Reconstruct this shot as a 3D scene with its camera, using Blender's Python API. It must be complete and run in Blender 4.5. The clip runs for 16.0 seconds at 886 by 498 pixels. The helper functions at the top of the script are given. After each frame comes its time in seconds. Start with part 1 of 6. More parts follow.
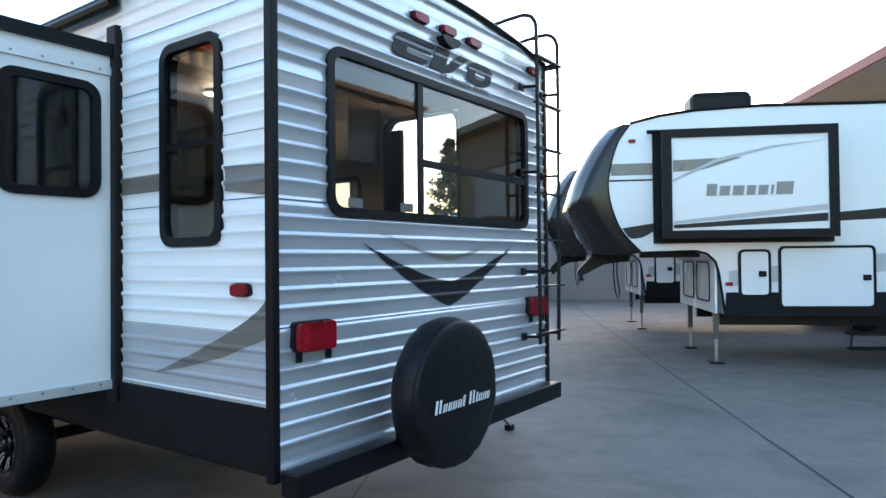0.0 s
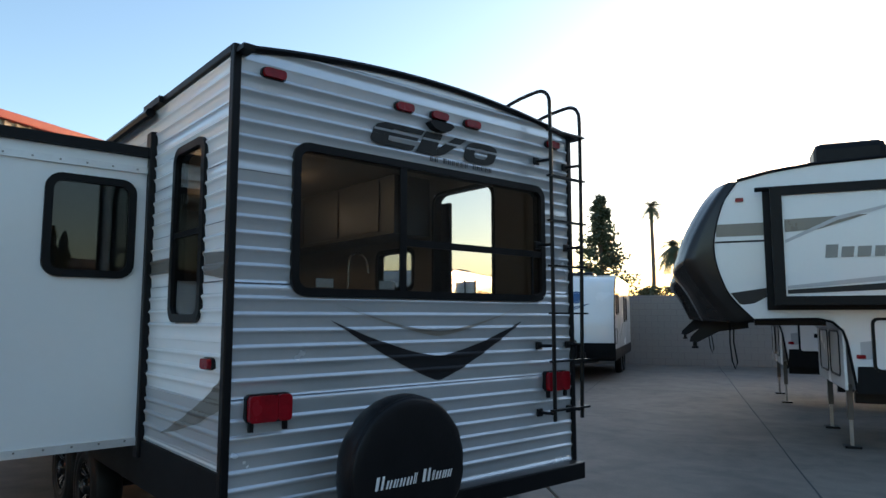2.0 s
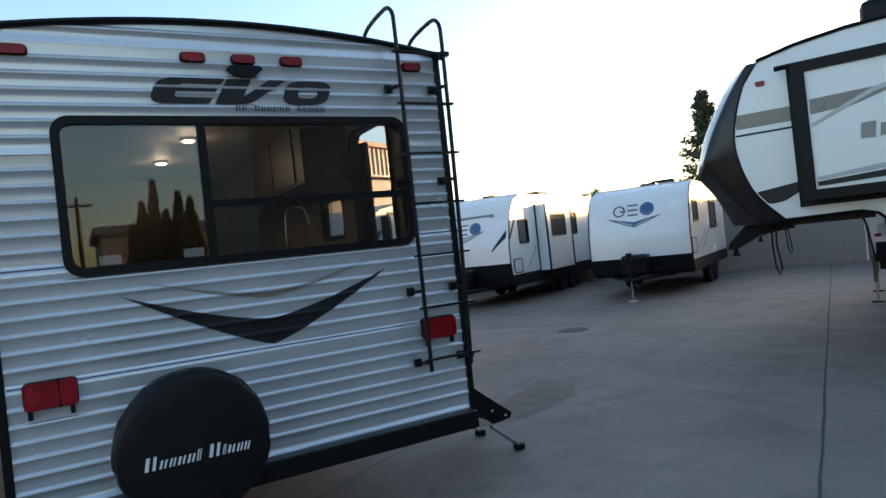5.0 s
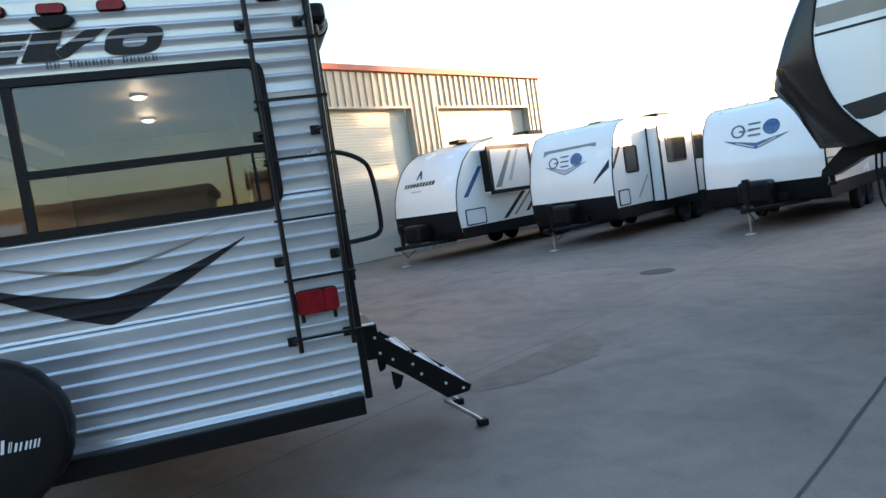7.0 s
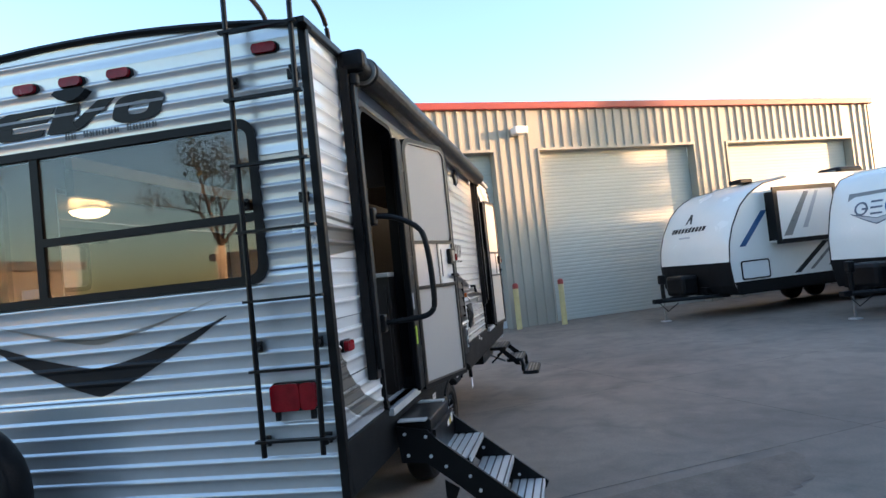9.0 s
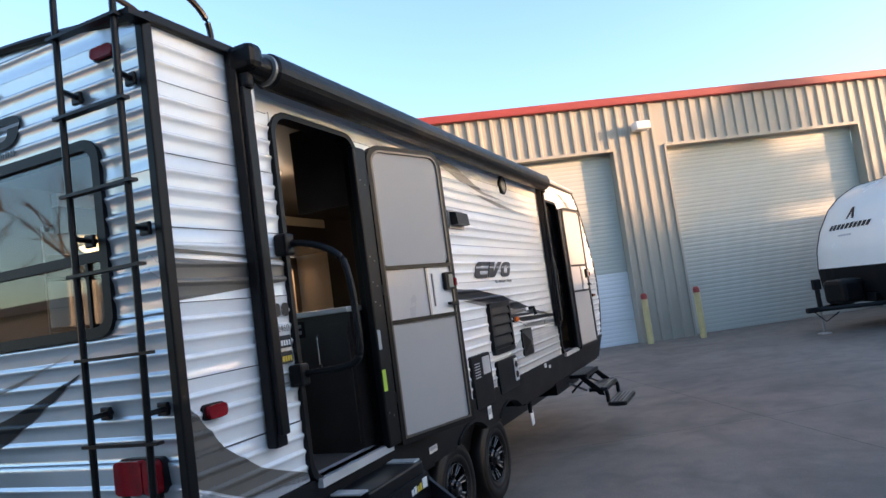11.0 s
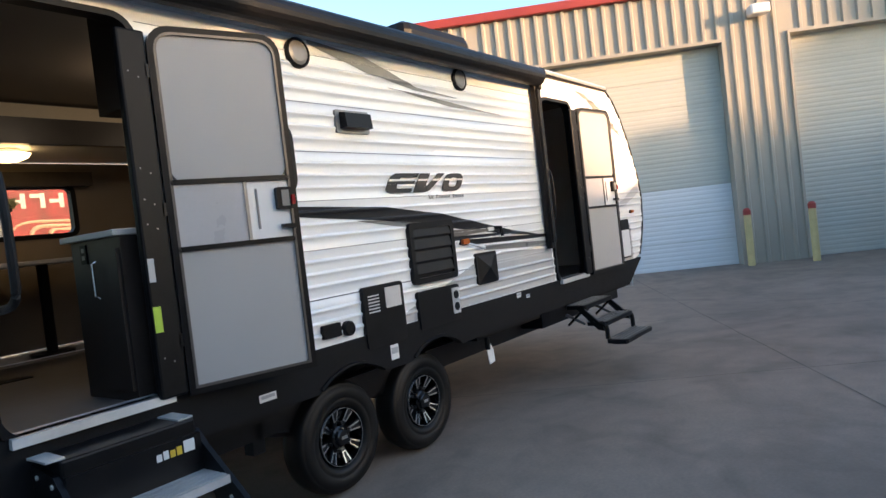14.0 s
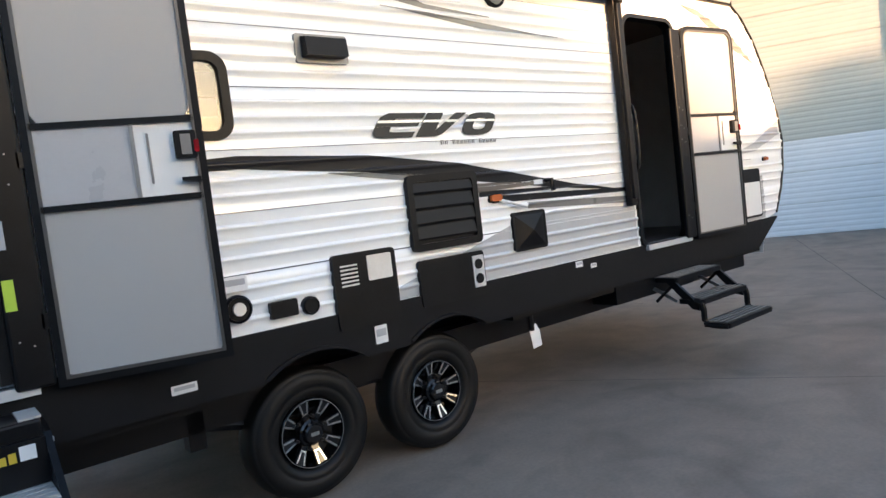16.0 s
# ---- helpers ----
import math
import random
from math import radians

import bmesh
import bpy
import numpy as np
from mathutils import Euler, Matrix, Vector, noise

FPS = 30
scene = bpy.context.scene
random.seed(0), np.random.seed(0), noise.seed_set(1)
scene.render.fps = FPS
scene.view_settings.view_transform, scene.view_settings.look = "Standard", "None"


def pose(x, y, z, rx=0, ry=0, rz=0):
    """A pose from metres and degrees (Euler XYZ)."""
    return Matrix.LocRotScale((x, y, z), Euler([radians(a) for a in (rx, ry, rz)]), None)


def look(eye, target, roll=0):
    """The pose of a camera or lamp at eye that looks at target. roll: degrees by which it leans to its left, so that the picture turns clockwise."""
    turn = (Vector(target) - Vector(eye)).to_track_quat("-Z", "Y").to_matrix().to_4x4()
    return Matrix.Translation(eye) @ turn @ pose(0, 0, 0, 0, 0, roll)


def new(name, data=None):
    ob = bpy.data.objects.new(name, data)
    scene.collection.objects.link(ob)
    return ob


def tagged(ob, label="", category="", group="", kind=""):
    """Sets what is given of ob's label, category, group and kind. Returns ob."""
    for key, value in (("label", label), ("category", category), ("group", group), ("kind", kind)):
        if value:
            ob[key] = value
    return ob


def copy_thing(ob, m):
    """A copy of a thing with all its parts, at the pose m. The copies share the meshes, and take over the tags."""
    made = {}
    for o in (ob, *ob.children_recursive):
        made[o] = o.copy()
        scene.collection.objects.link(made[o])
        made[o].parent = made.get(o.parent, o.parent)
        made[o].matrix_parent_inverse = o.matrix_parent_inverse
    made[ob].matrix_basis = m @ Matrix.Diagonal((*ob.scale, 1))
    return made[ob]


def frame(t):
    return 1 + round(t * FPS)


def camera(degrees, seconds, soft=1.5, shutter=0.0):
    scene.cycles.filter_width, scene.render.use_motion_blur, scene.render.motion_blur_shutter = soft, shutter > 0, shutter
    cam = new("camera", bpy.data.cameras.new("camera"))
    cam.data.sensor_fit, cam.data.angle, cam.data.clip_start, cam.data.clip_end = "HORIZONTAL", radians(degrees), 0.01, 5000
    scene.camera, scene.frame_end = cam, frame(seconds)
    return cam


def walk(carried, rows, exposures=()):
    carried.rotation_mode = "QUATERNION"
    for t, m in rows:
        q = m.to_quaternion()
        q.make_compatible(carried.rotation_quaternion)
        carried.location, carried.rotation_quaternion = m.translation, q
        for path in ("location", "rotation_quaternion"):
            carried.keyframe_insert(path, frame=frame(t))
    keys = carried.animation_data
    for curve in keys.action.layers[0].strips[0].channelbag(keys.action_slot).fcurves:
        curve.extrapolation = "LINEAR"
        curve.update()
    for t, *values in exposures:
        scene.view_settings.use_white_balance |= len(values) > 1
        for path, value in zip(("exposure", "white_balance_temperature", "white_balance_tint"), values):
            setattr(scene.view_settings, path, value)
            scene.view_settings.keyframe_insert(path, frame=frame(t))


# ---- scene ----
cam = camera(67.4, 16.0)
PATH = [
    (0, (2.139, -3.037, 1.505), (0.981, -1.406, 1.537), -0.6),
    (0.5, (2.315, -2.899, 1.542), (0.992, -1.402, 1.613), -1.4),
    (1, (2.535, -2.661, 1.588), (1.102, -1.278, 1.762), -0.4),
    (1.5, (2.809, -2.542, 1.585), (1.36, -1.179, 1.786), -0.9),
    (2, (2.959, -2.454, 1.603), (1.444, -1.165, 1.808), 0.0),
    (2.5, (3.167, -2.198, 1.611), (1.637, -0.921, 1.778), -1.4),
    (3, (3.276, -1.995, 1.619), (1.728, -0.729, 1.595), -2.0),
    (3.2, (3.291, -1.953, 1.612), (1.755, -0.673, 1.564), -2.7),
    (5.3, (3.637, -0.643, 1.65), (1.877, 0.307, 1.638), -6.8),
    (5.5, (3.636, -0.471, 1.621), (1.886, 0.495, 1.557), -7.5),
    (6, (3.667, -0.06, 1.659), (1.881, 0.83, 1.525), -8.3),
    (6.5, (3.692, 0.422, 1.627), (1.839, 1.162, 1.493), -7.9),
    (7, (3.609, 0.784, 1.61), (1.684, 1.309, 1.466), -8.6),
    (7.5, (3.399, 1.187, 1.649), (1.43, 1.52, 1.539), -7.7),
    (8, (3.28, 1.577, 1.64), (1.281, 1.629, 1.665), -7.5),
    (8.2, (3.219, 1.746, 1.658), (1.22, 1.689, 1.697), -6.9),
    (10.3, (2.256, 2.902, 1.642), (0.368, 2.261, 1.791), -7.3),
    (10.5, (2.173, 2.974, 1.627), (0.301, 2.289, 1.778), -7.4),
    (11, (1.807, 3.126, 1.658), (-0.018, 2.324, 1.821), -7.8),
    (11.5, (1.54, 3.377, 1.646), (-0.232, 2.469, 1.828), -8.5),
    (12, (1.322, 3.589, 1.66), (-0.411, 2.61, 1.855), -8.4),
    (12.5, (0.97, 3.66, 1.621), (-0.753, 2.661, 1.806), -8.3),
    (13, (0.72, 3.772, 1.6), (-1.014, 2.78, 1.695), -7.9),
    (13.5, (0.471, 3.975, 1.587), (-1.206, 2.886, 1.611), -6.8),
    (14, (0.242, 4.082, 1.546), (-1.363, 2.89, 1.487), -6.6),
    (14.5, (-0.107, 4.101, 1.54), (-1.638, 2.818, 1.449), -5.8),
    (15, (-0.393, 4.136, 1.526), (-1.864, 2.787, 1.399), -6.3),
    (15.5, (-0.756, 4.215, 1.488), (-2.152, 2.79, 1.343), -6.0),
    (16, (-1.083, 4.166, 1.44), (-2.328, 2.606, 1.304), -6.8),
]
EXPOSURES = [
    (0.0, 3.12, 5700, 12), (0.5, 2.92, 5700, 12), (1.0, 2.5, 5750, 12), (1.5, 2.12, 5850, 12), (2.0, 1.92, 5900, 13), (2.5, 1.87, 5900, 13), (3.0, 1.95, 5900, 13), (5.5, 2.38, 6000, 14), (6.0, 2.54, 6000, 14), (6.5, 2.74, 6000, 14), (7.0, 2.86, 6000, 14), (8.0, 2.75, 5900, 13), (10.5, 2.46, 5650, 17), (12.0, 2.35, 5600, 17), (13.0, 2.24, 5600, 16), (13.5, 2.25, 5600, 13), (14.5, 2.66, 5850, 13), (15.5, 2.7, 5850, 13), (16.0, 2.7, 5850, 13),
]
walk(cam, [(t, look(eye, target, roll)) for t, eye, target, roll in PATH], EXPOSURES)

# ---- world and sun ----
SUN_EL, SUN_AZ = 5.0, -7.0
world = bpy.data.worlds.new("world")
scene.world = world
world.use_nodes = True
wn = world.node_tree
sky = wn.nodes.new("ShaderNodeTexSky")
sky.sky_type, sky.sun_disc = "NISHITA", False
sky.sun_elevation, sky.sun_rotation = radians(SUN_EL), radians(SUN_AZ % 360)
sky.air_density, sky.dust_density, sky.ozone_density = 1.0, 1.5, 1.5
wn.links.new(sky.outputs[0], wn.nodes["Background"].inputs[0])
wn.nodes["Background"].inputs[1].default_value = 0.15
sun_data = bpy.data.lights.new("sun", "SUN")
sun_data.energy, sun_data.angle, sun_data.color = 2.5, radians(0.8), (1.0, 0.58, 0.27)
sun = new("sun", sun_data)
sun.matrix_world = look((40 * math.sin(radians(SUN_AZ)), 40 * math.cos(radians(SUN_AZ)), 40 * math.tan(radians(SUN_EL))), (0, 0, 0))


# ---- materials ----
def mat(name, base, rough=0.5, metal=0.0, vary=0.12, scale=3.0, fine=60.0, bump=0.1, dirt=None, coat=0.0, spec=0.5):
    """Two scales of noise on colour and roughness, fine bump."""
    m = bpy.data.materials.new(name)
    m.use_nodes = True
    t = m.node_tree
    b = t.nodes["Principled BSDF"]
    tc = t.nodes.new("ShaderNodeTexCoord")
    n1, n2 = t.nodes.new("ShaderNodeTexNoise"), t.nodes.new("ShaderNodeTexNoise")
    for n, sc, de in ((n1, scale, 5), (n2, fine, 4)):
        n.inputs["Scale"].default_value, n.inputs["Detail"].default_value = sc, de
        t.links.new(tc.outputs["Object"], n.inputs["Vector"])
    add = t.nodes.new("ShaderNodeMath")
    add.operation = "MULTIPLY_ADD"
    add.inputs[1].default_value = 0.35
    t.links.new(n2.outputs[0], add.inputs[0])
    t.links.new(n1.outputs[0], add.inputs[2])
    ramp = t.nodes.new("ShaderNodeMapRange")
    ramp.inputs[1].default_value, ramp.inputs[2].default_value = 0.35, 1.0
    t.links.new(add.outputs[0], ramp.inputs[0])
    mix = t.nodes.new("ShaderNodeMix")
    mix.data_type = "RGBA"
    lo = dirt or tuple(c * (1 - vary) for c in base)
    hi = tuple(min(1, c * (1 + vary * 0.5)) for c in base)
    mix.inputs[6].default_value, mix.inputs[7].default_value = (*lo, 1), (*hi, 1)
    t.links.new(ramp.outputs[0], mix.inputs[0])
    t.links.new(mix.outputs[2], b.inputs["Base Color"])
    rr = t.nodes.new("ShaderNodeMapRange")
    rr.inputs[3].default_value, rr.inputs[4].default_value = max(0.02, rough - 0.08), min(1, rough + 0.08)
    t.links.new(n1.outputs[0], rr.inputs[0])
    t.links.new(rr.outputs[0], b.inputs["Roughness"])
    b.inputs["Metallic"].default_value = metal
    b.inputs["Coat Weight"].default_value = coat
    b.inputs["Specular IOR Level"].default_value = spec
    if bump:
        bn = t.nodes.new("ShaderNodeBump")
        bn.inputs["Strength"].default_value, bn.inputs["Distance"].default_value = bump, 0.01
        t.links.new(add.outputs[0], bn.inputs["Height"])
        t.links.new(bn.outputs[0], b.inputs["Normal"])
    return m


def glow(name, color, strength):
    m = bpy.data.materials.new(name)
    m.use_nodes = True
    b = m.node_tree.nodes["Principled BSDF"]
    b.inputs["Base Color"].default_value = (*color, 1)
    b.inputs["Emission Color"].default_value = (*color, 1)
    b.inputs["Emission Strength"].default_value = strength
    return m


def glass(name, tint, gloss=0.05):
    m = bpy.data.materials.new(name)
    m.use_nodes = True
    t = m.node_tree
    t.nodes.clear()
    out, mx = t.nodes.new("ShaderNodeOutputMaterial"), t.nodes.new("ShaderNodeMixShader")
    tr, gl, lw = t.nodes.new("ShaderNodeBsdfTransparent"), t.nodes.new("ShaderNodeBsdfGlossy"), t.nodes.new("ShaderNodeLayerWeight")
    pw, ma = t.nodes.new("ShaderNodeMath"), t.nodes.new("ShaderNodeMath")
    pw.operation, pw.inputs[1].default_value = "POWER", 5.0
    ma.operation, ma.inputs[1].default_value, ma.inputs[2].default_value = "MULTIPLY_ADD", 0.9, gloss
    tr.inputs[0].default_value = (*tint, 1)
    gl.inputs["Roughness"].default_value = 0.0
    lw.inputs[0].default_value = 0.5
    t.links.new(lw.outputs["Facing"], pw.inputs[0])
    t.links.new(pw.outputs[0], ma.inputs[0])
    t.links.new(ma.outputs[0], mx.inputs[0])
    t.links.new(tr.outputs[0], mx.inputs[1])
    t.links.new(gl.outputs[0], mx.inputs[2])
    t.links.new(mx.outputs[0], out.inputs[0])
    return m


def concrete(name, base):
    """Broom-swept concrete: broad stains, swirled streaks and fine grain."""
    m = mat(name, base, 0.72, vary=0.45, scale=0.3, fine=5.0, bump=0.2)
    t = m.node_tree
    b = t.nodes["Principled BSDF"]
    tc = t.nodes.new("ShaderNodeTexCoord")
    first = b.inputs["Base Color"].links[0].from_socket
    for scale, dist, lo, hi, dark in ((0.55, 2.5, 0.46, 0.68, 0.82), (2.2, 1.2, 0.5, 0.72, 0.86), (45.0, 0.0, 0.3, 0.75, 0.88)):
        n = t.nodes.new("ShaderNodeTexNoise")
        n.inputs["Scale"].default_value, n.inputs["Detail"].default_value, n.inputs["Distortion"].default_value = scale, 6, dist
        t.links.new(tc.outputs["Object"], n.inputs["Vector"])
        r = t.nodes.new("ShaderNodeMapRange")
        r.inputs[1].default_value, r.inputs[2].default_value, r.inputs[3].default_value, r.inputs[4].default_value = lo, hi, 1.06, dark
        t.links.new(n.outputs[0], r.inputs[0])
        k = t.nodes.new("ShaderNodeVectorMath")
        k.operation = "SCALE"
        t.links.new(first, k.inputs[0])
        t.links.new(r.outputs[0], k.inputs["Scale"])
        first = k.outputs[0]
    t.links.new(first, b.inputs["Base Color"])
    return m


M_CONC = concrete("concrete", (0.198, 0.162, 0.132))
M_JOINT = mat("joint_filler", (0.06, 0.058, 0.055), 0.9)
M_DRAIN = mat("cast_iron", (0.05, 0.042, 0.038), 0.7, metal=0.3, vary=0.4, scale=12, bump=0.4)
M_STAIN = mat("rough_patch", (0.193, 0.156, 0.128), 0.95, vary=0.38, scale=5, fine=40, bump=0.8)
M_BLOCK = mat("concrete_block", (0.24, 0.225, 0.21), 0.9, vary=0.25, scale=1.2, fine=30, bump=0.4)
M_MORTAR = mat("mortar", (0.17, 0.16, 0.15), 0.95)
M_STEELWALL = mat("tan_steel_siding", (0.34, 0.315, 0.265), 0.42, vary=0.1, scale=0.8, fine=20, bump=0.05)
M_DOORPAN = mat("tan_door_panel", (0.43, 0.445, 0.41), 0.5, vary=0.08, scale=0.7, fine=14, bump=0.05)
M_DOORWHITE = mat("white_door_panel", (0.66, 0.68, 0.70), 0.5, vary=0.06, scale=0.8, fine=14, bump=0.05)
M_RED = mat("red_trim", (0.27, 0.035, 0.028), 0.45, vary=0.15)
M_YEL = mat("yellow_paint", (0.55, 0.46, 0.22), 0.6, vary=0.25, scale=6)
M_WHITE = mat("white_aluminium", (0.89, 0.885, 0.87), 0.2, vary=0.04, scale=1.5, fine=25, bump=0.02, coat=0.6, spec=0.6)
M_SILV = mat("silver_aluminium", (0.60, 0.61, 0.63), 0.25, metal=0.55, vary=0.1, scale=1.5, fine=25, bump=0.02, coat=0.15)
M_SHINE = mat("bright_silver_graphic", (0.68, 0.67, 0.65), 0.22, metal=0.35, vary=0.08, scale=4, bump=0.02, coat=0.2)
M_FIBRE = mat("white_gelcoat", (0.74, 0.74, 0.73), 0.22, vary=0.04, scale=1.2, fine=20, bump=0.015, coat=0.3)
M_CREAM = mat("warm_white_gelcoat", (0.80, 0.785, 0.745), 0.25, vary=0.05, scale=1.2, fine=20, bump=0.015, coat=0.3)
M_BLACK = mat("black_plastic", (0.006, 0.006, 0.007), 0.42, vary=0.4, scale=8, fine=90, bump=0.08, spec=0.17)
M_SKIRT = mat("black_textured_skirt", (0.009, 0.009, 0.010), 0.6, vary=0.3, scale=6, fine=250, bump=0.25, spec=0.14)
M_BLKMET = mat("black_powder_coat", (0.006, 0.006, 0.007), 0.35, vary=0.3, scale=8, fine=90, bump=0.05, spec=0.2)
M_VINYL = mat("black_vinyl", (0.007, 0.007, 0.008), 0.42, vary=0.3, scale=9, fine=120, bump=0.4, spec=0.2)
M_BLKGLOSS = mat("gloss_black_alloy", (0.006, 0.006, 0.007), 0.12, vary=0.2, scale=8, fine=90, bump=0.02, spec=0.5)
M_TYRE = mat("tyre_rubber", (0.007, 0.007, 0.007), 0.5, vary=0.3, scale=10, fine=90, bump=0.1, spec=0.25)
M_CHROME = mat("machined_alloy", (0.8, 0.79, 0.78), 0.22, metal=1.0, vary=0.1)
M_ALU = mat("aluminium", (0.68, 0.68, 0.68), 0.4, metal=0.55, vary=0.15, scale=6)
M_REDLENS = mat("red_lens", (0.24, 0.004, 0.010), 0.25, vary=0.45, scale=14, fine=120, bump=0.2, coat=0.0, spec=0.3)
M_AMBER = mat("amber_lens", (0.55, 0.13, 0.02), 0.15, vary=0.2, scale=20, fine=200, bump=0.15, coat=0.5)
M_DKGREY = mat("dark_grey_vinyl_graphic", (0.016, 0.016, 0.018), 0.35, vary=0.15, scale=4, bump=0.02, spec=0.25)
M_MIDGREY = mat("grey_vinyl_graphic", (0.20, 0.195, 0.185), 0.3, vary=0.1, scale=4, bump=0.02, coat=0.2)
M_LTGREY = mat("light_grey_vinyl_graphic", (0.42, 0.42, 0.43), 0.3, vary=0.08, scale=4, bump=0.02, coat=0.2)
M_TAUPE = mat("taupe_vinyl_graphic", (0.17, 0.15, 0.125), 0.3, vary=0.1, scale=4, bump=0.02, coat=0.2)
M_BLUE = mat("blue_vinyl_graphic", (0.03, 0.09, 0.22), 0.3, vary=0.2, scale=4, bump=0.02, coat=0.2)
M_SCREEN = mat("grey_door_liner", (0.36, 0.355, 0.345), 0.6, vary=0.05, scale=2, fine=300, bump=0.05)
M_EMB = mat("slate_emblem", (0.04, 0.041, 0.045), 0.35, vary=0.2, scale=3, bump=0.02)
M_EMBSTRIPE = mat("dull_silver_vinyl", (0.30, 0.30, 0.31), 0.55, vary=0.1, scale=7, bump=0.02, spec=0.2)
M_EMBLEM = mat("grey_taupe_emblem", (0.03, 0.029, 0.028), 0.5, spec=0.15, vary=0.35, scale=7, bump=0.02)
M_DKFRAME = mat("bronze_trim", (0.11, 0.10, 0.09), 0.4, metal=0.5, vary=0.15)
M_FRAME = mat("brushed_door_frame", (0.30, 0.29, 0.28), 0.35, metal=0.7, vary=0.15)
M_WOOD = mat("dark_wood_laminate", (0.032, 0.024, 0.02), 0.4, vary=0.35, scale=5, fine=60)
M_VINYLFL = mat("grey_plank_vinyl", (0.085, 0.075, 0.068), 0.5, vary=0.3, scale=5, fine=40)
M_INWALL = mat("beige_wall_panel", (0.21, 0.175, 0.14), 0.6, vary=0.1)
M_COUNTER = mat("pale_worktop", (0.55, 0.53, 0.50), 0.35, vary=0.1, scale=20)
M_PAPER = mat("printed_label", (0.75, 0.74, 0.72), 0.6, vary=0.08)
M_YELLOW = mat("yellow_print", (0.6, 0.42, 0.03), 0.6, vary=0.1)
M_LIME = mat("lime_label", (0.45, 0.62, 0.05), 0.6, vary=0.1)
M_ROOF = mat("white_rubber_roof", (0.7, 0.69, 0.66), 0.6, vary=0.1)
M_BARK = mat("bark", (0.11, 0.08, 0.06), 0.9, vary=0.4, scale=10, bump=0.6)
M_LEAF = mat("dark_foliage", (0.045, 0.065, 0.03), 0.7, vary=0.5, scale=1.5)
M_LEAF2 = mat("olive_foliage", (0.075, 0.085, 0.035), 0.7, vary=0.5, scale=1.5)
M_GLASS = glass("tinted_glass", (0.72, 0.72, 0.71), 0.07)
M_DGLASS = glass("dark_tinted_glass", (0.3, 0.3, 0.3), 0.06)
M_LAMP = glow("warm_lamp", (1.0, 0.72, 0.4), 2.2)
M_UPHOL = mat("dark_upholstery", (0.05, 0.042, 0.036), 0.8, vary=0.4, scale=12)
M_CREAMIN = mat("cream_fascia", (0.62, 0.53, 0.38), 0.5)
M_DOME = glow("glowing_dome", (1.0, 0.62, 0.22), 1.6)
M_STUCCO = mat("stucco", (0.45, 0.38, 0.30), 0.85, vary=0.15, scale=1)


# ---- mesh helpers ----
def thing(name, label="", category="", m=None, group="", kind=""):
    ob = new(name)
    ob.empty_display_size = 0.2
    if m is not None:
        ob.matrix_world = m
    return tagged(ob, label, category, group, kind)


def part(name, bm, material, parent=None, label="", smooth=False):
    me = bpy.data.meshes.new(name)
    bmesh.ops.recalc_face_normals(bm, faces=bm.faces)
    if smooth:
        for f in bm.faces:
            f.smooth = True
    bm.to_mesh(me)
    bm.free()
    me.materials.append(material)
    ob = new(name, me)
    if parent is not None:
        ob.parent = parent
    return tagged(ob, label)


def B():
    return bmesh.new()


def box(bm, x0, x1, y0, y1, z0, z1, bev=0.0, m=None):
    mm = Matrix.Translation(((x0 + x1) / 2, (y0 + y1) / 2, (z0 + z1) / 2)) @ Matrix.Diagonal((abs(x1 - x0), abs(y1 - y0), abs(z1 - z0), 1))
    r = bmesh.ops.create_cube(bm, size=1, matrix=(m @ mm) if m is not None else mm)
    if bev:
        es = list({e for v in r["verts"] for e in v.link_edges})
        bmesh.ops.bevel(bm, geom=es, offset=bev, segments=2, affect="EDGES", profile=0.5)
    return bm


def bx(*a, **k):
    return box(B(), *a, **k)


def tube(bm, pts, r, seg=8, caps=True):
    pts = [Vector(p) for p in pts]
    rings = []
    for i, p in enumerate(pts):
        d = (pts[min(i + 1, len(pts) - 1)] - pts[max(i - 1, 0)]).normalized()
        ref = Vector((0, 0, 1)) if abs(d.z) < 0.9 else Vector((1, 0, 0))
        a = d.cross(ref).normalized()
        b = d.cross(a)
        rr = r[i] if isinstance(r, (list, tuple)) else r
        rings.append([bm.verts.new(p + rr * (math.cos(k * math.tau / seg) * a + math.sin(k * math.tau / seg) * b)) for k in range(seg)])
    for q, w in zip(rings, rings[1:]):
        for k in range(seg):
            bm.faces.new((q[k], q[(k + 1) % seg], w[(k + 1) % seg], w[k]))
    if caps:
        bm.faces.new(rings[0])
        bm.faces.new(rings[-1])
    return bm


def lathe(bm, prof, m, seg=32, cap=True):
    """prof: (radius, height) along local z; m places it."""
    rings = []
    for r, h in prof:
        rings.append([bm.verts.new(m @ Vector((r * math.cos(k * math.tau / seg), r * math.sin(k * math.tau / seg), h))) for k in range(seg)])
    for q, w in zip(rings, rings[1:]):
        for k in range(seg):
            bm.faces.new((q[k], q[(k + 1) % seg], w[(k + 1) % seg], w[k]))
    if cap:
        bm.faces.new(rings[0])
        bm.faces.new(rings[-1])
    return bm


def rounded(pts, n=2):
    """Cuts the corners of a path until it bends smoothly."""
    for _ in range(n):
        out = [pts[0]]
        for a, b in zip(pts, pts[1:]):
            a, b = Vector(a), Vector(b)
            out += [tuple(a.lerp(b, 0.25)), tuple(a.lerp(b, 0.75))]
        pts = out + [pts[-1]]
    return pts


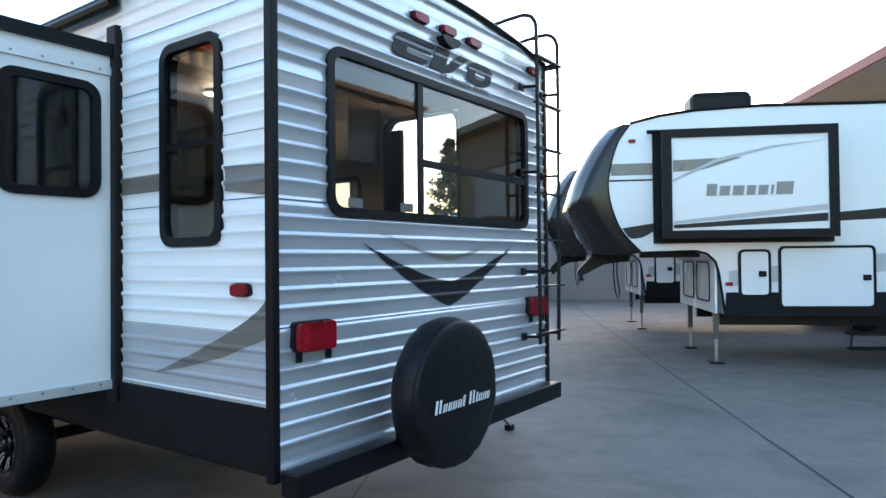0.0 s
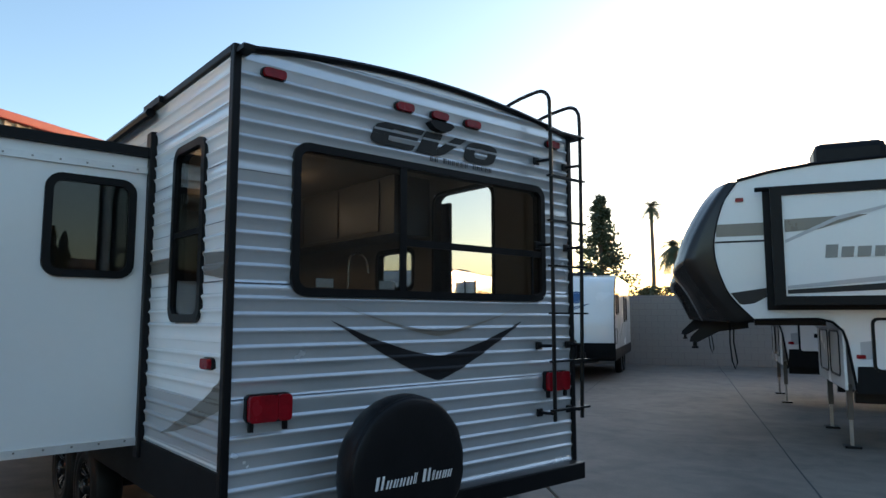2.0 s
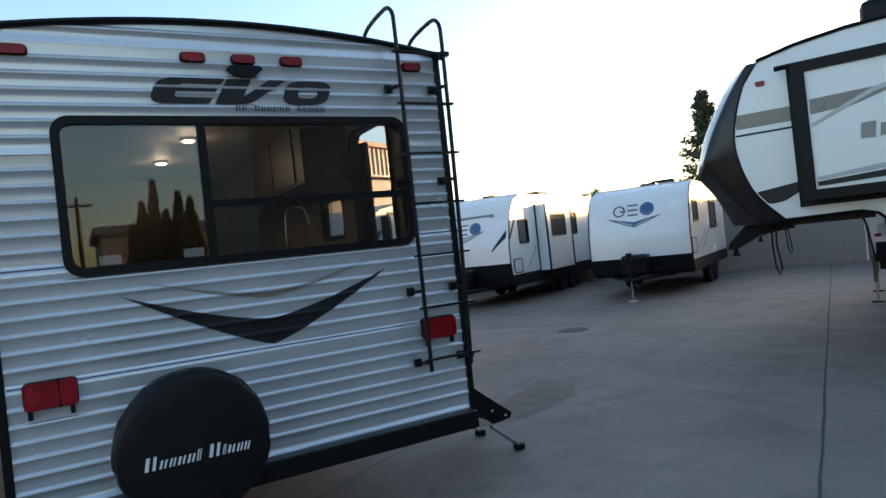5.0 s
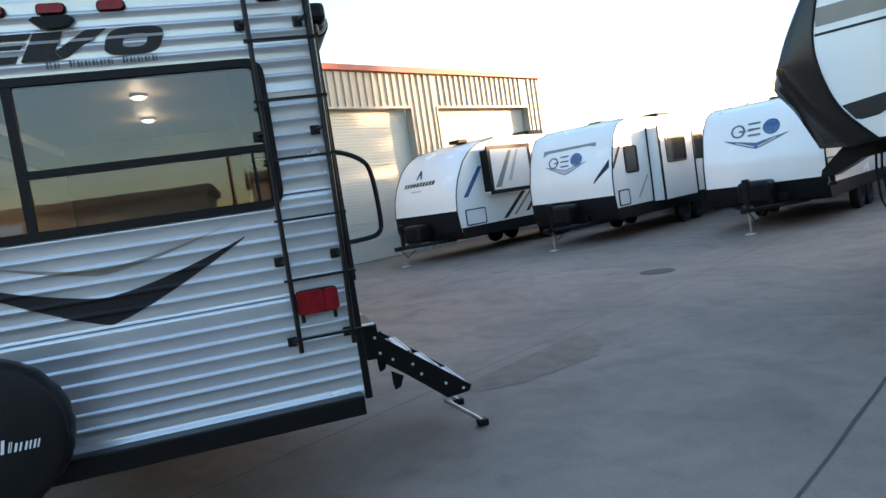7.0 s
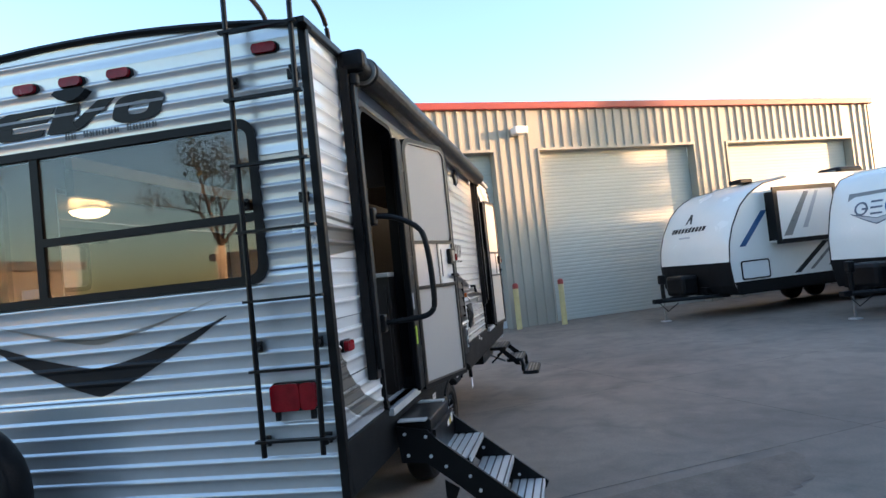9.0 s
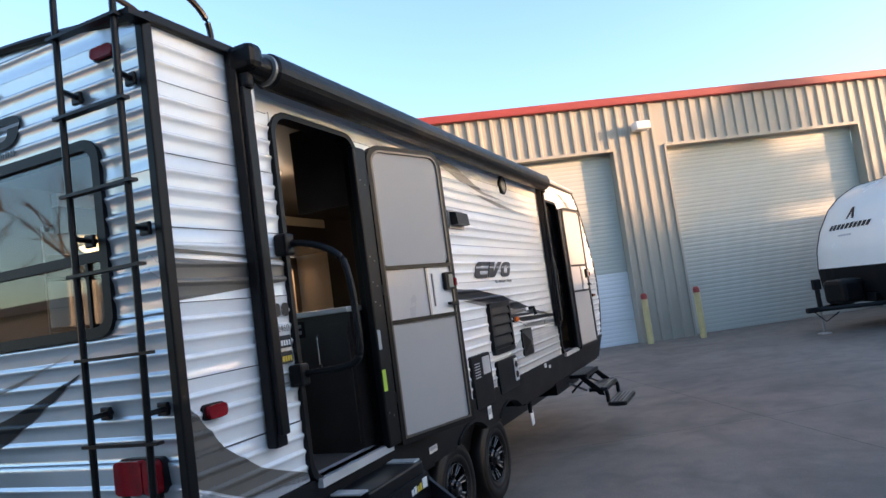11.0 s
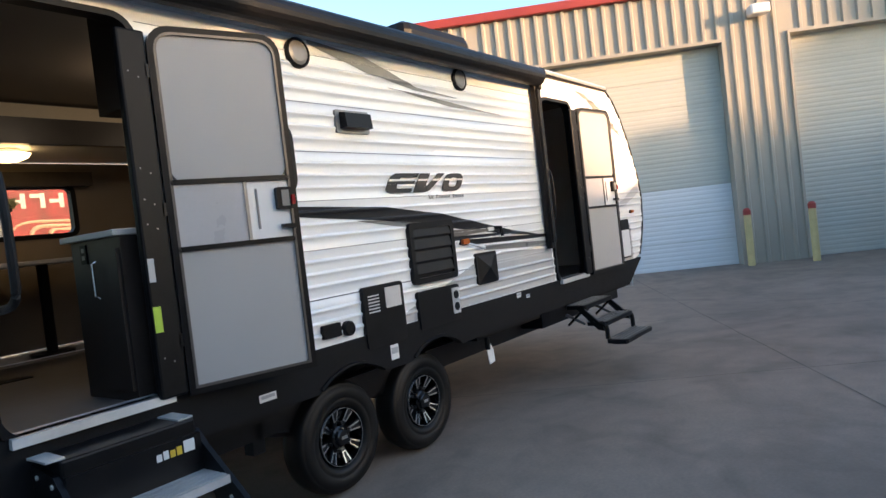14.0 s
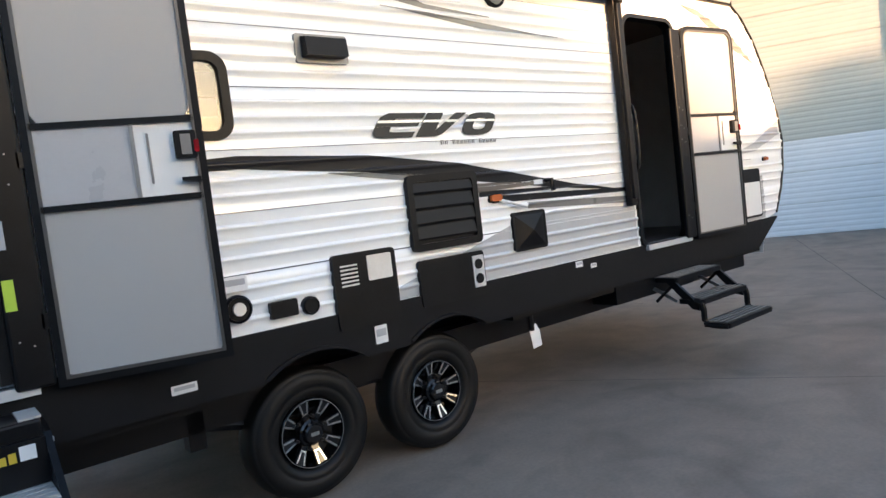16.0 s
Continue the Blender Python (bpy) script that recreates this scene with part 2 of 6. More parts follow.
def rrect(u0, u1, v0, v1, r, n=5):
    pts = []
    for cx, cy, a in ((u1 - r, v1 - r, 0), (u0 + r, v1 - r, 90), (u0 + r, v0 + r, 180), (u1 - r, v0 + r, 270)):
        for k in range(n + 1):
            t = radians(a + 90 * k / n)
            pts.append((cx + r * math.cos(t), cy + r * math.sin(t)))
    return pts


def slab(bm, pts, f, d0, d1):
    """A plate: outline pts (u, v) from depth d0 to d1; f(u, v, d) places it."""
    a = [bm.verts.new(f(u, v, d0)) for u, v in pts]
    b = [bm.verts.new(f(u, v, d1)) for u, v in pts]
    fa, fb = bm.faces.new(a), bm.faces.new(b)
    n = len(pts)
    for i in range(n):
        bm.faces.new((a[i], a[(i + 1) % n], b[(i + 1) % n], b[i]))
    fa.normal_update()
    fb.normal_update()
    bmesh.ops.triangulate(bm, faces=[fa, fb])
    return bm


def ring(bm, outer, inner, f, d0, d1):
    n = len(outer)
    L = [[bm.verts.new(f(u, v, d)) for u, v in p] for p, d in ((outer, d0), (outer, d1), (inner, d1), (inner, d0))]
    for q, w in ((0, 1), (1, 2), (2, 3), (3, 0)):
        for i in range(n):
            bm.faces.new((L[q][i], L[q][(i + 1) % n], L[w][(i + 1) % n], L[w][i]))
    return bm


def fR(u, z, o=0.0):
    return (u, 1.22 + o, z)


def fL(u, z, o=0.0):
    return (u, -1.22 - o, z)


def fB(u, z, o=0.0):
    return (o, u, z)


RIB_KEYS = ((0.0, 0.0), (0.30, 0.0012), (0.55, 0.003), (0.66, 0.0075), (0.74, 0.0105), (0.83, 0.0105), (0.91, 0.006), (0.97, 0.0))
# height of one seam, height of a sheet, slots in a sheet (a rib in each but the one at the seam), drop of the sheet below
SHEETS = {fB: (1.228, 0.536, 7, 0.027), fR: (1.225, 0.285, 4, 0.0), fL: (1.203, 0.2855, 4, 0.0)}


def rib(z, sheet):
    """Depth of the siding at the height z: rounded ribs between broad flats, none at the seam."""
    base, pitch, slots, drop = sheet
    per = pitch / slots
    if base - drop - 0.0002 < z < base - 0.0002:
        return 0.006 + 0.1 * (z - base + drop)
    q = ((z - base + (drop if z < base - 0.0002 else 0.0)) % pitch) / per - 0.28
    if q < 0:
        return 0.009 * (q + 0.28)
    if q >= slots - 1:
        return 0.0085 * (q - slots + 1)
    p = q % 1.0
    k = [*RIB_KEYS, (1.0, 0.0)]
    for (a, b), (c, d) in zip(k, k[1:]):
        if p <= c:
            return (b + (d - b) * (p - a) / (c - a)) * 1.1
    return 0.0


def seam_heights(f, z0, z1):
    base, pitch, _, _ = SHEETS[f]
    return [base + pitch * k for k in range(-9, 9) if z0 < base + pitch * k < z1]


def siding(f, us, z0, z1, holes=(), lo=None, hi=None, ribs=True, off=0.0):
    """A ribbed sheet over the columns us, with the holes (u0, u1, z0, z1) left open."""
    bm = B()
    us = sorted(set(round(u, 4) for u in us) | {round(h[k], 4) for h in holes for k in (0, 1)})
    per = SHEETS.get(f)
    if ribs:
        base, pitch, slots, drop = per
        zs = {round(base + pitch * n - (drop if n < 0 else 0.0) + k * pitch / slots, 4) for n in range(-9, 9) for k in [i + 0.28 + a for i in range(slots - 1) for a, _ in RIB_KEYS] + [slots - 0.72, slots - 0.03, slots]} | {base - 0.002, base}
        zs = sorted({z for z in zs if z0 < z < z1} | {z0, z1} | {h[k] for h in holes for k in (2, 3)})
    else:
        zs = sorted({round(min(z1, z0 + i * 0.05), 4) for i in range(int((z1 - z0) / 0.05) + 2)} | {h[k] for h in holes for k in (2, 3)})
    grid = {}

    def vert(i, j):
        u, z = us[i], zs[j]
        if lo:
            z = max(z, lo(u))
        if hi:
            z = min(z, hi(u))
        if (i, j) not in grid:
            grid[i, j] = bm.verts.new(f(u, z, off + (rib(z, per) if ribs else 0)))
        return grid[i, j]

    for i in range(len(us) - 1):
        uc = (us[i] + us[i + 1]) / 2
        for j in range(len(zs) - 1):
            zc = (zs[j] + zs[j + 1]) / 2
            if any(h[0] < uc < h[1] and h[2] < zc < h[3] for h in holes):
                continue
            if (lo and zs[j + 1] < min(lo(us[i]), lo(us[i + 1]))) or (hi and zs[j] > max(hi(us[i]), hi(us[i + 1]))):
                continue
            vs = [vert(i, j), vert(i + 1, j), vert(i + 1, j + 1), vert(i, j + 1)]
            bm.faces.new(vs)
    bmesh.ops.dissolve_degenerate(bm, dist=0.0005, edges=bm.edges)
    return bm


def decal(f, u0, u1, top, bot, n=40, off=0.004, ribs=True):
    """A thin graphic that follows the ribs between the curves bot(u) and top(u)."""
    bm = B()
    cols = []
    if ribs:
        n = max(n, int(sum(abs(c(u0 + (u1 - u0) * (i + 1) / 40) - c(u0 + (u1 - u0) * i / 40)) for i in range(40) for c in (top, bot)) / 0.007))
    for i in range(n + 1):
        u = u0 + (u1 - u0) * i / n
        a, b = bot(u), top(u)
        cols.append((u, a, max(b, a + 0.0005)))
    zmin, zmax = min(c[1] for c in cols), max(c[2] for c in cols)
    m = max(2, int((max(c[2] - c[1] for c in cols)) / (0.0035 if ribs else 0.05)))
    prev = None
    for u, a, b in cols:
        col = [bm.verts.new(f(u, a + (b - a) * k / m, off + (rib(a + (b - a) * k / m, SHEETS[f]) if ribs else 0))) for k in range(m + 1)]
        if prev:
            for k in range(m):
                bm.faces.new((prev[k], col[k], col[k + 1], prev[k + 1]))
        prev = col
    return bm


def lin(*pts):
    """A piecewise curve through (u, v), eased by a smooth step per span when asked by more points."""
    p = sorted(pts)

    def fn(u):
        if u <= p[0][0]:
            return p[0][1]
        for (a, b), (c, d) in zip(p, p[1:]):
            if u <= c:
                return b + (d - b) * (u - a) / (c - a)
        return p[-1][1]

    return fn


def logo(f, u0, u1, z0, z1, slant, parent, dark, mid, off, ribs=False):
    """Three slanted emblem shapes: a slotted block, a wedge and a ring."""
    w = (u1 - u0) / 3
    h = z1 - z0

    def g(u, v, d):
        return f(u0 + u * (u1 - u0) + slant * v, z0 + v * h, d)

    d0, d1 = off, off + 0.004
    bm = slab(B(), [(0.065, 1), (0.36, 1), (0.345, 0.78), (0.14, 0.78), (0.125, 0.66), (0.0, 0.66), (0.015, 0.86)], g, d0, d1)
    slab(bm, [(0.0, 0.655), (0.335, 0.655), (0.33, 0.45), (0.0, 0.45)], g, d0, d1)
    slab(bm, [(0.0, 0.445), (0.12, 0.445), (0.12, 0.26), (0.15, 0.22), (0.325, 0.22), (0.315, 0.0), (0.07, 0.0), (0.02, 0.07), (0.0, 0.22)], g, d0, d1)
    part("emblem_block", bm, dark, parent)
    bm = slab(B(), [(0.345, 0), (0.37, 1), (0.505, 1), (0.49, 0.28), (0.53, 0.03), (0.5, 0)], g, d0, d1)
    slab(bm, [(0.492, 0.28), (0.61, 1), (0.71, 1), (0.56, 0.1), (0.532, 0.03)], g, d0, d1)
    part("emblem_wedge", bm, dark, parent)
    ang = [k * math.tau / 32 for k in range(32)]
    o = [(0.86 + 0.14 * math.copysign(abs(math.cos(a)) ** 0.6, math.cos(a)), 0.5 + 0.5 * math.copysign(abs(math.sin(a)) ** 0.6, math.sin(a))) for a in ang]
    i = [(0.865 + (u - 0.86) * 0.42, 0.5 + (v - 0.5) * 0.5) for u, v in o]
    part("emblem_ring", ring(B(), o, i, g, d0, d1), dark, parent)
    for a, b in ((0.0, 0.342), (0.36, 0.5), (0.55, 0.66), (0.722, 0.998)):
        part("emblem_stripe", slab(B(), [(a, 0.6), (b, 0.6), (b + 0.004, 0.7), (a + 0.004, 0.7)], g, d1, d1 + 0.001), mid, parent)


def fine_print(f, u0, u1, z0, z1, words, material, parent, off=0.011):
    """Illegible small print as upright bars, word by word; words counts the bars in each."""
    n = sum(words) + len(words) - 1
    w, k = (u1 - u0) / n, 0
    for count in words:
        for q in range(count):
            a, h = u0 + k * w, (1.0 if q == 0 else 0.8)
            bm = slab(B(), [(a, z0), (a + w * 0.3, z0), (a + w * 0.3, z0 + (z1 - z0) * h), (a, z0 + (z1 - z0) * h)], f, off, off + 0.002)
            slab(bm, [(a + w * 0.5, z0), (a + w * 0.68, z0), (a + w * 0.68, z0 + (z1 - z0) * h), (a + w * 0.5, z0 + (z1 - z0) * h)], f, off, off + 0.002)
            part("lettering_bar", bm, material, parent)
            k += 1
        k += 1


E1, E2 = Vector((-0.5, 0.866, 0)), Vector((0.866, 0.5, 0))


# ---- ground ----
ground_bm = B()
vs = [ground_bm.verts.new(p) for p in ((-400, -400, 0), (400, -400, 0), (400, 400, 0), (-400, 400, 0))]
ground_bm.faces.new(vs)
ground = part("ground", ground_bm, M_CONC)
tagged(ground, "stained grey concrete yard with sawn joints", "ground", kind="structure")


def joint(p, q, w=0.018):
    p, q = Vector((*p, 0.004)), Vector((*q, 0.004))
    d = (q - p).normalized()
    n = Vector((-d.y, d.x, 0)) * w / 2
    bm = B()
    L, R = [], []
    k = int((q - p).length / 0.5) + 1
    for i in range(k + 1):
        c = p + (q - p) * i / k
        j = n.normalized() * random.uniform(-0.006, 0.006)
        wv = n * random.uniform(0.7, 1.3)
        L.append(bm.verts.new(c + j + wv))
        R.append(bm.verts.new(c + j - wv))
    for i in range(k):
        bm.faces.new((L[i], R[i], R[i + 1], L[i + 1]))
    part("slab_joint", bm, M_JOINT, ground)


A0 = Vector((1.34, 2.59, 0))
for off, wj in ((0.0, 0.018), (-3.1, 0.009), (-6.2, 0.008), (3.1, 0.008), (-9.3, 0.008)):
    a = A0 + E2 * off
    joint((a - E1 * 12)[:2], (a + E1 * 19)[:2], wj)
C0 = Vector((-11.5, 0.0, 0))
for off in (0.0, -9.3, 6.2):
    c = C0 + E1 * off
    joint((c - E2 * 4)[:2], (c + E2 * 24)[:2], 0.009)
patch_bm = B()
patch_pts = []
corners = [(-2.95, -2.93), (-1.0, -2.93), (-1.3, -2.5), (-1.75, -2.25), (-2.2, -2.35), (-2.6, -2.4), (-3.0, -2.7)]
for (a, b), (c, d) in zip(corners, corners[1:] + corners[:1]):
    for k in range(6):
        w = k / 6
        jit = 0.0 if b == d else random.uniform(-0.035, 0.035)
        patch_pts.append(E1 * (5.75 + a + (c - a) * w + jit) + E2 * (2.455 + b + (d - b) * w + jit))
patch_bm.faces.new([patch_bm.verts.new((p.x, p.y, 0.003)) for p in patch_pts])
part("worn_patch", patch_bm, M_STAIN, ground, "rough scaled concrete patch")
drain = thing("drain_cover", "dark round steel drain cover set in concrete", "drain cover", pose(-5.55, 6.69, 0))
part("frame", lathe(B(), [(0.27, 0), (0.27, 0.006), (0.235, 0.008)], Matrix(), 28), M_JOINT, drain)
part("lid", lathe(B(), [(0.23, 0.0), (0.23, 0.010), (0.0, 0.010)], Matrix(), 28), M_DRAIN, drain)

# ---- steel service building ----
W0 = Vector((-15.5, 0.6, 0))
bm_m = Matrix(((E1.x, E2.x, 0, W0.x), (E1.y, E2.y, 0, W0.y), (0, 0, 1, 0), (0, 0, 0, 1)))
hall = thing("service_building", "tan ribbed steel service building with red eave and tall roller doors", "building", bm_m)
SMIN, SMAX, EAVE, DTOP = -46.6, 14.5, 6.1, 4.92
doors = [(s, s + 5.4) for s in (8.15, 1.43, -5.4, -12.15, -18.9, -25.65)]


def hall_rib(s0, s1, z0, z1, d=0.05):
    bm = B()
    s = s0
    pts = [(s0, 0.0)]
    while s < s1 - 0.3:
        pts += [(s + 0.19, 0.0), (s + 0.215, d), (s + 0.275, d), (s + 0.30, 0.0)]
        s += 0.30
    pts.append((s1, 0.0))
    lo = [bm.verts.new((a, b, z0)) for a, b in pts]
    hi = [bm.verts.new((a, b, z1)) for a, b in pts]
    for i in range(len(pts) - 1):
        bm.faces.new((lo[i], lo[i + 1], hi[i + 1], hi[i]))
    return bm


edges = sorted(doors)
prev = SMIN
for a, b in edges + [(SMAX, None)]:
    part("siding_panel", hall_rib(prev, a, 0.0, EAVE), M_STEELWALL, hall)
    if b is not None:
        part("header_panel", hall_rib(a, b, DTOP, EAVE), M_STEELWALL, hall)
        # jambs and lintel, then the sectional door set back
        t = B()
        box(t, a - 0.05, a, -0.27, 0.055, 0, DTOP + 0.05)
        box(t, b, b + 0.05, -0.27, 0.055, 0, DTOP + 0.05)
        box(t, a, b, -0.27, 0.055, DTOP - 0.002, DTOP + 0.07)
        part("door_trim", t, M_STEELWALL, hall)
        leaf = part("roller_door", bx(a, b, -0.33, -0.30, 0, DTOP), M_DOORPAN, hall, "tall sectional overhead door")
        n = 8
        hgt = DTOP / n
        for k in range(n):
            z0 = k * hgt
            bm = B()
            prof = []
            m = 6
            for q in range(m):
                za, zb = hgt * q / m, hgt * (q + 1) / m
                prof += [(0.017, za + 0.004), (0.022, za + 0.03), (0.022, zb - 0.03), (0.018, zb - 0.006)]
            L = [bm.verts.new((a, -0.30 + d, z0 + z)) for d, z in prof]
            R = [bm.verts.new((b, -0.30 + d, z0 + z)) for d, z in prof]
            for i in range(len(prof) - 1):
                bm.faces.new((L[i], R[i], R[i + 1], L[i + 1]))
            white = a < -5 and a > -6 and k < 3
            part("door_section", bm, M_DOORWHITE if white else M_DOORPAN, leaf)
        prev = b
    # red eave gutter and gable flashing
part("eave_gutter", bx(SMIN, SMAX + 0.15, -0.02, 0.16, EAVE, EAVE + 0.2, bev=0.02), M_RED, hall, "red painted eave gutter")
part("corner_trim", bx(SMAX, SMAX + 0.1, -0.1, 0.05, 0, EAVE), M_STEELWALL, hall)
part("gable_wall", bx(SMAX - 0.1, SMAX - 0.02, -18, 0, 0, EAVE), M_STEELWALL, hall)
bmr = B()
rv = [bmr.verts.new(p) for p in ((SMIN, 0.1, EAVE + 0.18), (SMAX + 0.1, 0.1, EAVE + 0.18), (SMAX + 0.1, -9, EAVE + 0.55), (SMIN, -9, EAVE + 0.55), (SMIN, -18, EAVE + 0.18), (SMAX + 0.1, -18, EAVE + 0.18))]
bmr.faces.new(rv[:4])
bmr.faces.new((rv[3], rv[2], rv[5], rv[4]))
part("roof", bmr, M_STEELWALL, hall)
part("rear_wall", bx(SMIN, SMAX, -18.1, -18, 0, EAVE), M_STEELWALL, hall)
flood = part("flood_lamp", bx(0.55, 0.95, 0.08, 0.42, 5.34, 5.56, bev=0.04), M_FIBRE, hall, "white wall floodlight")
part("lamp_arm", tube(B(), [(0.77, 0.0, 5.42), (0.77, 0.15, 5.44)], 0.04), M_ALU, flood)
for px, py in ((-15.45, 0.74), (-15.7, 1.95)):
    b = thing("bollard", "yellow steel bollard with red cap at the wall", "bollard", pose(px + 0.25, py + 0.1, 0), "bollards by the doors")
    part("post", lathe(B(), [(0.075, 0), (0.075, 1.1), (0.0, 1.1)], Matrix(), 16), M_YEL, b, smooth=False)
    part("cap", lathe(B(), [(0.08, 1.1), (0.08, 1.2), (0.05, 1.24), (0.0, 1.25)], Matrix(), 16), M_RED, b)

# ---- canopy building behind the fifth wheels ----
cm = Matrix(((E1.x, E2.x, 0, 0), (E1.y, E2.y, 0, 0), (0, 0, 1, 0), (0, 0, 0, 1)))
can = thing("canopy_building", "tan building with deep red-edged roof overhang", "building", cm)
part("roof", bx(9.0, 21.5, 8.97, 24, 6.0, 6.25), M_STUCCO, can)
part("fascia", bx(9.0, 21.5, 8.9, 8.968, 5.98, 6.22), M_RED, can)
part("wall", bx(9.6, 21.0, 11.5, 23.5, 0, 6.0), M_STUCCO, can)

# ---- concrete block boundary wall ----
bw = thing("wall_boundary", "weathered grey concrete block boundary wall", "wall", kind="structure", m=Matrix(((E2.x, -E1.x, 0, -8.1), (E2.y, -E1.y, 0, 18.9), (0, 0, 1, 0), (0, 0, 0, 1))))
part("core", bx(-26, 22, -0.2, 0.0, 0, 2.3), M_MORTAR, bw)
part("coping", bx(-26, 22, -0.22, 0.01, 2.3, 2.36), M_BLOCK, bw)
blk = B()
for r in range(11):
    for c in list(range(-55, -17)) + list(range(10, 50)):
        x0 = c * 0.41 + (0.205 if r % 2 else 0)
        box(blk, x0 + 0.005, x0 + 0.4, -0.01, 0.004 + random.uniform(0, 0.004), r * 0.208 + 0.006, r * 0.208 + 0.203)
blocks = part("block_courses", blk, M_BLOCK, bw)
tagged(blocks, kind="stuff")

# ---- the travel trailer in the middle ----
evo = thing("travel_trailer", "silver and white corrugated travel trailer with two open doors", "travel trailer")
HOLE_B = (-0.90, 0.93, 1.73, 2.46)
D1 = (-1.43, -0.70, 0.93, 2.66)
D2 = (-5.98, -5.32, 0.93, 2.65)
WR = (-2.28, -1.72, 1.86, 2.21)
WL = (-0.77, -0.35, 1.6, 2.51)
SL = (-5.4, -1.22, 0.95, 2.56)
front_hi = lin((-7.76, 1.66), (-7.70, 1.92), (-7.57, 2.19), (-7.45, 2.4), (-7.31, 2.6), (-7.14, 2.77), (-6.95, 2.885), (0, 2.885))
front_lo = lin((-7.76, 1.64), (-7.72, 1.38), (-7.65, 1.2), (-7.52, 0.985), (-7.26, 0.92), (-7.2, 0.92), (0, 0.92))
cols = [-0.02 - 0.25 * k for k in range(28)] + [-7.0, -7.07, -7.14, -7.22, -7.31, -7.38, -7.45, -7.51, -7.57, -7.64, -7.70, -7.74, -7.76]
side_r = part("side_wall", siding(fR, cols, 0.92, 2.885, [D1, D2, WR], front_lo, front_hi), M_WHITE, evo, "white corrugated side wall", smooth=True)
side_l = part("side_wall", siding(fL, cols, 0.89, 2.885, [WL, SL], lambda u: front_lo(u) - (0.03 if u > -7.21 else 0.0), front_hi), M_WHITE, evo, "white corrugated side wall", smooth=True)
crown = lambda y: 2.875 + 0.105 * (1 - (y / 1.22) ** 2)
ys = [-1.215 + 0.135 * k for k in range(19)]
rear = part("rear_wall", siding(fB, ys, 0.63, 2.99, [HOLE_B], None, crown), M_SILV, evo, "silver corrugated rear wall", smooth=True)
# inner lining
for nm, f, holes, us in (("side_lining", fR, [D1, D2, WR], cols), ("side_lining", fL, [WL, SL], cols)):
    part(nm, siding(f, us, 0.93, 2.84, holes, front_lo, front_hi, False, -0.045), M_INWALL, evo)
part("rear_lining", siding(fB, [-1.17, 0, 1.17], 0.93, 2.84, [HOLE_B], None, None, False, -0.045), M_INWALL, evo)
# panel seams
def seams(f, wall, zs, holes, u_lo, u_hi):
    for z in zs:
        spans, a = [], u_hi
        for h in sorted((h for h in holes if h[2] - 0.03 < z < h[3] + 0.03), key=lambda h: -h[1]):
            spans.append((h[1] + 0.02, a))
            a = h[0] - 0.02
        spans.append((u_lo, a))
        for q, w in spans:
            part("panel_seam", decal(f, q, w, lambda u: z + 0.0026, lambda u: z - 0.0026, 2, 0.0015), M_EMB, wall)


seams(fB, rear, seam_heights(fB, 0.66, 2.86), [HOLE_B], -1.2, 1.2)
seams(fR, side_r, seam_heights(fR, 0.98, 2.83), [D1, D2, WR], -7.1, -0.03)
seams(fL, side_l, seam_heights(fL, 0.98, 2.83), [WL, SL], -7.1, -0.03)

# roof and front cap in one skin
skin = B()
path = [(0.0, 0.0)] + [(-0.5 * k, 0) for k in range(1, 14)] + [(-6.8, 0), (-6.95, 0)]
rows = []
for x, _ in path:
    rows.append([(x, y, crown(y)) for y in ys + [1.22]])
for x, z in ((-7.14, 2.77), (-7.31, 2.6), (-7.45, 2.4), (-7.57, 2.19), (-7.70, 1.92), (-7.76, 1.65), (-7.72, 1.38), (-7.65, 1.2), (-7.52, 0.985), (-7.26, 0.83), (-7.2, 0.64)):
    b = max(0, (z - 0.8) / 2.0) * 0.1
    rows.append([(x - b * 0.6 * (1 - (y / 1.22) ** 2), y, z + b * (1 - (y / 1.22) ** 2)) for y in ys + [1.22]])
prev = None
for r in rows:
    cur = [skin.verts.new(p) for p in r]
    if prev:
        for k in range(len(cur) - 1):
            skin.faces.new((prev[k], prev[k + 1], cur[k + 1], cur[k]))
    prev = cur
part("roof", skin, M_ROOF, evo, smooth=True)
part("ceiling_lining", bx(-7.0, -0.05, -1.17, 1.17, 2.81, 2.83), M_INWALL, evo)
part("floor", bx(-7.2, -0.02, -1.2, 1.2, 0.85, 0.93), M_VINYLFL, evo)
for x0, x1, hw in ((-7.2, -3.95, 1.19), (-3.95, -2.02, 0.86), (-2.02, -0.02, 1.19)):
    part("belly", bx(x0, x1, -hw, hw, 0.66, 0.84), M_SKIRT, evo)


def skirt(f, low, top=0.95):
    """Columns from the top edge down to the lower edge, which rises over the wheels."""
    bm = B()
    xs = sorted({round(-7.5 + 0.03 * k, 3) for k in range(250)} | {0.0})
    prev = None
    for x in xs:
        lo = low if x > -7.1 else low + (-7.1 - x) * 0.6
        for cx in (-3.40, -2.56):
            if abs(x - cx) < 0.455:
                lo = max(lo, 0.345 + math.sqrt(0.455 ** 2 - (x - cx) ** 2))
        col = [bm.verts.new(f(x, z, o)) for z, o in ((top, -0.03), (top, 0.02), (min(lo, top - 0.02), 0.02), (min(lo, top - 0.02), -0.03))]
        if prev:
            for k in range(4):
                bm.faces.new((prev[k], prev[(k + 1) % 4], col[(k + 1) % 4], col[k]))
        prev = col
    return bm


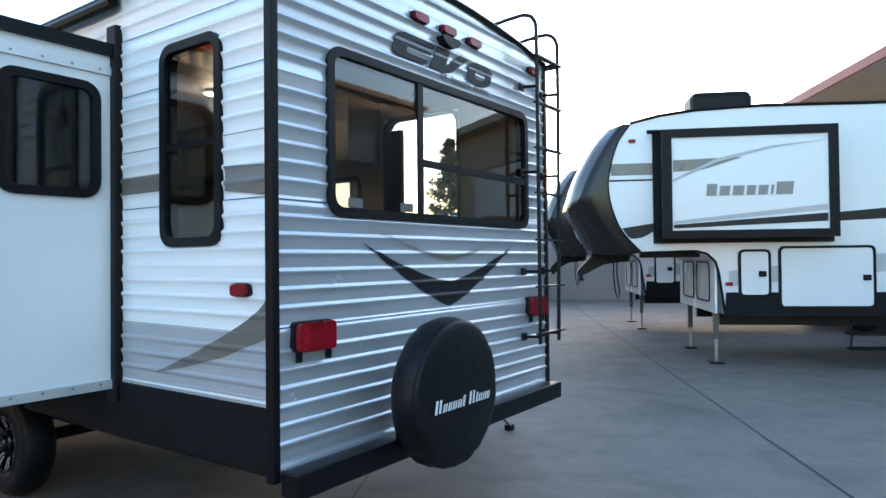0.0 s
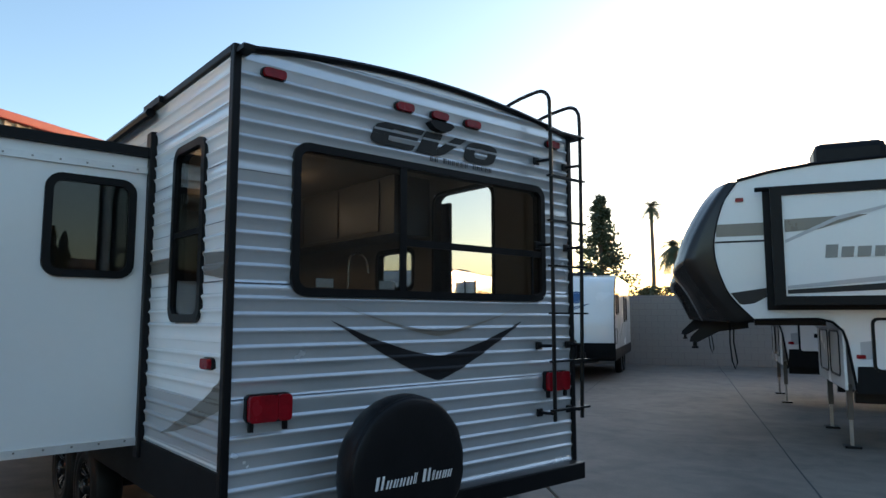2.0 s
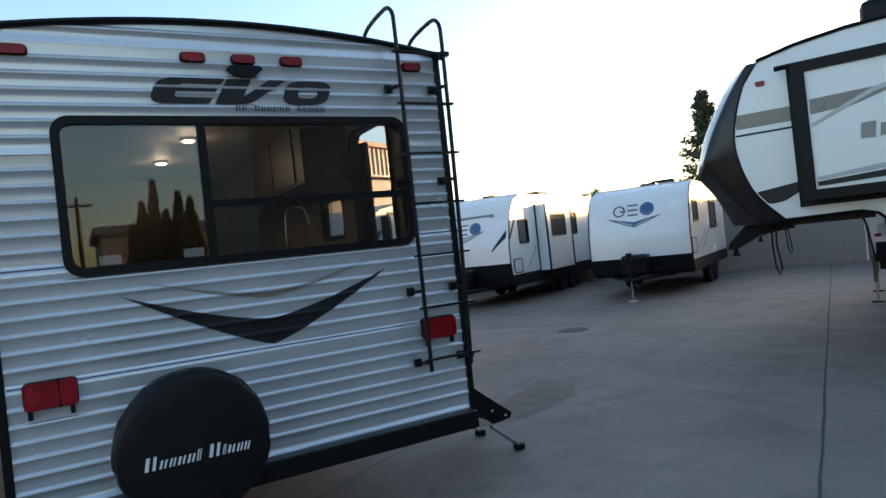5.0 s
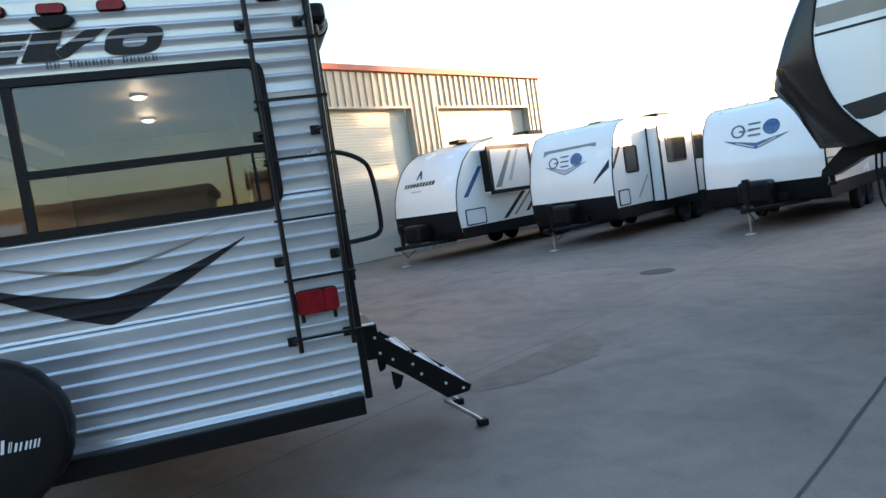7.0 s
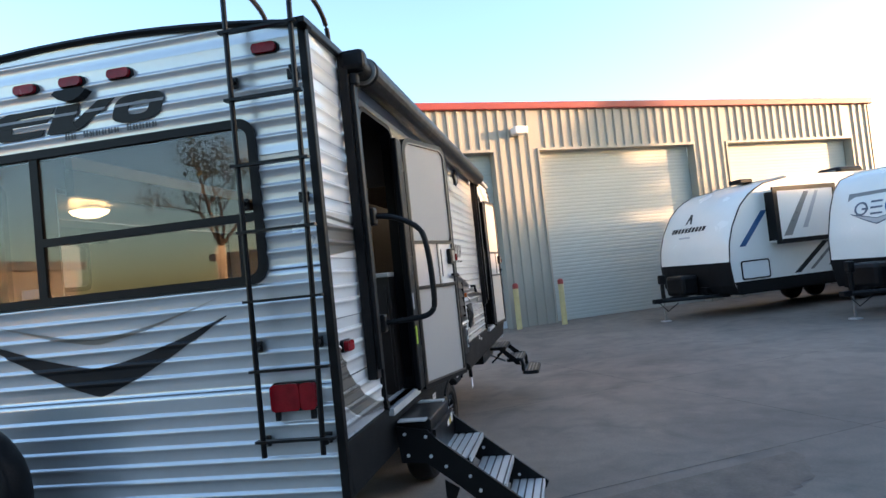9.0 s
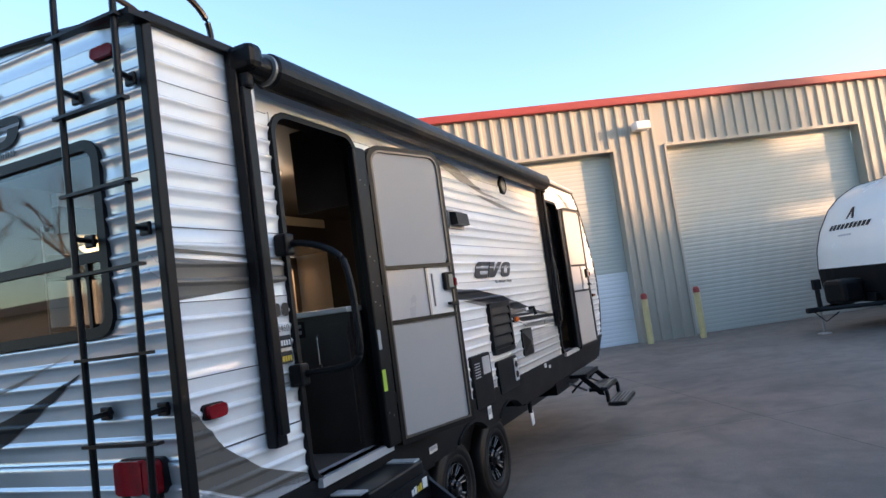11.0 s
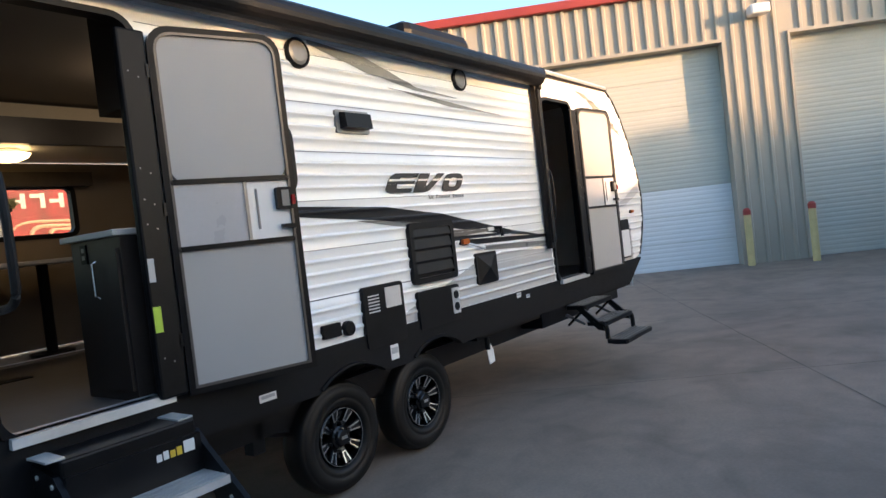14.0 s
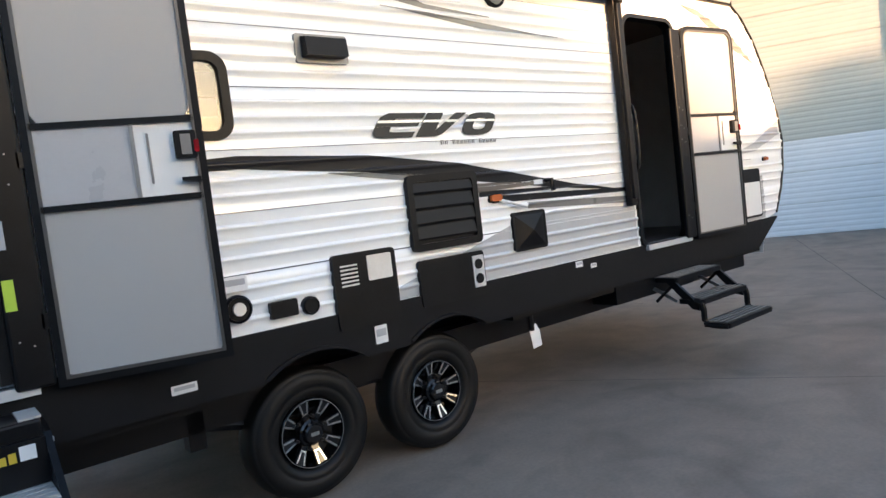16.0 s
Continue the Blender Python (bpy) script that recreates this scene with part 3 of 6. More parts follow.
part("skirt", skirt(fR, 0.70), M_SKIRT, evo, "black textured lower skirt")
part("skirt", skirt(fL, 0.64, 0.903), M_SKIRT, evo, "black textured lower skirt")
for cx in (-3.40, -2.56):
    for f in (fR, fL):
        angs = [radians(54 + 6 * k) for k in range(13)]
        lip = [(cx - r * math.cos(a), 0.345 + r * math.sin(a)) for r, seq in ((0.456, angs), (0.474, angs[::-1])) for a in seq]
        part("arch_lip", slab(B(), lip, f, 0.0, 0.034), M_SKIRT, evo)
# corner and eave trims
for y in (-1.225, 1.225):
    part("corner_trim", bx(-0.03, 0.018, y - 0.02, y + 0.02, 0.6, 2.9, bev=0.006), M_BLACK, evo)
    part("gutter_rail", bx(-6.95, 0.0, y - 0.02, y + 0.03, 2.86, 2.905, bev=0.008), M_BLACK, evo)
    part("gutter_spout", bx(0.0, 0.1, y - 0.01, y + 0.05, 2.85, 2.875), M_BLACK, evo)
part("rear_cap_trim", tube(B(), [(0.012, y, crown(y) + 0.005) for y in ys + [1.22]], 0.018, 6), M_BLACK, evo)
for y in (-1.222, 1.222):
    curve = [(x, y, z) for x, z in ((-6.95, 2.885), (-7.14, 2.77), (-7.31, 2.6), (-7.45, 2.4), (-7.57, 2.19), (-7.70, 1.92), (-7.76, 1.65), (-7.72, 1.38), (-7.65, 1.2), (-7.52, 0.985))]
    part("cap_trim", tube(B(), curve, 0.015, 6), M_BLACK, evo)


def window(f, u0, u1, z0, z1, parent, name="window", r=0.09, fw=0.038, bars_at=(), pane=None, out=0.021):
    fr = part(name, ring(B(), rrect(u0 - fw * 0.6, u1 + fw * 0.6, z0 - fw * 0.6, z1 + fw * 0.6, r - 0.005, 6), rrect(u0 + fw * 0.5, u1 - fw * 0.5, z0 + fw * 0.5, z1 - fw * 0.5, r * 0.6, 6), f, -0.05, out), M_BLACK, parent, "black rounded window frame")
    part("pane", slab(B(), rrect(u0, u1, z0, z1, r, 6), f, 0.0, 0.004), pane or M_GLASS, fr)
    for a, b, c, d in bars_at:
        part("mullion", slab(B(), [(a, c), (b, c), (b, d), (a, d)], f, 0.005, out - 0.005), M_BLACK, fr)
    return fr


window(fB, -0.90, 0.93, 1.73, 2.46, evo, bars_at=[(-0.26, -0.215, 1.74, 2.45), (-0.215, 0.92, 2.0, 2.04), (0.82, 0.835, 1.74, 2.0)])
window(fR, *WR, evo)
window(fL, *WL, evo, bars_at=[(-0.76, -0.36, 2.03, 2.06)])

for y in (-0.72, -0.33):
    part("window_label", bx(-0.012, -0.008, y - 0.05, y + 0.05, 1.755, 1.8), M_PAPER, rear)


# rear lamps, camera and graphics
def marker(f, u, z, w=0.13, h=0.055, material=M_REDLENS, parent=evo):
    base = part("marker_lamp", slab(B(), rrect(u - w / 2, u + w / 2, z - h / 2, z + h / 2, 0.02, 3), f, 0.0, 0.02), M_BLACK, parent)
    bm = slab(B(), rrect(u - w / 2 + 0.006, u + w / 2 - 0.006, z - h / 2 + 0.005, z + h / 2 - 0.005, 0.018, 3), f, 0.02, 0.04)
    part("lens", bm, material, base)


for y in (-1.04, -0.24, 0.02, 0.285, 1.04):
    marker(fB, y, 2.79)
for y0 in (-1.155, 0.905):
    base = part("tail_lamp", slab(B(), rrect(y0 + 0.015, y0 + 0.24, 1.118, 1.25, 0.025, 4), fB, 0.0, 0.03), M_BLACK, evo, "red tail lamp")
    part("lens", slab(B(), rrect(y0 + 0.021, y0 + 0.16, 1.123, 1.245, 0.02, 4), fB, 0.03, 0.06), M_REDLENS, base)
    part("lens", slab(B(), rrect(y0 + 0.163, y0 + 0.235, 1.123, 1.245, 0.02, 4), fB, 0.03, 0.057), M_REDLENS, base)
    for k in (0.03, 0.2):
        part("plug", bx(0.02, 0.04, y0 + k, y0 + k + 0.02, 1.08, 1.125), M_BLACK, base)
cam_bm = slab(B(), [(-0.075, 2.735), (-0.055, 2.75), (0.095, 2.75), (0.115, 2.735), (0.08, 2.705), (0.04, 2.692), (0.0, 2.692), (-0.04, 2.705)], fB, 0.0, 0.05)
part("camera_mount", cam_bm, M_BLACK, evo)
logo(fB, -0.475, 0.47, 2.553, 2.685, 0.05, evo, M_EMBLEM, M_EMBSTRIPE, 0.009)
fine_print(fB, -0.045, 0.465, 2.512, 2.545, (2, 6, 5), M_EMB, evo)
quad = lambda u, c, w, h: h * ((u - c) / w) ** 2
V = lambda z, r, p=1.15: (lambda u: z + r * (abs(u - 0.028) / 0.72) ** p)
part("black_chevron", decal(fB, -0.70, 0.72, V(1.385, 0.205, 1.4), V(1.245, 0.345, 1.22), 80), M_DKGREY, evo)
part("grey_chevron", decal(fB, -0.66, 0.72, V(1.525, 0.16, 1.5), V(1.497, 0.188, 1.35), 80), M_TAUPE, evo)
marker(fR, -0.15, 1.375, 0.11, 0.06)
marker(fL, -0.19, 1.385, 0.11, 0.06)

# spare wheel under its cover
cover = B()
cm_ = Matrix.Translation((0.12, -0.474, 0.888)) @ Matrix.Rotation(radians(90), 4, "Y")
seg = 64
prof = [(0.318, 0.135), (0.334, 0.15), (0.343, 0.175), (0.346, 0.205), (0.345, 0.235), (0.339, 0.262), (0.332, 0.276), (0.334, 0.28), (0.328, 0.286), (0.318, 0.290), (0.29, 0.296), (0.15, 0.3), (0.02, 0.302)]
rings_ = []
for r, h in prof:
    row = []
    for k in range(seg):
        a = k * math.tau / seg
        calm = 1.0 if h < 0.27 else (0.35 if h < 0.29 else 0.06)
        wr = calm * (1.0 + 0.5 * math.cos(a)) * (0.010 * noise.noise((math.cos(a) * 6, math.sin(a) * 6, h * 16)) + 0.006 * noise.noise((math.cos(a) * 15, math.sin(a) * 15, h * 5)))
        row.append(cover.verts.new(cm_ @ Vector(((r + wr) * math.cos(a), (r + wr) * math.sin(a), h + wr * 0.6))))
    rings_.append(row)
for q, w in zip(rings_, rings_[1:]):
    for k in range(seg):
        cover.faces.new((q[k], q[(k + 1) % seg], w[(k + 1) % seg], w[k]))
cover.faces.new(rings_[0])
cover.faces.new(rings_[-1])
spare = part("spare_wheel_cover", cover, M_VINYL, evo, "black vinyl spare wheel cover with white lettering", smooth=True)
fC = lambda u, z, o=0.0: (0.427 + o, u, z)
wd = [(-0.70, -0.645, 0.065), (-0.635, -0.60, 0.04), (-0.59, -0.56, 0.04), (-0.55, -0.515, 0.04), (-0.505, -0.47, 0.04), (-0.46, -0.44, 0.055), (-0.40, -0.345, 0.065), (-0.335, -0.32, 0.05), (-0.31, -0.275, 0.04), (-0.265, -0.235, 0.04), (-0.228, -0.20, 0.04)]
for a, b, h in wd:
    a, b, h = -0.70 + (a + 0.70) * 0.9, -0.70 + (b + 0.70) * 0.9, h * 0.9
    for c, d in ((a, a + (b - a) * 0.32), (a + (b - a) * 0.62, a + (b - a) * 0.88)):
        part("lettering_bar", slab(B(), [(c, 0.828), (d, 0.828), (d + 0.012, 0.828 + h), (c + 0.012, 0.828 + h)], fC, 0.0, 0.002), M_FIBRE, spare)
bump = part("bumper", bx(0.03, 0.135, -1.22, 1.185, 0.55, 0.655, bev=0.008), M_BLKMET, evo, "black square steel bumper")
part("spare_bracket", bx(0.08, 0.27, -0.545, -0.405, 0.6, 0.85), M_BLKMET, evo)
for y in (-0.8, 0.8):
    part("chassis_rail", bx(-7.1, -0.5, y - 0.04, y + 0.04, 0.5, 0.64), M_BLKMET, evo)

# ladder
ladder = part("ladder", tube(B(), rounded([(0.12, 0.905, 0.94), (0.12, 0.905, 3.03), (0.105, 0.905, 3.095), (0.06, 0.905, 3.135), (0.0, 0.905, 3.145), (-0.24, 0.905, 3.125), (-0.33, 0.905, 3.085), (-0.372, 0.905, 3.030), (-0.38, 0.905, 2.9)]), 0.013), M_BLKMET, evo, "black tubular roof ladder")
part("rail", tube(B(), rounded([(0.12, 1.18, 0.94), (0.12, 1.205, 1.8), (0.12, 1.22, 2.98), (0.105, 1.22, 3.045), (0.06, 1.22, 3.085), (0.0, 1.22, 3.095), (-0.24, 1.22, 3.075), (-0.33, 1.22, 3.035), (-0.372, 1.22, 2.980), (-0.38, 1.22, 2.9)]), 0.013), M_BLKMET, ladder)
for z in (1.01, 1.32, 1.63, 1.94, 2.24, 2.54, 2.85):
    part("rung", bx(0.105, 0.14, 0.875, 1.245, z - 0.006, z + 0.006), M_BLKMET, ladder)
for y in (0.905, 1.2):
    for z in (0.99, 1.42, 2.08, 2.65):
        part("standoff", tube(B(), [(0.0, y - 0.03, z), (0.02, y - 0.03, z), (0.12, y, z)], 0.011, 6), M_BLKMET, ladder)
        part("foot", bx(0.012, 0.03, y - 0.06, y - 0.01, z - 0.025, z + 0.025, bev=0.005), M_BLKMET, ladder)

# graphics on the sides
part("side_band", decal(fR, -0.7, -0.02, lin((-0.7, 1.93), (-0.02, 1.965)), lin((-0.7, 1.86), (-0.02, 1.80)), 12), M_TAUPE, side_r)
part("side_band", decal(fR, -0.7, -0.02, lin((-0.7, 1.965), (-0.02, 2.0)), lin((-0.7, 1.955), (-0.02, 1.985)), 4), M_TAUPE, side_r)
part("swoosh", decal(fR, -0.69, -0.03, lin((-0.69, 0.99), (-0.4, 1.09), (-0.2, 1.22), (-0.03, 1.42)), lin((-0.69, 0.96), (-0.3, 1.0), (-0.03, 1.12)), 20), M_TAUPE, side_r)
part("lower_grey", decal(fR, -0.69, -0.03, lin((-0.69, 0.985), (-0.25, 1.01), (-0.03, 1.11)), lambda u: 0.953, 20), M_LTGREY, side_r)
part("side_band", decal(fL, -1.15, -0.79, lambda u: 1.935, lambda u: 1.846, 8), M_TAUPE, side_l)
part("side_band", decal(fL, -0.31, -0.03, lin((-0.31, 1.922), (-0.03, 1.909)), lin((-0.31, 1.816), (-0.03, 1.782)), 8), M_MIDGREY, side_l)
part("side_band", decal(fL, -0.31, -0.03, lin((-0.31, 1.826), (-0.16, 1.83), (-0.03, 1.848)), lin((-0.31, 1.814), (-0.03, 1.78)), 8, 0.006), M_TAUPE, side_l)
part("lower_grey", decal(fL, -1.15, -0.03, lin((-1.15, 1.213), (-0.24, 1.208), (-0.03, 1.2)), lambda u: 0.906, 8, 0.002), M_LTGREY, side_l)
part("swoosh", decal(fL, -0.84, -0.03, lin((-0.84, 0.982), (-0.52, 1.101), (-0.316, 1.187), (-0.126, 1.276), (-0.03, 1.352)), lin((-0.84, 0.978), (-0.61, 1.022), (-0.317, 1.091), (-0.127, 1.157), (-0.03, 1.188)), 24, 0.005), M_TAUPE, side_l)
# long black swoosh and its companions along the door side
part("swoosh", decal(fR, -5.1, -1.5, lin((-5.1, 1.40), (-4.6, 1.475), (-4.1, 1.57), (-3.6, 1.665), (-3.0, 1.735), (-2.3, 1.765), (-1.5, 1.72)), lin((-5.1, 1.395), (-4.6, 1.44), (-4.1, 1.50), (-3.6, 1.565), (-3.0, 1.645), (-2.3, 1.705), (-1.5, 1.69)), 60), M_DKGREY, side_r)
for x0, x1, za, zb, wa, wb, m_ in ((-4.37, -3.7, 1.505, 1.535, 0.01, 0.06, M_TAUPE), (-4.75, -3.75, 1.455, 1.485, 0.008, 0.035, M_DKGREY), (-5.25, -3.85, 1.40, 1.45, 0.03, 0.045, M_DKGREY), (-5.27, -4.15, 1.335, 1.385, 0.05, 0.04, M_MIDGREY)):
    part("swoosh", decal(fR, x0, x1, lin((x0, za), (x1, zb)), lin((x0, za - wa), (x1, zb - wb)), 30, 0.0055), m_, side_r)
part("swoosh", decal(fR, -3.5, -2.75, lin((-3.5, 1.60), (-3.2, 1.63), (-2.75, 1.66)), lin((-3.5, 1.54), (-3.2, 1.59), (-2.75, 1.655)), 20), M_MIDGREY, side_r)
low_top = lin((-7.3, 1.35), (-5.3, 1.26), (-4.4, 1.31), (-4.0, 1.26), (-3.6, 1.15), (-2.9, 0.97))
part("lower_grey", decal(fR, -5.28, -2.9, low_top, lambda u: 0.953, 50, 0.003), M_SHINE, side_r)
part("lower_grey", decal(fR, -7.3, -6.02, low_top, lambda u: 0.953, 20, 0.003), M_SHINE, side_r)
part("swoosh", decal(fR, -4.0, -2.5, lin((-4.0, 2.53), (-3.5, 2.56), (-3.0, 2.70), (-2.5, 2.735)), lin((-4.0, 2.525), (-3.5, 2.535), (-3.0, 2.60), (-2.5, 2.715)), 40), M_MIDGREY, side_r)
part("swoosh", decal(fR, -4.6, -3.2, lin((-4.6, 2.44), (-3.9, 2.49), (-3.2, 2.53)), lin((-4.6, 2.437), (-3.9, 2.455), (-3.2, 2.525)), 30), M_MIDGREY, side_r)
part("swoosh", decal(fR, -7.3, -6.15, lin((-7.3, 2.38), (-6.9, 2.62), (-6.4, 2.78), (-6.15, 2.8)), lin((-7.3, 2.37), (-6.9, 2.5), (-6.4, 2.73), (-6.15, 2.795)), 30), M_MIDGREY, side_r)
part("swoosh", decal(fR, -7.68, -6.8, lin((-7.68, 1.85), (-7.2, 1.66), (-6.8, 1.56)), lin((-7.68, 1.72), (-7.2, 1.58), (-6.8, 1.55)), 20), M_LTGREY, side_r)
logo(fR, -3.03, -3.89, 1.82, 1.952, -0.08, evo, M_DKGREY, M_SHINE, 0.011)
fine_print(fR, -3.50, -3.94, 1.772, 1.798, (2, 6, 5), M_MIDGREY, evo, 0.012)

# awning along the door side
awn = part("awning", lathe(B(), [(0.045, 0.0), (0.055, 0.1), (0.082, 0.13), (0.082, 4.7), (0.05, 4.74)], Matrix.Translation((-0.46, 1.333, 2.8)) @ Matrix.Rotation(radians(-90), 4, "Y"), 20), M_VINYL, evo, "rolled black awning")
for x, w, z0 in ((-0.46, 0.075, 1.16), (-5.2, 0.07, 1.26)):
    arm = part("awning_arm", bx(x - w / 2, x + w / 2, 1.235, 1.29, z0, 2.86, bev=0.008), M_BLKMET, awn)
    part("end_cap", bx(x - 0.055, x + 0.045, 1.245, 1.385, 2.77, 2.885, bev=0.03), M_BLACK, awn)
    part("end_ring", lathe(B(), [(0.05, 0.0), (0.072, 0.0), (0.072, 0.016), (0.05, 0.016)], Matrix.Translation((x - 0.1 if x > -2 else x + 0.09, 1.333, 2.8)) @ Matrix.Rotation(radians(-90), 4, "Y"), 28), M_FRAME, awn)
    part("elbow", lathe(B(), [(0.028, 2.7), (0.032, 2.71), (0.032, 2.76), (0.0, 2.77)], Matrix.Translation((x - 0.01, 1.305, 0)), 20), M_BLACK, awn)
    part("arm_cover", bx(x - 0.028, x + 0.028, 1.29, 1.315, z0 + 0.05, 2.7, bev=0.006), M_BLACK, awn)
part("pull_strap", bx(-0.515, -0.495, 1.3, 1.305, 2.6, 2.75), M_PAPER, awn)
part("roof_rail", tube(B(), [(-5.25, 1.27, 2.9), (-6.9, 1.25, 2.89)], 0.02, 6), M_ALU, awn)

# doors
def entrance(d, hinge_y, free, label):
    u0, u1, z0, z1 = d
    fr = part("door_frame", ring(B(), rrect(u0 - 0.016, u1 + 0.016, z0 - 0.02, z1 + 0.016, 0.12, 6), rrect(u0 + 0.012, u1 - 0.012, z0 + 0.012, z1 - 0.012, 0.1, 6), fR, -0.055, 0.026), M_BLACK, evo, "black rounded door frame")
    h, e = Vector((u0 - 0.03, hinge_y)), Vector(free)
    w = (e - h).length
    dx = (e - h).normalized()
    nx = Vector((-dx.y, dx.x)) * -1
    if nx.y < 0:
        nx = -nx

    def g(u, z, o=0.0):
        p = h + dx * u + nx * o
        return (p.x, p.y, z)

    a, b = z0 - 0.01, z1 - 0.04

    def arch(i, r):
        top = [(w - i - r + r * math.cos(radians(q)), b - i - r + r * math.sin(radians(q))) for q in (0, 18, 36, 54, 72, 90)]
        top += [(i + r + r * math.cos(radians(q)), b - i - r + r * math.sin(radians(q))) for q in (90, 108, 126, 144, 162, 180)]
        return top + [(i, a + i), (w - i, a + i)]

    leaf = part("door_leaf", ring(B(), arch(0.0, 0.1), arch(0.03, 0.08), g, -0.035, 0.012), M_BLACK, evo, label)
    part("inner_frame", ring(B(), arch(0.028, 0.082), arch(0.04, 0.07), g, 0.0, 0.014), M_DKFRAME, leaf)
    h1, h2 = z0 + 0.66, z0 + 0.97
    part("upper_panel", slab(B(), rrect(0.04, w - 0.04, h2, b - 0.04, 0.06, 6), g, -0.03, 0.002), M_SCREEN, leaf)
    part("lower_panel", slab(B(), rrect(0.04, w - 0.04, a + 0.04, h1, 0.01, 3), g, -0.03, 0.002), M_SCREEN, leaf)
    part("screen_slider", slab(B(), [(0.04, h1 + 0.01), (w * 0.58, h1 + 0.01), (w * 0.58, h2 - 0.01), (0.04, h2 - 0.01)], g, -0.02, 0.004), M_LTGREY, leaf)
    part("latch_panel", slab(B(), [(w * 0.6, h1 + 0.01), (w - 0.04, h1 + 0.01), (w - 0.04, h2 - 0.01), (w * 0.6, h2 - 0.01)], g, -0.02, 0.0), M_FIBRE, leaf)
    for z in (h1, h2):
        part("crossbar", slab(B(), [(0.03, z - 0.012), (w - 0.03, z - 0.012), (w - 0.03, z + 0.012), (0.03, z + 0.012)], g, 0.0, 0.014), M_BLKMET, leaf)
    part("slider_edge", slab(B(), [(w * 0.575, h1), (w * 0.6, h1), (w * 0.6, h2), (w * 0.575, h2)], g, 0.0, 0.012), M_FRAME, leaf)
    lk = part("latch", slab(B(), rrect(w * 0.82, w - 0.03, h2 - 0.16, h2 - 0.05, 0.01, 3), g, 0.0, 0.03), M_BLACK, leaf)
    part("latch_face", slab(B(), [(w * 0.86, h2 - 0.145), (w * 0.92, h2 - 0.145), (w * 0.92, h2 - 0.065), (w * 0.86, h2 - 0.065)], g, 0.03, 0.034), M_MIDGREY, lk)
    part("latch_knob", slab(B(), rrect(w * 0.935, w * 0.965, h2 - 0.14, h2 - 0.09, 0.006, 3), g, 0.03, 0.04), M_REDLENS, lk)
    part("pull", slab(B(), rrect(w * 0.665, w * 0.68, h1 + 0.06, h2 - 0.05, 0.004, 2), g, 0.0, 0.006), M_MIDGREY, leaf)
    part("lever", slab(B(), [(w * 0.84, h1 + 0.06), (w - 0.03, h1 + 0.05), (w - 0.03, h1 + 0.075), (w * 0.84, h1 + 0.075)], g, 0.01, 0.04), M_BLACK, leaf)
    part("sill", bx(u0 + 0.03, u1 - 0.03, 1.15, 1.27, z0 - 0.02, z0 + 0.02), M_ALU, fr)
    for zz in (z0 + 0.25, z0 + 0.85, z1 - 0.25):
        part("hinge", bx(u0 - 0.045, u0 - 0.005, 1.235, hinge_y + 0.01, zz - 0.03, zz + 0.03), M_BLKMET, fr)
    return fr, leaf


for u0, u1, _, z1 in (D1, D2):
    for c, s in ((u0, 1), (u1, -1)):
        part("corner_plate", slab(B(), [(c - s * 0.002, z1 + 0.002), (c + s * 0.06, z1 + 0.002), (c - s * 0.002, z1 - 0.06)], fR, 0.001, 0.009), M_WHITE, evo)
fr1, leaf1 = entrance(D1, 1.285, (-2.07, 1.47), "open entrance door with grey liner panels")
fr2, leaf2 = entrance(D2, 1.275, (-6.7, 1.34), "open entrance door with grey liner panels")
for (u0, _, z0, z1), fr_, y1 in ((D1, fr1, 1.295), (D2, fr2, 1.285)):
    edge = part("screen_door_frame", bx(u0 - 0.025, u0 + 0.11, 1.248, y1, z0 + 0.005, z1 - 0.07, bev=0.012), M_BLACK, fr_, "black folded screen door frame")
    for z in (z0 + 0.15, z0 + 0.75, z0 + 0.86, z0 + 1.0, z1 - 0.3):
        for dx_ in (0.03, 0.075):
            part("rivet", lathe(B(), [(0.004, 0.0), (0.004, 0.002), (0.0, 0.003)], Matrix.Translation((u0 + dx_, y1, z + dx_ * 0.5)) @ Matrix.Rotation(radians(-90), 4, "X"), 6), M_FRAME, edge)
part("label", bx(-1.365, -1.328, 1.296, 1.298, 1.235, 1.35), M_LIME, fr1)
part("label", bx(-1.36, -1.33, 1.296, 1.298, 1.46, 1.565), M_LTGREY, fr1)
# fold-out grab handles
grab = part("grab_handle", tube(B(), rounded([(-0.66, 1.24, 2.02), (-0.68, 1.36, 2.02), (-0.70, 1.5, 1.96), (-0.70, 1.56, 1.88), (-0.70, 1.575, 1.52), (-0.70, 1.55, 1.46), (-0.69, 1.48, 1.44), (-0.66, 1.24, 1.43)]), 0.016, 10), M_VINYL, evo, "black padded grab handle")
for z in (2.02, 1.43):
    part("bracket", bx(-0.69, -0.62, 1.23, 1.3, z - 0.05, z + 0.05, bev=0.012), M_BLACK, grab)
part("grab_handle", tube(B(), rounded([(-5.28, 1.23, 2.0), (-5.28, 1.3, 1.98), (-5.28, 1.31, 1.75), (-5.28, 1.3, 1.52), (-5.28, 1.23, 1.5)]), 0.014, 8), M_VINYL, evo, "black padded grab handle")

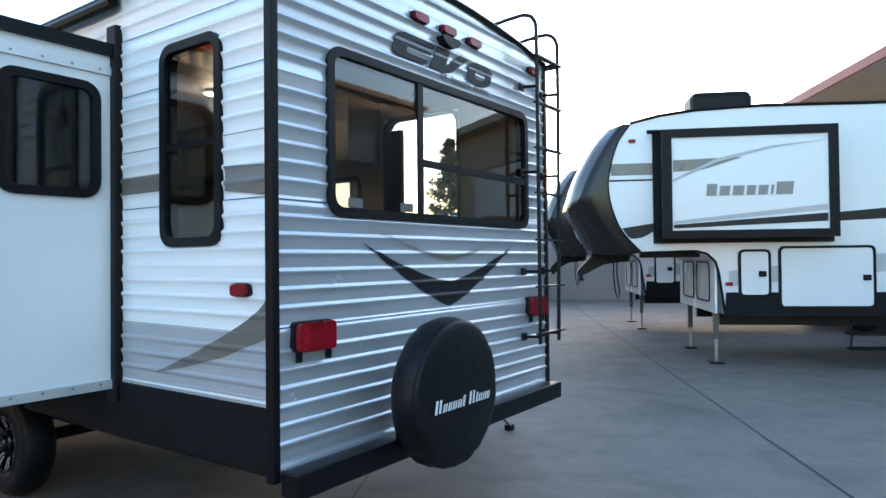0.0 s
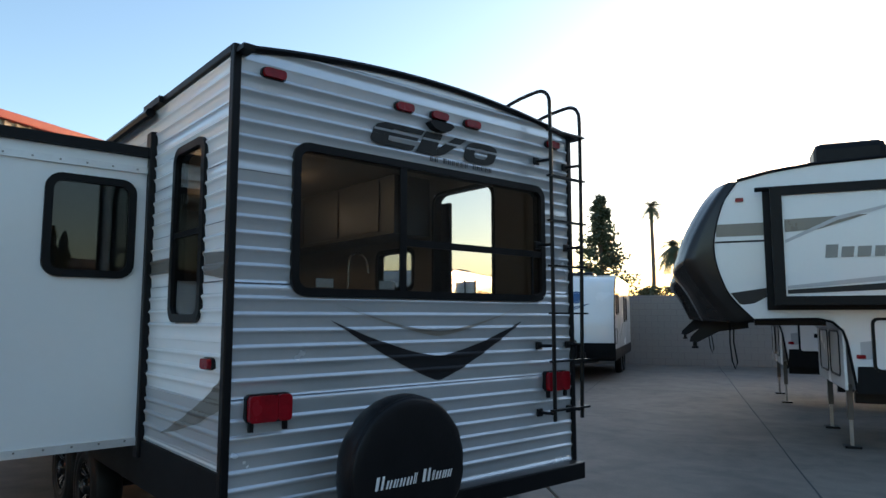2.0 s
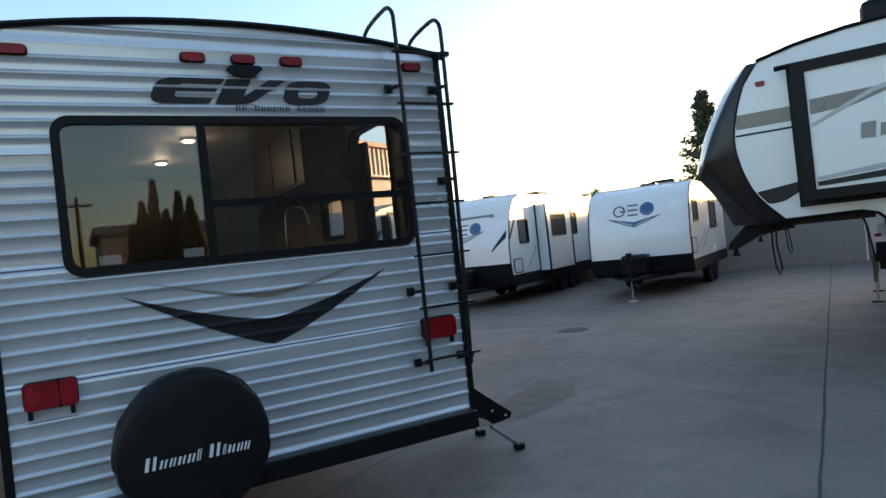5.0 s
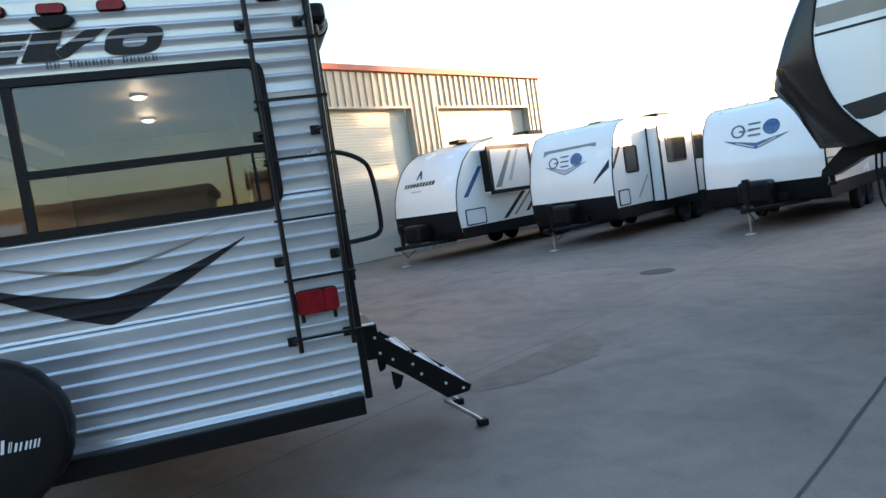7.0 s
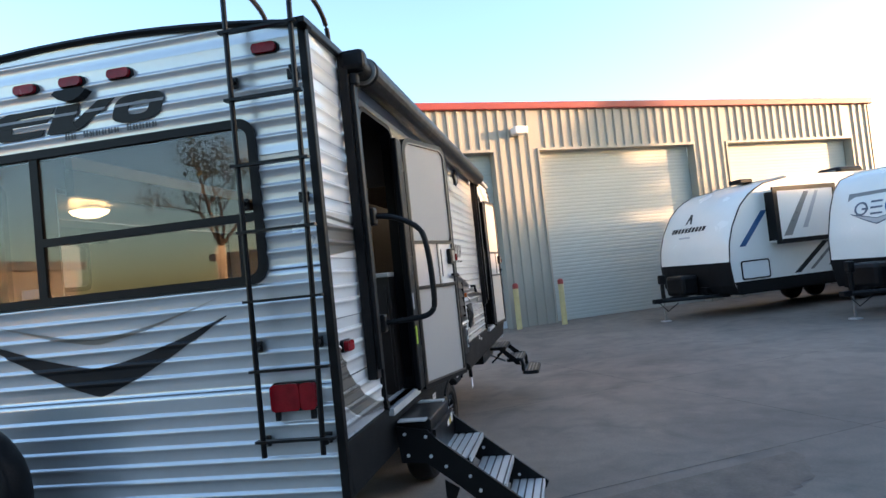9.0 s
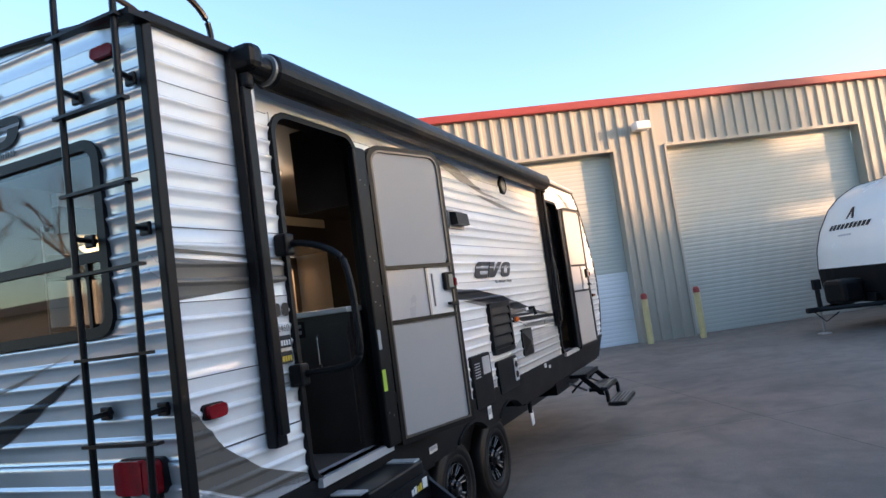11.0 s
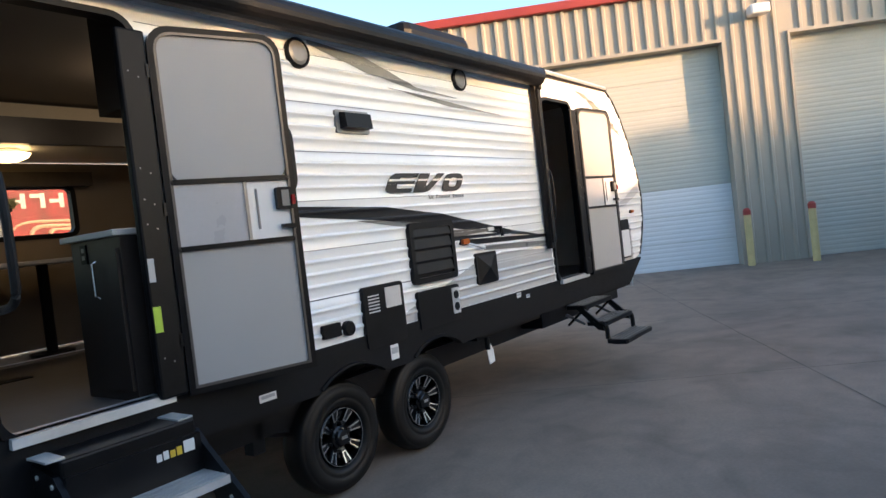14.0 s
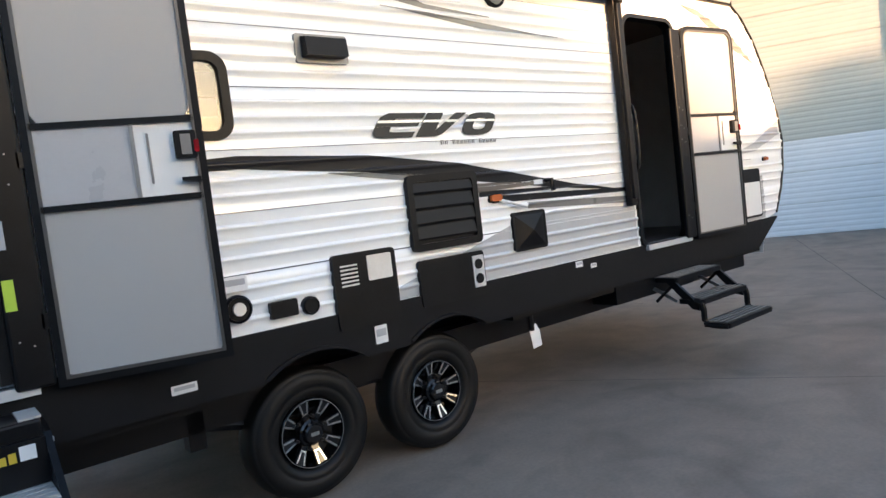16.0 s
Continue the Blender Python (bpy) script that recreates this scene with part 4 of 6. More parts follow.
# stickers beside the rear door
part("sticker", slab(B(), rrect(-0.61, -0.56, 1.70, 1.76, 0.02, 4), fR, 0.016, 0.018), M_DKGREY, evo)
part("sticker", slab(B(), rrect(-0.67, -0.62, 1.70, 1.76, 0.02, 4), fR, 0.016, 0.018), M_DKGREY, evo)
txt = bpy.data.curves.new("model_number", "FONT")
txt.body, txt.size = "T2460", 0.043
txt_ob = bpy.data.objects.new("model_number", txt)
scene.collection.objects.link(txt_ob)
bpy.context.view_layer.update()
flat = bpy.data.meshes.new_from_object(txt_ob.evaluated_get(bpy.context.evaluated_depsgraph_get()))
bpy.data.objects.remove(txt_ob)
letters = B()
letters.from_mesh(flat)
for v in letters.verts:
    v.co = (-0.545 - v.co.x, 1.238, 1.633 + v.co.y)
part("model_number", letters, M_DKGREY, evo)
for z, m_ in ((1.56, M_PAPER), (1.49, M_YELLOW)):
    stk = part("sticker", slab(B(), rrect(-0.66, -0.56, z, z + 0.055, 0.005, 2), fR, 0.016, 0.018), M_DKGREY, evo)
    for k in range(5):
        part("lettering_bar", slab(B(), [(-0.652 + k * 0.018, z + 0.01), (-0.640 + k * 0.018, z + 0.01), (-0.640 + k * 0.018, z + 0.034), (-0.652 + k * 0.018, z + 0.034)], fR, 0.018, 0.0195), m_, stk)
part("sticker", ring(B(), rrect(-0.67, -0.55, 1.40, 1.45, 0.024, 5), rrect(-0.655, -0.565, 1.41, 1.44, 0.014, 5), fR, 0.016, 0.018), M_MIDGREY, evo)

# service fittings on the door side
def lens_disc(f, u, z, r, d, name, material=M_BLACK, label=""):
    t = Matrix.Translation(f(u, z, 0.0)) @ Matrix.Rotation(radians(-90), 4, "X")
    return part(name, lathe(B(), [(r, 0.0), (r, d), (r * 0.85, d + 0.008), (r * 0.8, d), (0.0, d)], t, 28), material, evo, label)


for u, z in ((-2.42, 2.645), (-4.05, 2.675)):
    sp = lens_disc(fR, u, z, 0.088, 0.022, "speaker", M_BLACK, "round black outdoor speaker")
    part("speaker_mesh", lathe(B(), [(0.07, 0.024), (0.05, 0.03), (0.0, 0.032)], Matrix.Translation(fR(u, z)) @ Matrix.Rotation(radians(-90), 4, "X"), 24), M_MIDGREY, sp)
hood = part("range_vent", slab(B(), rrect(-2.95, -2.66, 2.2, 2.34, 0.01, 3), fR, 0.0, 0.02), M_MIDGREY, evo, "black range hood vent")
bmv = B()
v = [bmv.verts.new(fR(u, z, o)) for u, z, o in ((-2.92, 2.325, 0.02), (-2.69, 2.325, 0.02), (-2.92, 2.315, 0.07), (-2.69, 2.315, 0.07), (-2.92, 2.225, 0.08), (-2.69, 2.225, 0.08), (-2.92, 2.225, 0.02), (-2.69, 2.225, 0.02))]
for q in ((0, 1, 3, 2), (2, 3, 5, 4), (4, 5, 7, 6), (0, 2, 4, 6), (1, 3, 5, 7)):
    bmv.faces.new([v[k] for k in q])
part("flap", bmv, M_BLACK, hood)
gr = part("fridge_vent", ring(B(), rrect(-3.72, -3.21, 1.19, 1.61, 0.03, 4), rrect(-3.68, -3.25, 1.23, 1.57, 0.02, 4), fR, 0.0, 0.035), M_BLACK, evo, "black louvred refrigerator vent")
part("backing", slab(B(), rrect(-3.69, -3.24, 1.22, 1.58, 0.02, 4), fR, 0.0, 0.016), M_BLACK, gr)
for k in range(4):
    z = 1.25 + k * 0.085
    part("louvre", slab(B(), [(0.018, z + 0.07), (0.022, z + 0.075), (0.034, z + 0.01), (0.03, z)], lambda o, zz, u: (u, 1.22 + o, zz), -3.68, -3.25), M_BLACK, gr)
wh = part("water_heater_door", slab(B(), rrect(-3.08, -2.7, 0.86, 1.245, 0.025, 4), fR, 0.0, 0.03), M_BLACK, evo, "black water heater door")
part("grid", slab(B(), rrect(-3.05, -2.9, 1.09, 1.22, 0.008, 3), fR, 0.03, 0.034), M_ALU, wh)
for k in range(6):
    part("slot", slab(B(), [(-2.84, 1.08 + k * 0.02), (-2.74, 1.08 + k * 0.02), (-2.74, 1.088 + k * 0.02), (-2.84, 1.088 + k * 0.02)], fR, 0.03, 0.033), M_ALU, wh)
fp = part("furnace_panel", slab(B(), rrect(-3.71, -3.23, 0.88, 1.14, 0.02, 4), fR, 0.0, 0.03), M_BLACK, evo, "black furnace panel with exhaust ports")
ex = part("exhaust_plate", slab(B(), rrect(-3.7, -3.615, 0.93, 1.115, 0.006, 2), fR, 0.03, 0.036), M_ALU, fp)
for z in (0.98, 1.065):
    part("exhaust_port", lathe(B(), [(0.03, 0.036), (0.03, 0.04), (0.0, 0.04)], Matrix.Translation(fR(-3.657, z)) @ Matrix.Rotation(radians(-90), 4, "X"), 16), M_BLACK, ex)
hatch = part("access_hatch", slab(B(), rrect(-4.29, -3.99, 1.085, 1.33, 0.02, 4), fR, 0.0, 0.02), M_BLACK, evo, "black pyramid-shaped access hatch")
bmh = B()
pk = bmh.verts.new(fR(-4.14, 1.21, 0.05))
hv = [bmh.verts.new(fR(u, z, 0.02)) for u, z in ((-4.27, 1.105), (-4.01, 1.105), (-4.01, 1.31), (-4.27, 1.31))]
for k in range(4):
    bmh.faces.new((hv[k], hv[(k + 1) % 4], pk))
part("cover", bmh, M_BLACK, hatch)
marker(fR, -3.865, 1.435, 0.1, 0.05, M_AMBER)
part("tap", tube(B(), [fR(-4.34, 1.51, 0.0), fR(-4.34, 1.51, 0.06), fR(-4.34, 1.44, 0.07)], 0.016, 8), M_BLKMET, evo)
part("tap_plate", slab(B(), rrect(-4.3, -4.22, 1.49, 1.52, 0.004, 2), fR, 0.016, 0.018), M_PAPER, evo)
part("shower_hose", tube(B(), [fR(-3.9, 1.42, 0.02), fR(-4.0, 1.39, 0.04), fR(-4.12, 1.36, 0.03)], 0.01, 6), M_FIBRE, evo)
part("inlet_box", slab(B(), rrect(-2.49, -2.35, 0.995, 1.075, 0.008, 3), fR, 0.0, 0.03), M_BLACK, evo)
lens_disc(fR, -2.56, 1.025, 0.045, 0.03, "cable_cap")
inlet = lens_disc(fR, -2.2, 1.075, 0.065, 0.03, "power_inlet")
part("inlet_core", lathe(B(), [(0.03, 0.03), (0.03, 0.045), (0.0, 0.045)], Matrix.Translation(fR(-2.2, 1.075)) @ Matrix.Rotation(radians(-90), 4, "X"), 16), M_ALU, inlet)
for u, z, w, h in ((-2.94, 0.80, 0.075, 0.095), (-1.92, 0.785, 0.11, 0.04), (-4.57, 0.925, 0.07, 0.04), (-4.72, 0.895, 0.06, 0.03), (-2.2, 1.19, 0.12, 0.07)):
    lab = part("label", slab(B(), rrect(u - w / 2, u + w / 2, z - h / 2, z + h / 2, 0.003, 2), fR, 0.021, 0.023), M_PAPER, evo)
    part("print", slab(B(), [(u - w * 0.4, z - h * 0.1), (u + w * 0.4, z - h * 0.1), (u + w * 0.4, z + h * 0.3), (u - w * 0.4, z + h * 0.3)], fR, 0.023, 0.024), M_LTGREY, lab)
fs = part("front_hatch", slab(B(), rrect(-7.22, -6.76, 0.98, 1.42, 0.03, 4), fR, 0.0, 0.02), M_BLACK, evo, "front storage hatch")
part("hatch_face", slab(B(), rrect(-7.2, -6.78, 1.0, 1.3, 0.02, 4), fR, 0.02, 0.024), M_FIBRE, fs)
marker(fR, -7.35, 1.5, 0.07, 0.04, M_AMBER)
part("drain_tag", slab(B(), [(-4.2, 0.45), (-4.12, 0.44), (-4.1, 0.56), (-4.16, 0.6), (-4.19, 0.55)], fR, -0.05, -0.045), M_PAPER, evo)
part("drain_pipe", tube(B(), [(-4.12, 1.17, 0.66), (-4.12, 1.17, 0.56)], 0.02, 8), M_BLACK, evo)

# slide-out on the road side
SW = (-2.62, -1.45, 1.88, 2.31)
slide = part("slide_out", bx(-1.24, -1.2, -2.12, -1.18, 0.87, 2.56), M_FIBRE, evo, "white slide-out room with black edge trim")
for nm, dims in (("end_panel", (-5.35, -5.31, -2.12, -1.18, 0.87, 2.56)), ("roof_panel", (-5.3, -1.25, -2.12, -1.18, 2.52, 2.56)), ("floor_panel", (-5.3, -1.25, -2.12, -1.18, 0.87, 0.92)),
                 ("wall_panel", (-5.3, SW[0], -2.12, -2.08, 0.93, 2.51)), ("wall_panel", (SW[1], -1.25, -2.12, -2.08, 0.93, 2.51)),
                 ("wall_panel", (SW[0] + 0.002, SW[1] - 0.002, -2.12, -2.08, 0.93, SW[2])), ("wall_panel", (SW[0] + 0.002, SW[1] - 0.002, -2.12, -2.08, SW[3], 2.51))):
    part(nm, bx(*dims), M_FIBRE if nm != "wall_panel" else M_INWALL, slide)
window(lambda u, z, o=0.0: (u, -2.12 - o, z), *SW, slide)
fS = lambda u, z, o=0.0: (-1.2 + o, u, z)
part("edge_trim", bx(-1.215, -1.185, -2.14, -2.06, 0.86, 2.58), M_BLACK, slide)
part("flange", bx(-1.24, -1.15, -1.26, -1.215, 0.8, 2.72, bev=0.008), M_BLACK, slide)
part("top_cap", bx(-5.4, -1.17, -2.16, -1.2, 2.56, 2.62), M_BLACK, slide)
part("top_rail", bx(-1.2, -1.185, -2.06, -1.26, 2.46, 2.5), M_ALU, slide)
part("bottom_rail", bx(-1.2, -1.185, -2.06, -1.26, 0.87, 0.915), M_ALU, slide)
for k in range(6):
    for z in (2.48, 0.9):
        part("rivet", bx(-1.185, -1.181, -2.0 + k * 0.135, -1.99 + k * 0.135, z - 0.005, z + 0.005), M_MIDGREY, slide)
window(fS, -1.768, -1.338, 1.85, 2.385, slide, pane=M_DGLASS)
part("roof_rail", tube(B(), [(-1.15, -1.27, 2.83), (-5.3, -1.27, 2.83)], 0.03, 8), M_BLKMET, evo)
part("vent_cowl", bx(-1.3, -1.0, -1.27, -1.2, 2.86, 2.9), M_BLACK, evo)

# wheels
RIM = Matrix.Diagonal((0.91, 0.91, 1, 1))


def wheel(x, y, sgn):
    w = thing("wheel")
    w.parent = evo
    w.matrix_local = Matrix.Translation((x, y, 0.347)) @ Matrix.Scale(1.036, 4) @ pose(0, 0, 0, -90 if sgn > 0 else 90)
    part("tyre", lathe(B(), [(0.172, -0.19), (0.25, -0.205), (0.298, -0.195), (0.327, -0.165), (0.335, -0.11), (0.331, -0.055), (0.322, -0.03), (0.310, -0.012), (0.306, -0.014), (0.300, -0.005), (0.265, 0.002), (0.235, -0.002), (0.231, -0.006), (0.222, -0.002), (0.200, -0.006), (0.182, -0.024), (0.172, -0.045)], Matrix(), 56, False), M_TYRE, w, smooth=True)
    part("rim", lathe(B(), [(0.19, -0.18), (0.193, -0.022), (0.184, -0.014), (0.178, -0.032), (0.168, -0.095), (0.06, -0.11), (0.0, -0.11)], RIM, 48, False), M_BLKGLOSS, w, smooth=False)
    part("rim_lip", lathe(B(), [(0.181, -0.03), (0.184, -0.014), (0.187, -0.014), (0.188, -0.03)], RIM, 48, False), M_CHROME, w)
    for k in range(8):
        mm = RIM @ Matrix.Rotation(k * math.tau / 8 + 0.2, 4, "Z")
        f = lambda u, v, d: mm @ Vector((u, v, d - (0.178 - u) * 0.26))
        sp = slab(B(), [(0.178, 0.031), (0.178, -0.031), (0.10, -0.019), (0.05, -0.021), (0.05, 0.021), (0.10, 0.019)], f, -0.05, -0.026)
        spoke = part("spoke", sp, M_BLKGLOSS, w)
        fork = slab(B(), [(0.176, 0.028), (0.176, 0.018), (0.13, 0.010), (0.106, 0.010), (0.100, 0.015)], f, -0.026, -0.022)
        slab(fork, [(0.176, -0.028), (0.100, -0.015), (0.106, -0.010), (0.13, -0.010), (0.176, -0.018)], f, -0.026, -0.022)
        slab(fork, [(0.104, 0.0095), (0.112, 0.0095), (0.112, -0.0095), (0.104, -0.0095)], f, -0.026, -0.023)
        part("machined_face", fork, M_CHROME, spoke)
    hub = part("hub_cap", lathe(B(), [(0.072, -0.07), (0.066, -0.034), (0.056, -0.026), (0.05, -0.008), (0.042, 0.0), (0.0, 0.001)], Matrix(), 28), M_BLKGLOSS, w)
    part("emblem", bx(-0.022, 0.022, -0.009, 0.009, 0.001, 0.003), M_MIDGREY, hub)
    for k in range(6):
        a = k * math.tau / 6 + 0.3
        part("lug_nut", lathe(B(), [(0.009, -0.06), (0.009, -0.03), (0.0, -0.028)], Matrix.Translation((0.082 * math.cos(a), 0.082 * math.sin(a), 0)), 6), M_BLKMET, w)


for x in (-2.57, -3.39):
    wheel(x, 1.08, 1)
    wheel(x - 0.12, -1.19, -1)
    part("axle", tube(B(), [(x, -1.0, 0.37), (x, 1.0, 0.37)], 0.04, 8), M_BLKMET, evo)
for y in (-0.95, 0.95):
    part("chassis_rail", bx(-7.3, -0.1, y - 0.03, y + 0.03, 0.5, 0.66), M_BLKMET, evo)
part("leaf_spring", tube(B(), [(-1.95, 0.93, 0.55), (-2.3, 0.95, 0.46), (-2.53, 0.95, 0.43), (-2.95, 0.95, 0.52), (-3.37, 0.95, 0.43), (-3.7, 0.95, 0.48), (-3.95, 0.93, 0.55)], 0.03, 6), M_BLKMET, evo)
part("spring_hanger", bx(-2.06, -1.98, 0.9, 0.98, 0.42, 0.62), M_BLKMET, evo)
part("equaliser", bx(-3.05, -2.85, 0.92, 0.97, 0.48, 0.58), M_BLKMET, evo)
acu = part("air_conditioner", bx(-5.65, -4.55, -0.38, 0.38, 2.95, 3.5, bev=0.1), M_BLACK, evo, "black rooftop air conditioner")
part("ac_grille", bx(-4.56, -4.53, -0.25, 0.25, 3.1, 3.32), M_DKGREY, acu)

# rear entrance steps
st = part("entry_steps", B(), M_BLKMET, evo, "folding black and aluminium entry steps with levelling legs")
SX0, SX1 = -1.38, -0.80
fx = lambda x: (lambda u, v, d: (x + d, u, v))
for x in (SX0, SX1):
    part("stringer", slab(B(), [(1.25, 0.835), (1.43, 0.805), (1.49, 0.745), (2.04, 0.31), (2.02, 0.27), (1.86, 0.255), (1.59, 0.485), (1.41, 0.625), (1.27, 0.63)], fx(x), -0.012, 0.012), M_BLKMET, st)
    for u, v in ((1.3, 0.79), (1.31, 0.67), (1.42, 0.77), (1.44, 0.66), (1.52, 0.6), (1.65, 0.54), (1.70, 0.46), (1.86, 0.36), (1.98, 0.3)):
        part("bolt", lathe(B(), [(0.010, -0.018), (0.010, 0.018), (0.0, 0.02)], Matrix.Translation((x, u, v)) @ Matrix.Rotation(radians(90), 4, "Y"), 8), M_ALU, st)
    part("pivot_bracket", slab(B(), [(1.50, 0.52), (1.58, 0.47), (1.55, 0.40), (1.51, 0.385), (1.50, 0.43)], fx(x), -0.02, -0.008), M_BLKMET, st)
    leg = part("levelling_leg", tube(B(), [(x, 1.84, 0.24), (x, 2.08, 0.04)], 0.014, 8), M_FRAME, st)
    part("leg_foot", bx(x - 0.032, x + 0.032, 2.045, 2.125, 0.0, 0.05, bev=0.01), M_BLACK, leg)
for y, z in ((1.36, 0.78), (1.56, 0.632), (1.74, 0.478), (1.92, 0.325)):
    tr = part("tread", bx(SX0 + 0.012, SX1 - 0.012, y - 0.11, y + 0.09, z - 0.03, z), M_BLKMET, st)
    if z < 0.75:
        for k in range(4):
            part("tread_strip", bx(SX0 + 0.015, SX1 - 0.015, y - 0.10 + k * 0.047, y - 0.064 + k * 0.047, z, z + 0.006), M_ALU, tr)
        part("nosing", bx(SX0 + 0.014, SX1 - 0.014, y + 0.088, y + 0.098, z - 0.03, z + 0.004), M_ALU, tr)
part("top_box", bx(SX0 + 0.013, SX1 - 0.013, 1.25, 1.45, 0.78, 0.86, bev=0.01), M_BLKMET, st)
for x in (SX0 - 0.01, SX1 - 0.06):
    part("corner_plate", bx(x + 0.02, x + 0.09, 1.27, 1.43, 0.86, 0.868), M_ALU, st)
part("riser", bx(SX0 + 0.012, SX1 - 0.012, 1.455, 1.475, 0.63, 0.8), M_BLKMET, st)
part("sticker", bx(SX0 + 0.045, SX0 + 0.095, 1.475, 1.477, 0.735, 0.785), M_PAPER, st)
for k in range(4):
    part("lettering_bar", bx(SX0 + 0.105 + k * 0.03, SX0 + 0.128 + k * 0.03, 1.475, 1.477, 0.735, 0.77 - 0.006 * (k % 2)), M_YELLOW if k < 2 else M_PAPER, st)

# front flip-down steps
fst = part("flip_steps", bx(-6.0, -4.99, 0.9, 1.2, 0.56, 0.76), M_BLKMET, evo, "black flip-down steel steps")
for k, (y, z) in enumerate(((1.335, 0.695), (1.53, 0.54), (1.71, 0.38))):
    tr = part("tread", slab(B(), rrect(-6.06, -5.4, y - 0.1, y + 0.1, 0.03, 4), lambda u, v, d: (u, v, z + d), -0.035, 0.0), M_BLKMET, fst)
    for j in range(4):
        part("grip", bx(-6.03, -5.43, y - 0.07 + j * 0.04, y - 0.055 + j * 0.04, z, z + 0.005), M_MIDGREY, tr)
for x in (-6.045, -5.415):
    fxx = lambda u, v, dd: (x + dd, u, v)
    part("link", slab(B(), [(1.33, 0.68), (1.39, 0.69), (1.58, 0.52), (1.6, 0.46), (1.54, 0.47)], fxx, -0.012, 0.012), M_BLKMET, fst)
    part("brace", slab(B(), [(1.22, 0.60), (1.24, 0.62), (1.42, 0.53), (1.41, 0.51)], fxx, -0.006, 0.006), M_FRAME, fst)
    part("brace", slab(B(), [(1.24, 0.52), (1.25, 0.5), (1.4, 0.63), (1.39, 0.65)], fxx, -0.006, 0.006), M_BLKMET, fst)
    part("side_arm", tube(B(), rounded([(x, 1.56, 0.53), (x, 1.61, 0.52), (x, 1.625, 0.47), (x, 1.62, 0.39), (x, 1.65, 0.355), (x, 1.8, 0.36)]), 0.022, 8), M_BLKMET, fst)

# inside, as seen through the openings
for x, y in ((-2.2, 0.06), (-3.32, -0.03)):
    lamp = thing("ceiling_lamp", "small warm round ceiling lamp", "ceiling lamp", pose(x, y, 2.785), "ceiling lamps")
    part("rim", lathe(B(), [(0.07, 0.02), (0.07, 0.0), (0.055, 0.0)], Matrix(), 20), M_ALU, lamp)
    part("bulb", lathe(B(), [(0.055, 0.01), (0.04, -0.012), (0.0, -0.02)], Matrix(), 20), M_LAMP, lamp)
    glow_data = bpy.data.lights.new("ceiling_lamp_light", "POINT")
    glow_data.energy, glow_data.shadow_soft_size, glow_data.color = 0.9, 0.05, (1.0, 0.74, 0.45)
    new("ceiling_lamp_light", glow_data).location = (x, y, 2.69)
gal = thing("kitchen_cabinet", "dark wood galley cabinet with pale worktop", "cabinet", pose(-1.29, 0.70, 0.93))
part("body", bx(-1.3, 0.0, 0.0, 0.46, 0.0, 0.755), M_WOOD, gal)
part("worktop", bx(-1.32, 0.03, -0.05, 0.465, 0.755, 0.785, bev=0.006), M_COUNTER, gal)
d = part("cabinet_door", bx(0.0, 0.014, 0.2, 0.44, 0.05, 0.70), M_WOOD, gal)
part("handle", tube(B(), [(0.016, 0.255, 0.48), (0.035, 0.255, 0.49), (0.035, 0.255, 0.64), (0.016, 0.255, 0.65)], 0.006, 6), M_CHROME, d)
out_ = part("socket", bx(0.0, 0.008, 0.10, 0.155, 0.645, 0.735), M_BLACK, gal)
for z in (0.665, 0.70):
    part("socket_face", bx(0.008, 0.010, 0.115, 0.14, z, z + 0.02), M_MIDGREY, out_)
tapi = thing("kitchen_faucet", "tall arched chrome kitchen faucet on the worktop", "faucet", pose(-2.2, 0.80, 1.715))
part("spout", tube(B(), rounded([(0, 0, 0), (0, 0, 0.36), (0, 0.03, 0.46), (0, 0.12, 0.48), (0, 0.2, 0.44), (0, 0.22, 0.3)]), 0.012, 8), M_CHROME, tapi)
part("lever", tube(B(), [(0, 0.0, 0.1), (0.05, -0.03, 0.16)], 0.007, 6), M_CHROME, tapi)
bed = thing("rear_sofa", "dark upholstered sofa under the rear window", "sofa", pose(-0.45, -0.3, 0.93))
part("base", bx(-0.35, 0.35, -0.8, 0.6, 0, 0.4), M_WOOD, bed)
part("cushion", bx(-0.37, 0.2, -0.8, 0.6, 0.4, 0.52, bev=0.04), M_UPHOL, bed)
part("back_cushion", bx(0.15, 0.36, -0.8, 0.6, 0.45, 0.76, bev=0.05), M_UPHOL, bed)
ward = thing("wardrobe", "dark wood full-height wardrobe", "wardrobe", pose(-4.6, -0.2, 0.93))
part("body", bx(-0.05, 0.05, -0.9, 1.3, 0, 1.87), M_WOOD, ward)
oh = thing("overhead_cabinet", "dark wood overhead cabinet", "cabinet", pose(-3.3, 0.98, 2.3))
part("body", bx(-1.0, 1.83, -0.2, 0.18, 0, 0.5), M_WOOD, oh)
for k in range(4):
    part("cabinet_door", bx(-0.98 + k * 0.66, -0.36 + k * 0.66, -0.215, -0.2, 0.03, 0.47), M_WOOD, oh)
fas = thing("slide_fascia", "cream and dark wood fascia over the slide-out opening", "fascia", pose(-3.3, -1.12, 2.4))
part("cream_board", bx(-2.05, 2.0, -0.03, 0.03, 0.29, 0.385), M_CREAMIN, fas)
part("wood_board", bx(-2.05, 2.0, -0.035, 0.035, 0.1, 0.289), M_WOOD, fas)
val = thing("window_valance", "dark patterned window valance", "valance", pose(-2.0, -2.0, 2.3))
part("board", bx(-0.75, 0.65, -0.05, 0.05, 0.0, 0.12), M_UPHOL, val)
dome = thing("dome_lamp", "warm glowing glass dome ceiling lamp", "ceiling lamp", pose(-1.9, -1.45, 2.51))
